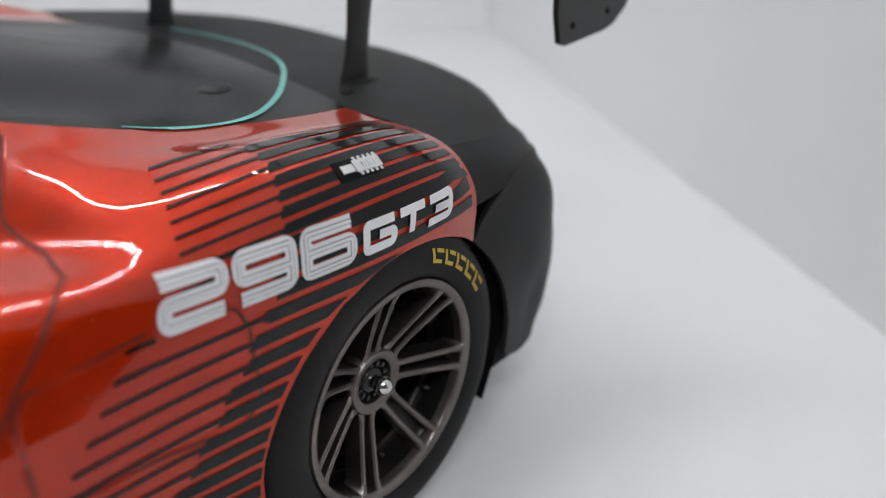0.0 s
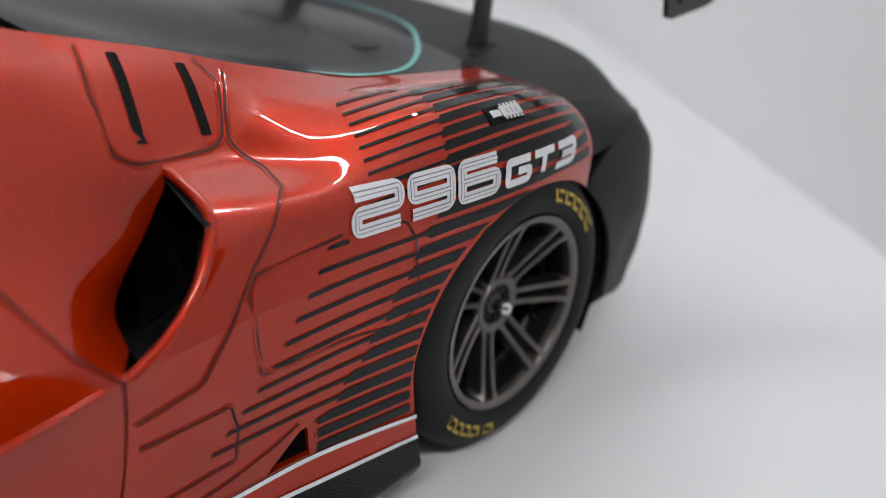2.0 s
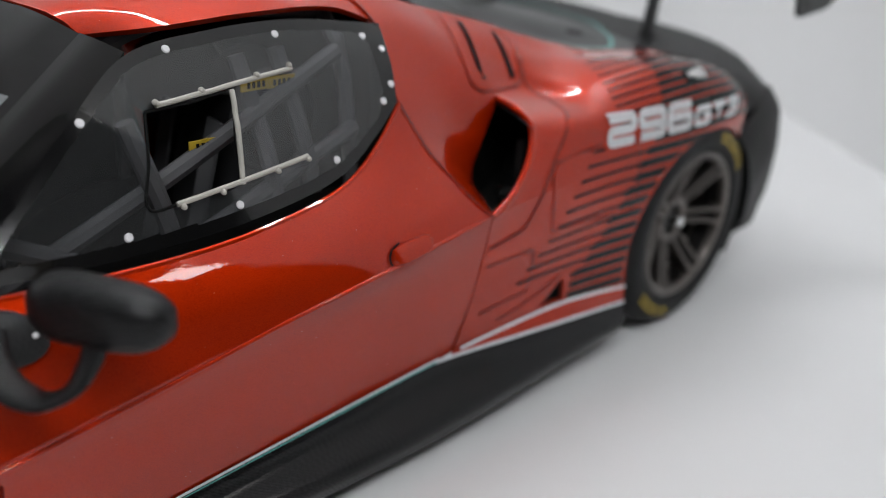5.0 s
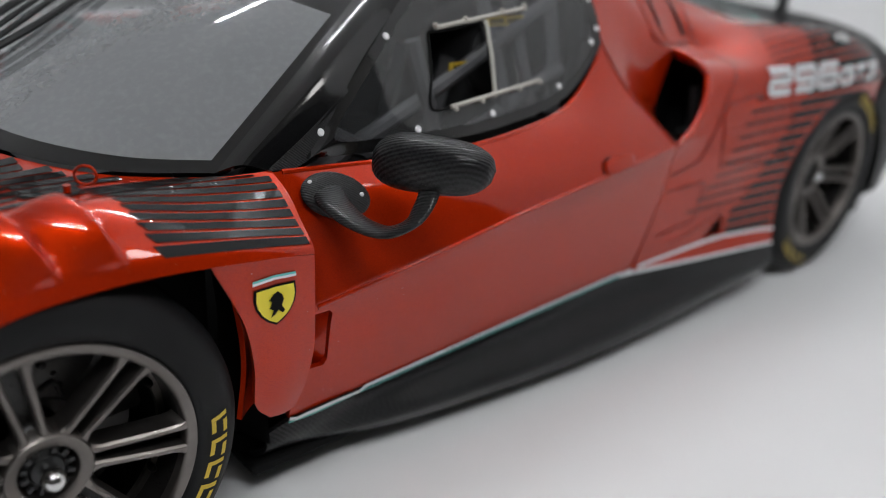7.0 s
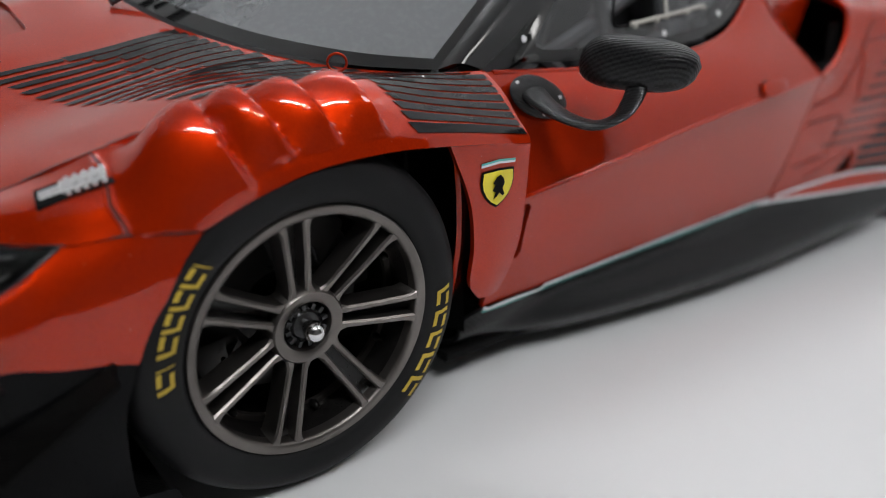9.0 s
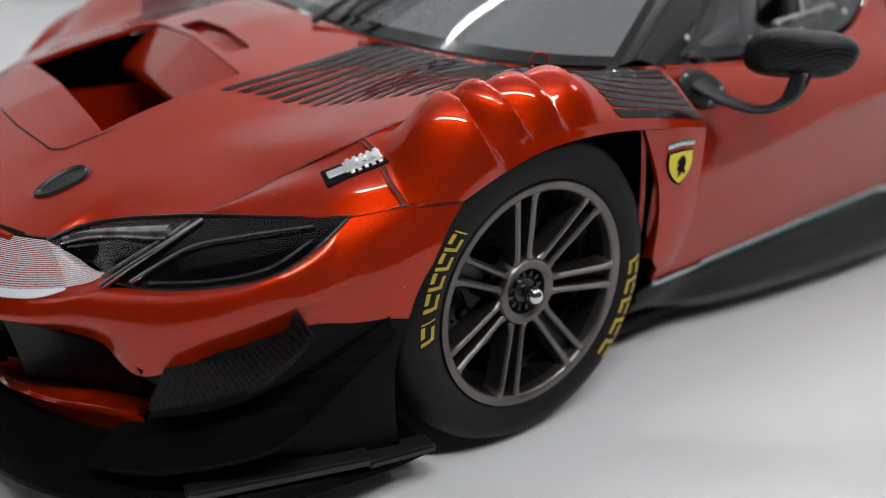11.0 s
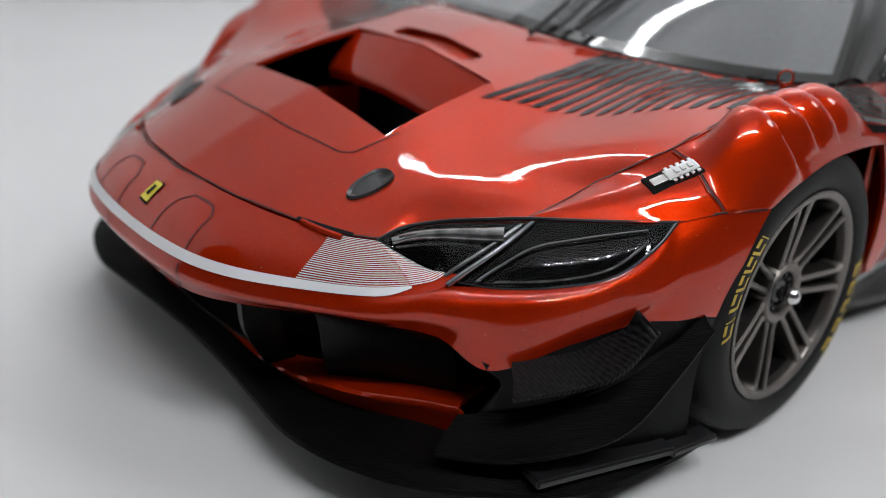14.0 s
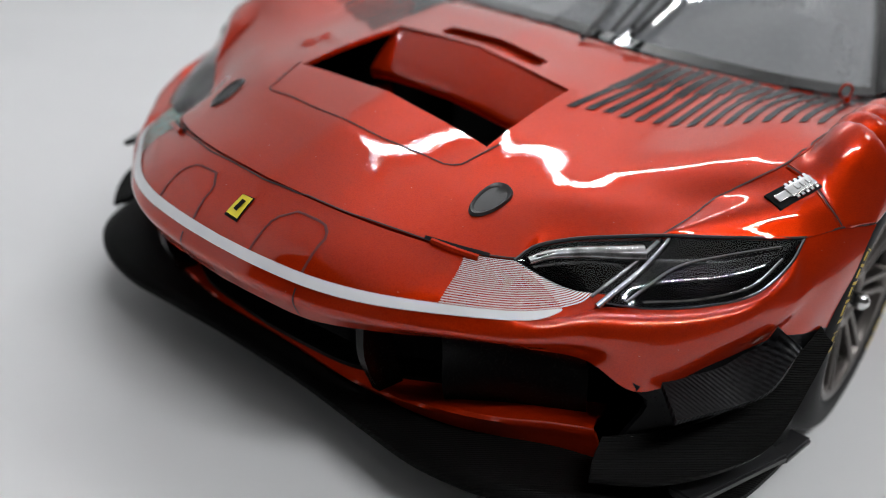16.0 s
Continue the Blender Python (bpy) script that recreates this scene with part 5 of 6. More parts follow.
# ---- rear wing ----
bm = bmesh.new()
prof = [(3.30, 1.075), (3.31, 1.06), (3.36, 1.05), (3.44, 1.052), (3.54, 1.072), (3.63, 1.105), (3.635, 1.112), (3.54, 1.092), (3.44, 1.082), (3.36, 1.084)]
rows = [[(x, y, z + 0.02 * (1 - (y / 0.85) ** 2)) for x, z in prof + prof[:1]] for y in np.linspace(-0.845, 0.845, 17)]
grid_faces(bm, np.array(rows))
wing = under(part("rear_wing", bm, CARBON, label="black woven rear wing on two slim posts"), car)
for s in (-1, 1):
    bm = bmesh.new()
    outline = [(3.30, 1.16), (3.315, 1.02), (3.338, 0.948), (3.36, 0.94), (3.55, 0.952), (3.60, 0.962), (3.665, 1.0), (3.70, 1.06), (3.71, 1.17)]
    lo = [bm.verts.new((x, s * 0.846, z)) for x, z in outline]
    hi = [bm.verts.new((x, s * 0.860, z)) for x, z in outline]
    bm.faces.new(lo)
    bm.faces.new(hi[::-1])
    for i in range(len(outline)):
        bm.faces.new((lo[i], hi[i], hi[(i + 1) % len(outline)], lo[(i + 1) % len(outline)]))
    ob = part("end_plate", bm, BLACK_SATIN, smooth=False, label="satin black wing end plate")
    ob.parent = wing
    for px, pz in ((3.39, 0.985), (3.56, 1.0)):
        bm = bmesh.new()
        dome(bm, (px, s * 0.862, pz), (0.008, 0.004, 0.008), nu=10, nv=6)
        ob = part("plate_screw", bm, DARK)
        ob.parent = wing
    # tapered post with a rounded front, swept to the wing
    guides = [[(3.065, 0.80), (3.085, 0.87), (3.095, 0.95), (3.10, 1.03), (3.13, 1.11), (3.20, 1.17), (3.32, 1.18)], [(3.175, 0.79), (3.172, 0.87), (3.178, 0.95), (3.19, 1.03), (3.215, 1.09), (3.26, 1.125), (3.34, 1.12)]]
    a, b = [spline([(x, 0, z) for x, z in gd], 24) for gd in guides]
    rows = []
    for i in range(25):
        p, q = a[i], b[i]
        row = []
        for j in range(17):
            t = 2 * math.pi * j / 16
            f = 0.5 - 0.5 * math.cos(t)
            row.append((p[0] + (q[0] - p[0]) * f, s * 0.40 + 0.011 * math.sin(t), p[2] + (q[2] - p[2]) * f))
        rows.append(row)
    bm = bmesh.new()
    grid_faces(bm, np.array(rows))
    ob = part("post", bm, BLACK_SATIN)
    ob.parent = wing
    bm = bmesh.new()
    dome(bm, (3.12, s * 0.40, 0.806), (0.095, 0.04, 0.012), nu=20, nv=10)
    ob = part("post_foot", bm, BLACK_MATT)
    ob.parent = wing

# ---- cabin ----
bm = bmesh.new()
box(bm, (0.30, -0.72, 0.10), (1.78, 0.72, 0.14), 0.01)
box(bm, (1.62, -0.56, 0.10), (1.68, 0.56, 1.02), 0.01)
for s in (-1, 1):
    grid_faces(bm, sided(loft([[(0.45, 0.75, 0.10), (1.7, 0.72, 0.10)], [(0.45, 0.76, 0.60), (1.62, 0.76, 0.62)], [(0.50, 0.755, 0.69), (1.55, 0.72, 0.72)]], 10, 3), s))
under(part("cabin_tub", bm, DARK, label="dark bare cabin"), car)
bm = bmesh.new()
grid_faces(bm, np.array([[(0.17 + 0.31 * i / 8, y, 0.690 - 0.20 * (i / 8) ** 3 + 0.03 * math.sin(math.pi * i / 8) + (0.05 if -0.65 < y < -0.15 and 3 < i < 7 else 0)) for i in range(9)] for y in np.linspace(-0.58, 0.58, 25)]))
under(part("dashboard", bm, grained("dash_black", (0.03, 0.03, 0.032), 0.6), label="dark matt dashboard"), car)
bm = bmesh.new()
for s in (-1,):
    dome(bm, (1.10, -0.36, 0.34), (0.30, 0.24, 0.10), (0, -8, 0))
    dome(bm, (1.36, -0.36, 0.62), (0.10, 0.25, 0.34), (0, 14, 0))
    dome(bm, (1.33, -0.57, 0.84), (0.13, 0.04, 0.12), (0, 0, 12))
    dome(bm, (1.33, -0.15, 0.84), (0.13, 0.04, 0.12), (0, 0, -12))
    dome(bm, (1.15, -0.60, 0.46), (0.26, 0.035, 0.13))
    dome(bm, (1.15, -0.12, 0.46), (0.26, 0.035, 0.13))
seat = under(part("bucket_seat", bm, grained("seat_cloth", (0.018, 0.018, 0.02), 0.8), label="black bucket racing seat"), car)
for y, z, a in ((-0.46, 0.66, 8), (-0.26, 0.66, -8)):
    bm = bmesh.new()
    bar(bm, (1.25, y, 0.82), (1.16, y * 0.95, 0.42), 0.055, 0.008, Vector((1, 0, 0.3)))
    ob = part("harness_strap", bm, grained("strap_grey", (0.12, 0.12, 0.125), 0.7))
    ob.parent = seat
bm = bmesh.new()
tube(bm, [(0.78 + 0.02 * math.cos(a), -0.36 + 0.15 * math.cos(a), 0.66 + 0.12 * math.sin(a)) for a in np.linspace(0, 2 * math.pi, 17)], 0.014, 8, 48)
bar(bm, (0.76, -0.50, 0.66), (0.76, -0.22, 0.66), 0.06, 0.03, Vector((1, 0, 0)))
under(part("steering_wheel", bm, DARK), car)
for s in (-1, 1):
    for pts in (
        [(0.46, 0.70, 0.70), (0.70, 0.63, 0.86), (0.95, 0.53, 1.02), (1.2, 0.50, 1.07), (1.50, 0.49, 1.05)],
        [(1.52, 0.62, 0.12), (1.53, 0.60, 0.70), (1.52, 0.52, 1.03), (1.51, 0.30, 1.08), (1.51, 0.0, 1.09)],
        [(0.52, 0.71, 0.62), (1.0, 0.68, 0.80), (1.48, 0.60, 0.98)],
        [(0.50, 0.71, 0.52), (1.0, 0.71, 0.66), (1.52, 0.62, 0.80)],
        [(0.62, 0.71, 0.80), (0.86, 0.71, 0.66), (1.15, 0.71, 0.45)],
        [(0.93, 0.69, 0.93), (0.99, 0.71, 0.72), (1.03, 0.71, 0.50)],
        [(1.22, 0.60, 1.0), (1.25, 0.67, 0.78), (1.27, 0.69, 0.55)],
        [(1.33, 0.58, 1.0), (1.36, 0.65, 0.78), (1.38, 0.68, 0.55)],
        [(0.60, 0.70, 0.66), (0.60, 0.62, 0.45)],
    ):
        bm = bmesh.new()
        tube(bm, [(x, s * w, z) for x, w, z in pts], 0.019, 8, 20)
        under(part("cage_tube", bm, CAGE, label="grey roll cage tube"), car)
for x, w, z in ((1.10, 0.66, 0.85), (1.24, 0.63, 0.945), (1.31, 0.62, 0.94)):
    bm = bmesh.new()
    box(bm, (x - 0.035, -w - 0.012, z - 0.012), (x + 0.035, -w - 0.008, z + 0.012))
    tag = under(part("strap_tag", bm, YELLOW, smooth=False, label="yellow strap tag with dark bars"), car)
    for q in (-0.018, -0.006, 0.006, 0.018):
        bm = bmesh.new()
        box(bm, (x + q - 0.003, -w - 0.0145, z - 0.006), (x + q + 0.003, -w - 0.0125, z + 0.006))
        ob = part("bar", bm, DARK, smooth=False)
        ob.parent = tag


# ---- printed livery, panel gaps and small fittings, laid on the body skin ----
from mathutils.bvhtree import BVHTree

SKIN = BVHTree.FromPolygons(SKIN_VERTS, SKIN_FACES)
BODY = BVHTree.FromPolygons(SKIN_VERTS, SKIN_FACES[:BODY_END])
PANELS = {ob.name: ob for ob in car.children}
SIDE = (Vector((1, 0, 0)), Vector((0, 0, 1)), Vector((0, 1, 0)))
ABOVE = (Vector((1, 0, 0)), Vector((0, 1, 0)), Vector((0, 0, -1)))
SLANT = (Vector((1, 0, 0)), Vector((0, 0.6, 0.8)), Vector((0, 0.8, -0.6)))


def stick(name, outline, view, material, parent, lift=0.0020, step=0.02, label="", smooth=True):
    """Lay a flat outline, drawn in the plane of view, on the skin."""
    a, b, way = view
    bm = bmesh.new()
    bm.faces.new([bm.verts.new((x, y, 0)) for x, y in outline])
    xs, ys = [p[0] for p in outline], [p[1] for p in outline]
    for lo, hi, axis in ((min(xs), max(xs), 0), (min(ys), max(ys), 1)):
        for k in range(1, int((hi - lo) / step) + 1):
            co, no = Vector((0, 0, 0)), Vector((0, 0, 0))
            co[axis], no[axis] = lo + k * step, 1
            bmesh.ops.bisect_plane(bm, geom=bm.verts[:] + bm.edges[:] + bm.faces[:], plane_co=co, plane_no=no, dist=1e-6)
    lost = []
    for v in bm.verts:
        start = a * v.co.x + b * v.co.y - way * 3
        hit, normal, _, far = BODY.ray_cast(start, way)
        if hit is None:
            lost.append(v)
            continue
        if normal.dot(way) > 0:
            normal = -normal
        v.co = hit + (normal - way * 0.6).normalized() * lift
    bmesh.ops.delete(bm, geom=lost, context="VERTS")
    bmesh.ops.delete(bm, geom=[f for f in bm.faces if max(e.calc_length() for e in f.edges) > step * 3.2 + 0.02], context="FACES")
    # keep the largest piece where the outline ran over an edge
    bm.faces.ensure_lookup_table()
    left, best = set(bm.faces), []
    while left:
        heap = [left.pop()]
        for f in heap:
            for e in f.edges:
                for g in e.link_faces:
                    if g in left:
                        left.discard(g)
                        heap.append(g)
        best = max(best, heap, key=len)
    bmesh.ops.delete(bm, geom=list(set(bm.faces) - set(best)), context="FACES")
    if not bm.faces:
        bm.free()
        return None
    ob = part(name, bm, material, label=label, smooth=smooth)
    ob.parent = parent
    return ob


def line_on_skin(name, points, width, material, parent, lift=0.0018, n=None, label="", closed=False):
    """A thin band along a curve on the skin."""
    pts = list(points) + ([points[0]] if closed else [])
    n = n or max(8, int(sum(math.dist(p, q) for p, q in zip(pts, pts[1:])) / 0.018))
    c = spline(pts, n)
    near = [SKIN.find_nearest(Vector(p)) for p in c]
    bm = bmesh.new()
    rows = []
    for i, (p, nrm, _, _) in enumerate(near):
        d = (near[min(i + 1, n)][0] - near[max(i - 1, 0)][0]).normalized()
        if nrm.dot(p - Vector((1.2, 0, 0.4))) < 0:
            nrm = -nrm
        s = d.cross(nrm).normalized()
        rows.append([tuple(p + nrm * lift + s * (width / 2)), tuple(p + nrm * lift * 1.3), tuple(p + nrm * lift - s * (width / 2))])
    grid_faces(bm, np.array(rows))
    ob = part(name, bm, material, label=label)
    ob.parent = parent
    return ob


def hug(points, near=0.2):
    """The corners of points kept tight under a smooth curve."""
    out = []
    for p, q in zip(points, points[1:]):
        p, q = np.array(p), np.array(q)
        out += [tuple(p), tuple(p + (q - p) * near), tuple(p + (q - p) * (1 - near))]
    return out + [tuple(points[-1])]


def spot(point, along=(1, 0, 0)):
    """Place and outward frame on the skin next to point."""
    p, n, _, _ = SKIN.find_nearest(Vector(point))
    if n.dot(p - Vector((1.2, 0, 0.4))) < 0:
        n = -n
    t = Vector(along)
    t = (t - n * t.dot(n)).normalized()
    return p, t, n.cross(t).normalized(), n


def fitted(bm_made, point, name, material, parent, turn=0.0, label="", lift=0.0, smooth=True, along=(1, 0, 0)):
    """Set a small mesh, built flat with z outwards, on the skin."""
    p, t, b, n = spot(point, along)
    m = Matrix((t, b, n)).transposed().to_4x4()
    m.translation = p + n * lift
    bm_made.transform(m @ Matrix.Rotation(radians(turn), 4, "Z"))
    ob = part(name, bm_made, material, label=label, smooth=smooth)
    ob.parent = parent
    return ob


def disc(r, h, n=14):
    bm = bmesh.new()
    bmesh.ops.create_cone(bm, cap_ends=True, segments=n, radius1=r, radius2=r * 0.8, depth=h, matrix=Matrix.Translation((0, 0, h / 2)))
    return bm


quarter, pillar, door = PANELS["rear_quarter"], PANELS["rear_pillar"], PANELS["door"]
fender, wedge, flank = PANELS["front_fender"], PANELS["fender_wedge"], PANELS["emblem_panel"]
nose_ob, bumper_ob, roof_ob, cover = PANELS["nose_panel"], PANELS["front_bumper"], PANELS["roof"], PANELS["engine_cover"]
skirt, band_ob, window_ob, tail_ob, frit_ob = PANELS["side_skirt"], PANELS["skirt_band"], PANELS["side_window"], PANELS["tail_deck"], PANELS["windscreen_border"]


def arch_x(z):
    q = min(1.0, max(-1.0, (z - 0.33) / 0.345))
    return 2.66 - 0.362 * math.sqrt(max(0.0, 1 - q * q)) - 0.006


# stripes on the flank: thin ones that thicken in a stepped slant towards the wheel
for k in range(13):
    z = 0.705 - 0.0352 * k
    x0, x1, x2 = 2.105 - (0.71 - z) * 0.80, 2.345 - (0.68 - z) * 0.80, arch_x(z - 0.006)
    x1 += 0.012 * (k % 2)
    if k == 0:
        x1, x2 = 2.15, 2.15
    if z < 0.36:
        x0 = max(x0, 2.065)
    if x1 > x0:
        stick("stripe", [(x0, z - 0.004), (x1, z - 0.004), (x1, z + 0.004), (x0 + 0.006, z + 0.004)], SIDE, STRIPE, quarter)
    if x2 > x1 + 0.01 and k:
        x2b = arch_x(z + 0.012)
        stick("stripe", [(x1 - 0.012, z - 0.013), (arch_x(z - 0.013), z - 0.013), (x2b, z + 0.010), (x1 + 0.008, z + 0.010)], SIDE, STRIPE, quarter)
# stripes over the shoulder
for k in range(9):
    q = 0.060 + 0.0265 * k
    x0, x1, x2 = 2.205 + 0.012 * k, 2.395 + 0.010 * k, 2.915 - 0.005 * k
    stick("stripe", [(x0, q - 0.003), (x1, q - 0.003), (x1, q + 0.003), (x0 + 0.004, q + 0.003)], SLANT, STRIPE, quarter)
    if k < 8:
        stick("stripe", [(x1 - 0.01, q - 0.009), (x2, q - 0.009), (x2 - 0.004, q + 0.009), (x1 + 0.004, q + 0.009)], SLANT, STRIPE, quarter)
# black ground behind the lettering
for z0, z1, xa, xb in ((0.692, 0.716, 2.36, 2.90), (0.728, 0.752, 2.36, 2.90), (0.764, 0.784, 2.38, 2.90), (0.662, 0.680, 2.33, 2.53)):
    stick("stripe", [(xa, z0), (xb, z0), (xb, z1), (xa + 0.01, z1)], SIDE, STRIPE, quarter)
for z in (0.785,):
    stick("stripe", [(2.21, z - 0.003), (2.37, z - 0.003), (2.37, z + 0.003), (2.21, z + 0.003)], SIDE, STRIPE, quarter)

# race lettering: each sign is a bent band in a slanted square style
SIGNS = {
    "2": [[(0, 1), (1, 1), (1, 0.5), (0, 0.5), (0, 0), (1, 0)]],
    "9": [[(1, 0.48), (0, 0.48), (0, 1), (1, 1), (1, 0), (0, 0)]],
    "6": [[(1, 1), (0, 1), (0, 0), (1, 0), (1, 0.54), (0, 0.54)]],
    "G": [[(1, 1), (0, 1), (0, 0), (1, 0), (1, 0.5), (0.45, 0.5)]],
    "T": [[(0, 1), (1, 1)], [(0.5, 1), (0.5, 0)]],
    "3": [[(0, 1), (1, 1), (1, 0.5), (0.25, 0.5)], [(0.25, 0.5), (1, 0.5), (1, 0), (0, 0)]],
}


def rounded(path, r, n=5):
    """Corners of a path turned into arcs."""
    out = [path[0]]
    for a, p, b in zip(path, path[1:], path[2:]):
        a, p, b = Vector(a), Vector(p), Vector(b)
        u, v = (a - p), (b - p)
        k = min(r, u.length * 0.48, v.length * 0.48)
        c0, c1 = p + u.normalized() * k, p + v.normalized() * k
        for i in range(n + 1):
            f = i / n
            out.append(tuple(c0 * (1 - f) ** 2 + p * 2 * f * (1 - f) + c1 * f**2))
    return out + [path[-1]]


def band_outline(path, half):
    """Left and right edges of a bent band, mitred at its corners."""
    left, right = [], []
    for i, p in enumerate(path):
        p = Vector(p)
        a = (p - Vector(path[i - 1])).normalized() if i else None
        b = (Vector(path[i + 1]) - p).normalized() if i < len(path) - 1 else None
        na = Vector((-a.y, a.x)) if a else Vector((-b.y, b.x))
        nb = Vector((-b.y, b.x)) if b else na
        m = (na + nb).normalized()
        m *= half / max(0.4, m.dot(na))
        left.append(p + m)
        right.append(p - m)
    return left, right


def sign(ch, x, z, wide, high, half, material, lift, name):
    for path in SIGNS[ch]:
        pts = rounded([(px * wide, pz * high) for px, pz in path], half * 1.15)
        left, right = band_outline(pts, half)
        bm = bmesh.new()
        verts = []
        for i in range(len(pts) - 1):
            for f in np.linspace(0, 1, 7)[: 7 if i == len(pts) - 2 else 6]:
                verts.append([left[i].lerp(left[i + 1], f), right[i].lerp(right[i + 1], f)])
        rows = []
        for lr in verts:
            row = []
            for p in (lr[0], lr[0].lerp(lr[1], 0.5), lr[1]):
                hit = SKIN.ray_cast(Vector((x + p.x + p.y * 0.16, -3, z + p.y)), Vector((0, 1, 0)))
                row.append(tuple(hit[0] + Vector((0, -lift, 0))) if hit[0] is not None else None)
            rows.append(row)
        if all(c is not None for r in rows for c in r):
            grid_faces(bm, np.array(rows))
            ob = part(name, bm, material)
            ob.parent = quarter
        else:
            bm.free()


for ch, x in (("2", 2.168), ("9", 2.296), ("6", 2.424)):
    sign(ch, x, 0.716, 0.098, 0.062, 0.0115, WHITE, 0.0045, "white_digit")
    sign(ch, x, 0.716, 0.098, 0.062, 0.0045, OUTLINE, 0.0052, "digit_inline")
    sign(ch, x, 0.716, 0.098, 0.062, 0.0028, WHITE, 0.0058, "digit_inline")
for ch, x in (("G", 2.556), ("T", 2.642), ("3", 2.728)):
    sign(ch, x, 0.714, 0.070, 0.044, 0.0082, WHITE, 0.0045, "white_letter")

# stripes over the hood's rear corners and the fenders
def screen_x(y):
    ys, xs = [p[1] for p in SCREEN_LOW[::-1]], [p[0] for p in SCREEN_LOW[::-1]]
    return float(np.interp(abs(y), ys, xs)) - 0.025


STARTS = ((-0.37, 0.312), (-0.345, 0.346), (-0.32, 0.379), (-0.308, 0.412), (-0.292, 0.446), (-0.27, 0.480), (-0.26, 0.514), (-0.243, 0.548), (-0.228, 0.582), (-0.208, 0.616), (-0.19, 0.650), (-0.17, 0.684), (-0.15, 0.718), (-0.13, 0.750), (-0.11, 0.782))
for s in (-1, 1):
    for k, (x0, w) in enumerate(STARTS):
        lean = 0.10 * (1 - k / 12)
        x1 = screen_x(w + 0.02)
        w1, wm = w + lean * (x1 - x0), w + lean * 0.05
        step_x = x0 + 0.17 + 0.02 * (k % 4)
        ws = w + lean * (step_x - x0)
        if k > 12:
            x1 = 0.16
        stick("stripe", [(x0, s * (w - 0.004)), (x0 + 0.03, s * (wm - 0.0075)), (step_x, s * (ws - 0.0075)), (step_x, s * (ws + 0.0075)), (x0 + 0.016, s * (wm + 0.0075))], ABOVE, STRIPE, hood, step=0.025)
        if x1 > step_x + 0.02:
            stick("stripe", [(step_x - 0.002, s * (ws - 0.0125)), (x1, s * (w1 - 0.0125)), (x1, s * (w1 + 0.0125)), (step_x + 0.008, s * (ws + 0.0125))], ABOVE, STRIPE, hood, step=0.025)
for k in range(11):
    w = 0.766 + 0.0182 * k
    stick("stripe", [(0.165 + 0.005 * k, -w - 0.0070), (0.489, -w - 0.0070), (0.489, -w + 0.0070), (0.15 + 0.005 * k, -w + 0.0070)], ABOVE, STRIPE, fender, step=0.02)

# white nose line with hatched corners, red-white on one side, green on the other
def nose_at(u, v, s, lift):
    """A place just above the nose panel: u across from the centre, v up from the white line, both 0 to 1."""
    i, j = min(u, 0.9999) * (nose.shape[0] - 1), min(v, 0.9999) * (nose.shape[1] - 1)
    i0, j0 = int(i), int(j)
    fi, fj = i - i0, j - j0
    p = (nose[i0, j0] * (1 - fi) + nose[i0 + 1, j0] * fi) * (1 - fj) + (nose[i0, j0 + 1] * (1 - fi) + nose[i0 + 1, j0 + 1] * fi) * fj
    du, dv = nose[i0 + 1, j0] - nose[i0, j0], nose[i0, j0 + 1] - nose[i0, j0]
    n = np.cross(du, dv)
    n /= np.linalg.norm(n) + 1e-9
    n *= -1 if n[0] > 0 else 1
    p = p + n * lift
    return tuple(sided(p, s))


for s in (-1, 1):
    bm = bmesh.new()
    rows = []
    for k in range(81):
        u = k / 80
        taper = 0.10 * max(0.0, (u - 0.90) / 0.10) ** 2
        lo, hi = nose_at(u, taper, s, 0.003), nose_at(u, 0.125, s, 0.003)
        rows.append([(lo[0] - 0.001, lo[1], lo[2] - 0.001), nose_at(u, 0.06 + taper / 2, s, 0.0034), hi])
    grid_faces(bm, np.array(rows))
    ob = part("nose_line", bm, WHITE, label="white line round the nose")
    ob.parent = nose_ob
    for k in range(25):
        v = 0.145 + 0.835 * k / 24
        rows = []
        for q in range(15):
            u = 0.665 + 0.165 * v + (0.998 - 0.665 - 0.165 * v) * q / 14
            rows.append([nose_at(u, v - 0.007, s, 0.0022), nose_at(u, v + 0.007, s, 0.0022)])
        bm = bmesh.new()
        grid_faces(bm, np.array(rows))
        ob = part("hatch_line", bm, WHITE if s < 0 else TEAL)
        ob.parent = nose_ob
        # the same line runs on over the lamp's corner
        rows = []
        for q in range(CORNER.shape[1]):
            pair = []
            for e in (v - 0.009, v + 0.009):
                j = max(0.0, min(0.999, e)) * (CORNER.shape[0] - 1)
                p = CORNER[int(j), q] * (1 - j % 1) + CORNER[int(j) + 1, q] * (j % 1)
                pair.append(tuple(sided(p + np.array((-0.0012, 0.0008, 0.0022)), s)))
            rows.append(pair)
        bm = bmesh.new()
        grid_faces(bm, np.array(rows))
        ob = part("hatch_line", bm, WHITE if s < 0 else TEAL)
        ob.parent = nose_ob

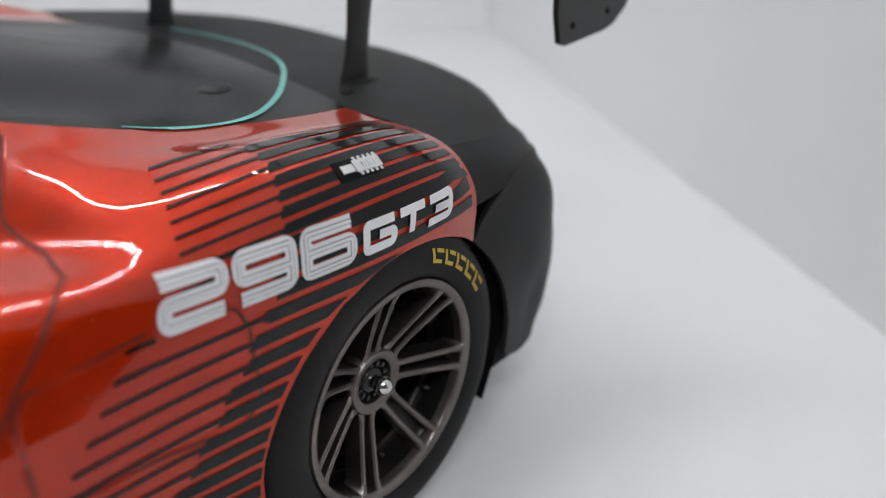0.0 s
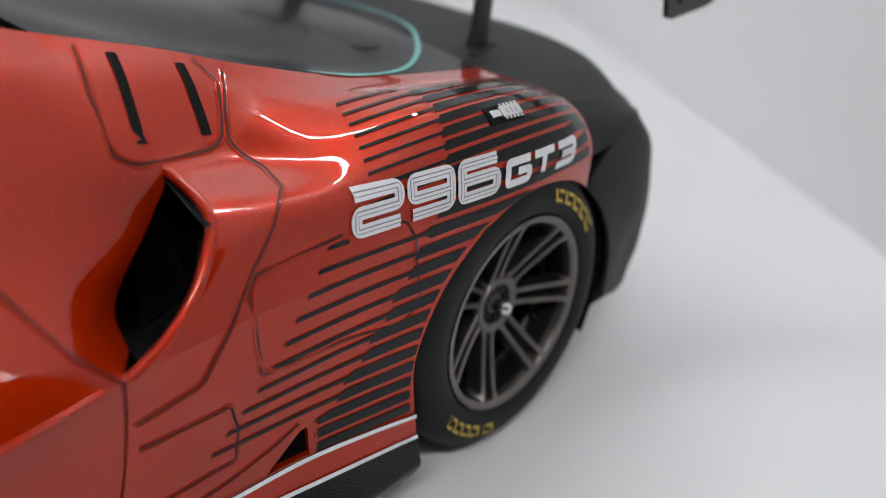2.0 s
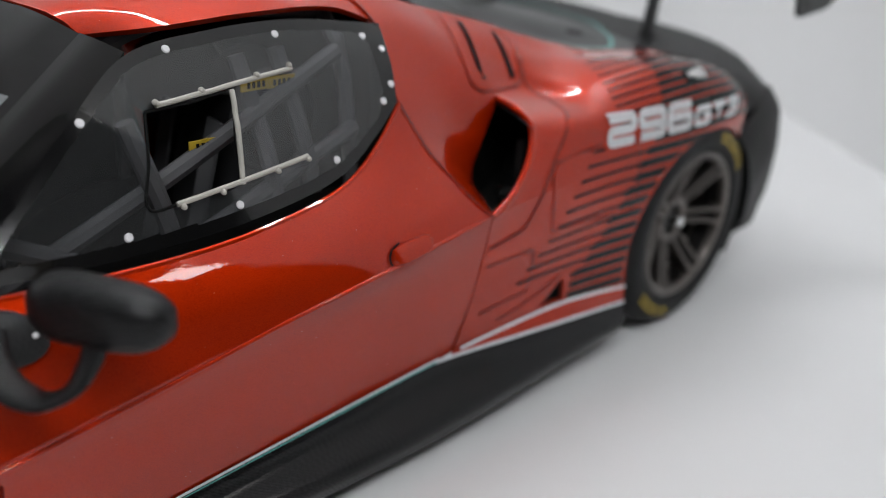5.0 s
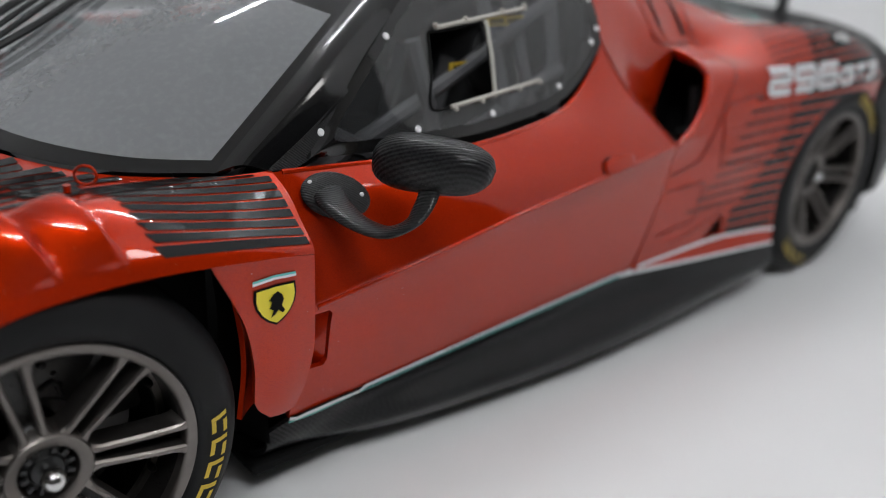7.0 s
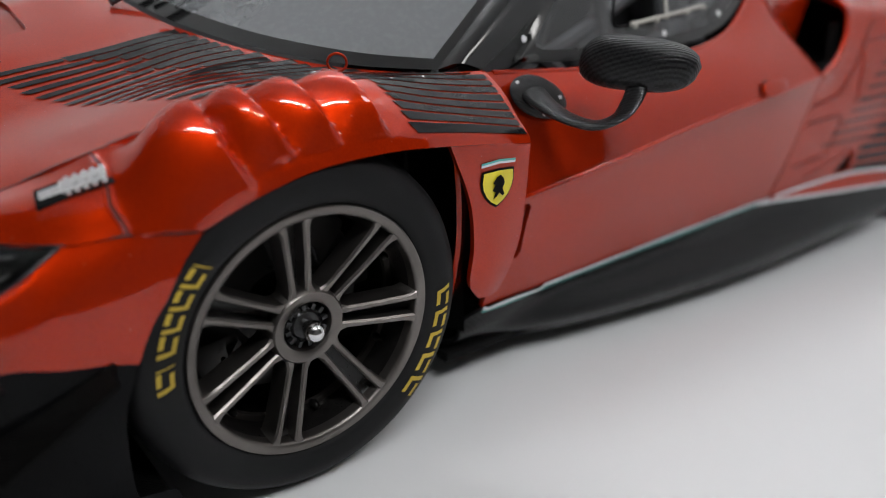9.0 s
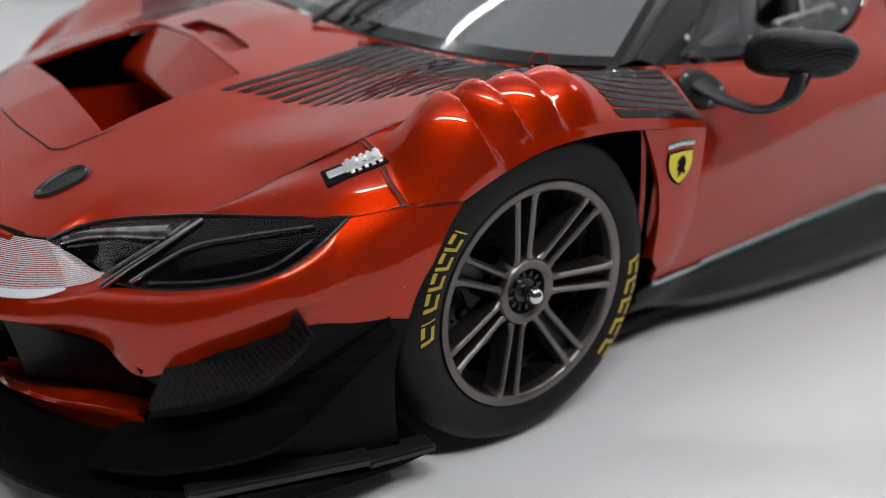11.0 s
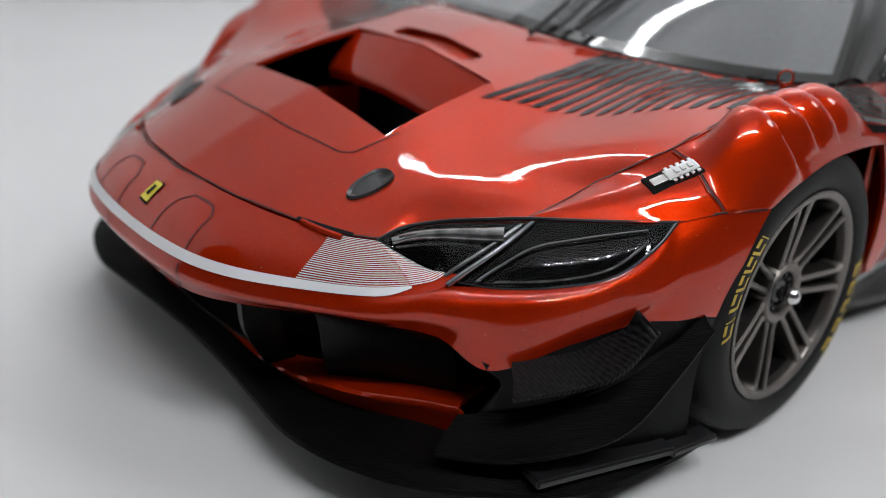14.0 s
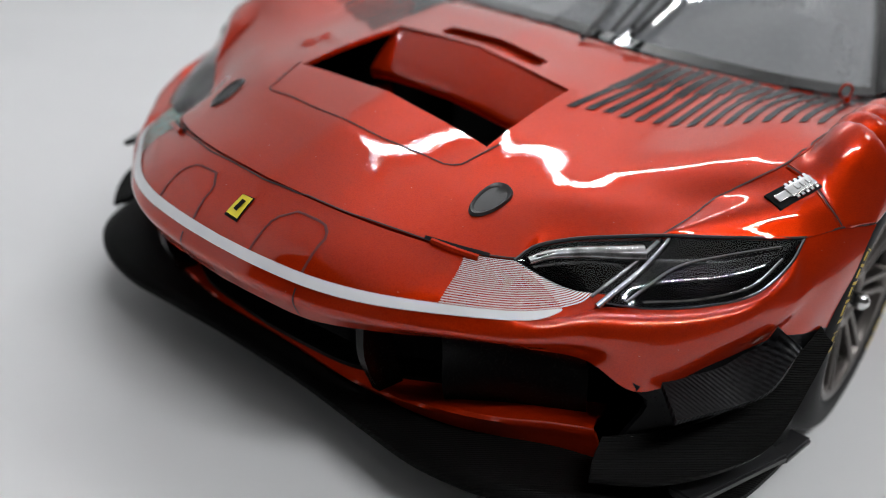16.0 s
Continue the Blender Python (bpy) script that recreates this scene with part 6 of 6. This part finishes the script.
# thin white lines along the sill and round the red band
sill = [(x, -w - 0.001, z - 0.004) for x, w, z in DOOR[0]]
line_on_skin("sill_line", sill, 0.009, WHITE, door, 0.004, label="thin white line above the skirt")
line_on_skin("sill_line", [(x, y, z - 0.008) for x, y, z in sill], 0.005, TEAL, door, 0.003)
line_on_skin("sill_line", [(x, -w, z + 0.001) for x, w, z in band[1:]], 0.009, WHITE, band_ob, 0.004)
line_on_skin("sill_line", [(1.60, -0.8645, 0.2325), (1.68, -0.873, 0.230), (1.85, -0.897, 0.222), (2.05, -0.925, 0.214), (2.2, -0.944, 0.208), (2.312, -0.958, 0.202)], 0.009, WHITE, band_ob, 0.004)

# panel gaps
RECESS = grained("recess_shadow", (0.12, 0.010, 0.006), 0.5)
GAP = 0.0038
for name, parent, pts in (
    ("panel_gap", pillar, [(1.565, -0.727, 0.875), (1.60, -0.80, 0.77), (1.655, -0.89, 0.675), (1.70, -0.922, 0.628)]),
    ("panel_gap", quarter, [(2.15, -0.56, 0.93), (2.10, -0.63, 0.875), (2.078, -0.675, 0.84), (2.095, -0.75, 0.81), (2.08, -0.82, 0.795), (2.03, -0.865, 0.775), (1.985, -0.885, 0.735), (1.95, -0.897, 0.705), (1.90, -0.915, 0.647), (1.832, -0.917, 0.557), (1.721, -0.903, 0.528)]),
    ("panel_gap", quarter, [(2.14, -0.908, 0.718), (1.955, -0.90, 0.70), (1.936, -0.907, 0.675), (1.942, -0.926, 0.525), (2.13, -0.93, 0.515), (2.275, -0.944, 0.495), (2.312, -0.945, 0.54), (2.305, -0.934, 0.665), (2.285, -0.928, 0.705), (2.25, -0.925, 0.716)]),
    ("panel_gap", quarter, [(1.725, -0.898, 0.476), (1.883, -0.917, 0.486), (1.901, -0.908, 0.423), (1.897, -0.899, 0.353), (1.728, -0.883, 0.333)]),
    ("panel_gap", quarter, [(2.03, -0.91, 0.365), (1.97, -0.905, 0.335), (1.88, -0.895, 0.305), (1.80, -0.888, 0.29)]),
    ("panel_gap", pillar, [(1.886, -0.525, 1.011), (1.861, -0.617, 0.945), (1.853, -0.682, 0.868), (1.885, -0.694, 0.848), (2.035, -0.68, 0.837), (2.067, -0.671, 0.846), (2.122, -0.585, 0.921), (2.10, -0.54, 0.958)]),
    ("panel_gap", roof_ob, [(1.60, -0.60, 1.025), (1.59, -0.565, 1.06), (1.58, -0.50, 1.09)]),
    ("panel_gap", door, [(0.505, -0.88, 0.60), (0.50, -0.84, 0.66), (0.497, -0.80, 0.73)]),
    ("panel_gap", hood, [(-0.582, -0.680, 0.559), (-0.505, -0.699, 0.584), (-0.43, -0.711, 0.611), (-0.305, -0.791, 0.681), (-0.10, -0.816, 0.736), (0.05, -0.817, 0.747)]),
    ("panel_gap", wedge, [(-0.302, -0.927, 0.590), (-0.312, -0.89, 0.625), (-0.30, -0.84, 0.665), (-0.305, -0.795, 0.68)]),
    ("panel_gap", bumper_ob, [(-0.393, -0.884, 0.576), (-0.302, -0.928, 0.590), (-0.21, -0.965, 0.589)]),
    ("panel_gap", hood, [(-0.806, -0.507, 0.507), (-0.848, -0.456, 0.509), (-0.893, -0.365, 0.518), (-0.945, -0.2, 0.53), (-0.967, 0, 0.536), (-0.945, 0.2, 0.53), (-0.893, 0.365, 0.52), (-0.80, 0.547, 0.50)]),
    ("panel_gap", hood, [(-0.60, -0.30, 0.64), (-0.70, -0.282, 0.605), (-0.722, -0.262, 0.60), (-0.745, -0.1, 0.61), (-0.748, 0, 0.612), (-0.745, 0.1, 0.61), (-0.722, 0.262, 0.605), (-0.60, 0.30, 0.645)]),
    ("panel_gap", tail_ob, [(2.935, -0.84, 0.79), (2.94, -0.745, 0.805), (2.94, -0.63, 0.808)]),
    ("panel_gap", tail_ob, [(2.93, -0.932, 0.63), (3.06, -0.92, 0.69), (3.20, -0.87, 0.725), (3.30, -0.80, 0.73)]),
    ("panel_gap", tail_ob, [(3.17, -0.57, 0.79), (3.23, -0.68, 0.78), (3.26, -0.78, 0.745)]),
    ("panel_gap", bumper_ob, [(-1.09, -0.225, 0.425), (-1.092, -0.225, 0.40), (-1.07, -0.222, 0.36)]),
    ("panel_gap", bumper_ob, [(-1.09, 0.10, 0.425), (-1.10, 0.10, 0.40), (-1.075, 0.10, 0.36)]),
):
    line_on_skin(name, hug(pts), GAP, GAP_RED, parent, 0.0014)
    if parent in (quarter, pillar, door, wedge):
        # rounded lips of the pressed joint
        c = spline(hug(pts), max(12, len(pts) * 6))
        near = [SKIN.find_nearest(Vector(p)) for p in c]
        for way in (-1, 1):
            lip = []
            for i, (p, nrm, _, _) in enumerate(near):
                d = near[min(i + 1, len(c) - 1)][0] - near[max(i - 1, 0)][0]
                nrm = nrm if nrm.y < 0 else -nrm
                lip.append(tuple(p + d.normalized().cross(nrm).normalized() * (0.0046 * way) - nrm * 0.0012))
            bm = bmesh.new()
            tube(bm, lip, 0.0030, 6, len(c) * 2)
            ob = part("joint_lip", bm, RED)
            ob.parent = parent
for s in (-1, 1):
    line_on_skin("recess_edge", hug([(-1.083, s * 0.087, 0.443), (-1.02, s * 0.095, 0.50), (-0.99, s * 0.125, 0.515), (-0.985, s * 0.19, 0.512), (-1.0, s * 0.215, 0.50), (-1.078, s * 0.222, 0.436)], 0.3), 0.0060, RECESS, nose_ob, 0.0012)

# raised edges beside some gaps catch the light
for parent, pts in (
    (pillar, [(1.892, -0.525, 1.009), (1.868, -0.617, 0.945), (1.861, -0.68, 0.87), (1.89, -0.689, 0.853), (2.03, -0.675, 0.843), (2.06, -0.666, 0.851), (2.114, -0.585, 0.921)]),
    (quarter, [(2.13, -0.903, 0.709), (1.962, -0.90, 0.693), (1.944, -0.908, 0.672), (1.95, -0.926, 0.533), (2.13, -0.93, 0.523)]),
):
    c = spline(pts, 50)
    bm = bmesh.new()
    tube(bm, [tuple(SKIN.find_nearest(Vector(p))[0]) for p in c[::3]], 0.0035, 6, 48)
    ob = part("raised_edge", bm, RED)
    ob.parent = parent

# cooling slots in the rear pillar
for a, b in (((1.944, -0.538, 0.992), (1.910, -0.675, 0.874)), ((2.065, -0.553, 0.958), (2.043, -0.660, 0.856))):
    line_on_skin("pillar_slot", [a, tuple((Vector(a) + Vector(b)) / 2), b], 0.019, DARK, pillar, 0.002, label="black cooling slot")

# door handle: a raised flap with a rounded tail, open at its front end
HANDLE = [(-0.062, -0.004), (-0.055, -0.019), (-0.03, -0.024), (0.035, -0.021), (0.058, -0.013), (0.064, 0.002), (0.058, 0.014), (0.035, 0.020), (-0.03, 0.021), (-0.055, 0.016)]
bm = bmesh.new()
rim = [[bm.verts.new((x * f, y * f, h)) for x, y in HANDLE] for f, h in ((1.06, -0.004), (1.0, 0.004), (0.92, 0.009), (0.70, 0.011))]
for a, b in zip(rim, rim[1:]):
    for k in range(len(HANDLE)):
        bm.faces.new((a[k], a[(k + 1) % len(HANDLE)], b[(k + 1) % len(HANDLE)], b[k]))
bm.faces.new(rim[-1])
handle = fitted(bm, (1.43, -0.93, 0.624), "door_handle", RED, door, turn=4, label="red flush door handle")
line_on_skin("handle_gap", [(1.365, -0.937, 0.606), (1.362, -0.936, 0.618), (1.372, -0.93, 0.636), (1.40, -0.922, 0.646)], 0.005, DARK, door, 0.0045)
bm = bmesh.new()
tube(bm, [tuple(SKIN.find_nearest(Vector(p))[0] + Vector((0, 0.0012, 0.0))) for p in [(x, -w, z) for x, w, z in spline(DOOR[3], 40)[1:-1]]], 0.0052, 10, 80)
ob = part("crease_edge", bm, RED)
ob.parent = door
bm = bmesh.new()
tube(bm, [(x, -w + 0.002, z - 0.003) for x, w, z in spline(DOOR_UP[3], 40)[1:]], 0.0065, 8, 80)
ob = part("window_ledge", bm, RED, label="rounded red ledge below the side window")
ob.parent = door

# shield on the flank: yellow with a dark rim, a plain dark figure and a striped bar above
SH = [(0.364, 0.584), (0.405, 0.587), (0.447, 0.584), (0.449, 0.562), (0.445, 0.545), (0.436, 0.529), (0.422, 0.516), (0.405, 0.506), (0.388, 0.516), (0.375, 0.529), (0.366, 0.545), (0.362, 0.562)]
stick("shield", SH, SIDE, DARK, flank, 0.002, label="yellow shield badge with a dark rim")
cx, cz = 0.406, 0.555
stick("shield_face", [(cx + (x - cx) * 0.89, cz + (z - cz) * 0.89) for x, z in SH], SIDE, SHIELD, flank, 0.004)
stick("shield_figure", [(0.393, 0.526), (0.401, 0.530), (0.408, 0.538), (0.416, 0.530), (0.421, 0.534), (0.415, 0.546), (0.420, 0.557), (0.417, 0.566), (0.408, 0.575), (0.399, 0.571), (0.390, 0.560), (0.396, 0.556), (0.390, 0.544), (0.398, 0.540)], SIDE, DARK, flank, 0.006)
for material, a, b in ((TEAL, 0.0075, 0.012), (WHITE, 0.003, 0.0075), (RED, 0.0, 0.003)):
    stick("shield_bar", [(0.362, 0.590 + a), (0.405, 0.594 + a), (0.449, 0.590 + a), (0.449, 0.590 + b), (0.405, 0.594 + b), (0.362, 0.590 + b)], SIDE, material, flank, 0.003)

# nose badge
stick("nose_badge", [(-1.058, -0.022), (-1.056, 0.020), (-1.012, 0.018), (-1.010, -0.018)], ABOVE, DARK, nose_ob, 0.002)
stick("nose_badge_face", [(-1.054, -0.019), (-1.052, 0.017), (-1.014, 0.015), (-1.013, -0.015)], ABOVE, SHIELD, nose_ob, 0.004, label="small yellow nose badge")
stick("nose_badge_figure", [(-1.045, -0.006), (-1.043, 0.006), (-1.022, 0.004), (-1.023, -0.008)], ABOVE, DARK, nose_ob, 0.006)

# hood pins, slots and the small rear vent
for s in (-1, 1):
    bm = bmesh.new()
    ring, inner_ring = [], []
    for k in range(24):
        a = 2 * math.pi * k / 24
        e = (abs(math.cos(a)) ** 0.8 * math.copysign(1, math.cos(a)) * 0.058, math.sin(a) * (0.028 + 0.006 * math.cos(a)))
        ring.append([bm.verts.new((e[0] * f, e[1] * f, h)) for f, h in ((1, 0.0), (0.93, 0.006), (0.80, 0.004), (0.74, 0.0015), (0.4, 0.002))])
    for k in range(24):
        for q in range(4):
            bm.faces.new((ring[k][q], ring[(k + 1) % 24][q], ring[(k + 1) % 24][q + 1], ring[k][q + 1]))
    bm.faces.new([r[4] for r in ring])
    fitted(bm, (-0.742, s * 0.39, 0.575), "hood_pin", BLACK_SATIN, hood, turn=-2 * s, label="black oval hood pin plate", lift=0.001)
    line_on_skin("hood_slot", [(-0.892, s * 0.358, 0.52), (-0.865, s * 0.42, 0.515), (-0.838, s * 0.470, 0.51)], 0.010, DARK, hood, 0.0022, label="dark slot at the hood edge")
    bm = bmesh.new()
    tube(bm, [tuple(SKIN.find_nearest(Vector(p))[0] + Vector((-0.004, 0, 0.002))) for p in ((-0.892, s * 0.376, 0.518), (-0.872, s * 0.42, 0.513), (-0.856, s * 0.462, 0.508))], 0.007, 8, 12)
    ob = part("slot_flap", bm, RED)
    ob.parent = hood


# silver engine plates: a foil relief on a dark ground
def engine_plate(point, along, size, parent):
    bm = bmesh.new()
    box(bm, (-0.060 * size, -0.022 * size, -0.004), (0.060 * size, 0.022 * size, 0.002), 0.002)
    base = fitted(bm, point, "engine_plate", DARK, parent, 0, along=along, label="silver foil relief on a small dark plate")
    bm = bmesh.new()
    box(bm, (-0.052 * size, -0.010 * size, 0.002), (-0.015 * size, 0.008 * size, 0.008), 0.002)
    box(bm, (-0.02 * size, -0.014 * size, 0.002), (0.052 * size, 0.013 * size, 0.011), 0.003)
    for i in range(5):
        box(bm, ((-0.012 + 0.0135 * i) * size, 0.011 * size, 0.002), ((-0.004 + 0.0135 * i) * size, 0.020 * size, 0.009), 0.0015)
        box(bm, ((-0.012 + 0.0135 * i) * size, -0.020 * size, 0.002), ((-0.004 + 0.0135 * i) * size, -0.012 * size, 0.008), 0.0015)
    for i in range(3):
        box(bm, ((0.0 + 0.016 * i) * size, -0.006 * size, 0.009), ((0.009 + 0.016 * i) * size, 0.006 * size, 0.013), 0.0015)
    fitted(bm, point, "engine_relief", SILVER, parent, 0, smooth=False, along=along)


engine_plate((-0.345, -0.830, 0.645), (0.09, -0.03, 0.03), 1.0, wedge)
engine_plate((2.602, -0.893, 0.842), (1, 0, -0.05), 0.95, quarter)
engine_plate((-0.345, 0.830, 0.665), (0.09, 0.03, 0.03), 1.0, wedge)

# window rivets, hatch frame and rails
for p in ((1.051, 0.632, 1.036), (1.303, 0.62, 1.037), (1.539, 0.621, 1.01), (1.578, 0.645, 0.982), (1.561, 0.70, 0.915), (1.524, 0.718, 0.885), (1.348, 0.773, 0.798), (1.092, 0.80, 0.768), (0.867, 0.80, 0.762), (0.846, 0.702, 0.946), (0.63, 0.78, 0.785)):
    fitted(disc(0.0085, 0.003), (p[0], -p[1], p[2]), "rivet", WHITE, window_ob, lift=0.001)


def on_window(x, z):
    g = win_grid.reshape(-1, 3)
    p = g[np.argmin((g[:, 0] - x) ** 2 + (g[:, 2] - z) ** 2)]
    return Vector((x, -p[1], z))


def rail(a, b, r, name, material, lift=0.008):
    bm = bmesh.new()
    n = 8
    pts = [on_window(a[0] + (b[0] - a[0]) * k / n, a[1] + (b[1] - a[1]) * k / n) + Vector((0, -lift, lift * 0.4)) for k in range(n + 1)]
    tube(bm, [tuple(p) for p in pts], r, 8, 24)
    ob = part(name, bm, material, label="")
    ob.parent = window_ob
    return ob


for a, b in (((0.987, 0.952), (1.304, 0.975)), ((0.966, 0.795), (1.273, 0.819)), ((1.15, 0.955), (1.107, 0.80))):
    rail(a, b, 0.0055, "hatch_rail", BEIGE)
for a in ((0.987, 0.957), (1.085, 0.964), (1.215, 0.974), (1.30, 0.981), (0.975, 0.79), (1.06, 0.797), (1.19, 0.808), (1.27, 0.815)):
    bm = bmesh.new()
    dome(bm, on_window(*a) + Vector((0, -0.012, 0.004)), (0.006, 0.008, 0.006), nu=10, nv=6)
    ob = part("rail_stud", bm, BEIGE)
    ob.parent = window_ob
bm = bmesh.new()
quad = [(0.965, 0.945), (1.145, 0.950), (1.102, 0.805), (0.915, 0.797)]
rows = [[tuple(on_window(*(np.array(quad[0]) * (1 - u) * (1 - v) + np.array(quad[1]) * u * (1 - v) + np.array(quad[2]) * u * v + np.array(quad[3]) * (1 - u) * v)) + Vector((0, -0.003, 0.001))) for v in np.linspace(0, 1, 7)] for u in np.linspace(0, 1, 7)]
edge_pts = [rows[0][0], rows[3][0], rows[6][0], rows[6][3], rows[6][6], rows[3][6], rows[0][6], rows[0][3], rows[0][0]]
tube(bm, edge_pts, 0.003, 6, 64)
ob = part("hatch_edge", bm, DARK, label="edge of the window hatch opening")
ob.parent = window_ob

# tow loop and stud before the windscreen
bm = bmesh.new()
tube(bm, [(0.172 + 0.015 * math.cos(a), -0.752 - 0.010 * math.cos(a), 0.770 + 0.017 * math.sin(a)) for a in np.linspace(0, 2 * math.pi, 17)], 0.0026, 8, 48)
under(part("tow_loop", bm, RED, label="small red wire pull loop"), car)
bm = bmesh.new()
bmesh.ops.create_cone(bm, cap_ends=True, segments=14, radius1=0.007, radius2=0.006, depth=0.016, matrix=Matrix.Translation((0.135, -0.768, 0.757)))
under(part("pull_stud", bm, RED, label="small red pull stud"), car)

# wiper on the windscreen
wiper = None
for k, (pts, r) in enumerate((
    ([(-0.03, -0.13, 0.795), (0.10, -0.115, 0.855), (0.26, -0.065, 0.935), (0.50, -0.02, 1.045)], 0.009),
    ([(0.03, -0.235, 0.815), (0.28, -0.245, 0.935), (0.50, -0.16, 1.035), (0.66, -0.10, 1.10)], 0.008),
    ([(0.07, -0.215, 0.83), (0.27, -0.20, 0.94), (0.45, -0.13, 1.03)], 0.006),
    ([(0.04, -0.175, 0.815), (0.24, -0.16, 0.93), (0.42, -0.10, 1.02)], 0.006),
)):
    bm = bmesh.new()
    tube(bm, pts, r, 8, 24)
    ob = part("wiper" if k == 0 else "wiper_blade", bm, BLACK_SATIN, label="black windscreen wiper" if k == 0 else "")
    if k == 0:
        wiper = under(ob, car)
    else:
        ob.parent = wiper

# banner marks: plain pale blocks
for q in range(5):
    y = -0.10 - 0.075 * q
    line_on_skin("banner_mark", [(0.615 + 0.012 * q, y, 1.05), (0.66 + 0.012 * q, y - 0.012, 1.068), (0.705 + 0.012 * q, y - 0.024, 1.085)], 0.032, WHITE, frit_ob, 0.003)

# green ring round the engine cover's rear, its slots and small fittings
ring = [(2.36, -0.555, 0.89), (2.45, -0.578, 0.876), (2.56, -0.578, 0.862), (2.67, -0.545, 0.852), (2.82, -0.445, 0.84), (2.95, -0.325, 0.833), (3.06, -0.20, 0.828), (3.13, -0.06, 0.823), (3.15, 0.10, 0.82), (3.10, 0.32, 0.82)]
line_on_skin("cover_ring", ring, 0.014, TEAL, cover, 0.003, label="green printed ring round the engine cover")
for x, y in ((2.30, -0.530), (2.385, -0.492), (2.47, -0.464), (2.55, -0.448)):
    stick("cover_slot", [(x - 0.036, y - 0.022), (x + 0.034, y - 0.020), (x + 0.040, y + 0.018), (x + 0.010, y + 0.012)], ABOVE, DARK, cover, 0.004, label="dark triangular slot")
    stick("slot_lip", [(x + 0.034, y - 0.022), (x + 0.042, y - 0.022), (x + 0.048, y + 0.018), (x + 0.040, y + 0.018)], ABOVE, BLACK_GLOSS, cover, 0.007)
bm = bmesh.new()
dome(bm, (0, 0, 0), (0.06, 0.03, 0.006), nu=20, nv=8)
fitted(bm, (2.72, -0.36, 0.86), "cover_cap", BLACK_MATT, cover, turn=20)
bm = bmesh.new()
dome(bm, (0, 0, 0), (0.022, 0.012, 0.010), nu=14, nv=8)
fitted(bm, (3.02, -0.47, 0.815), "deck_catch", BLACK_MATT, tail_ob)
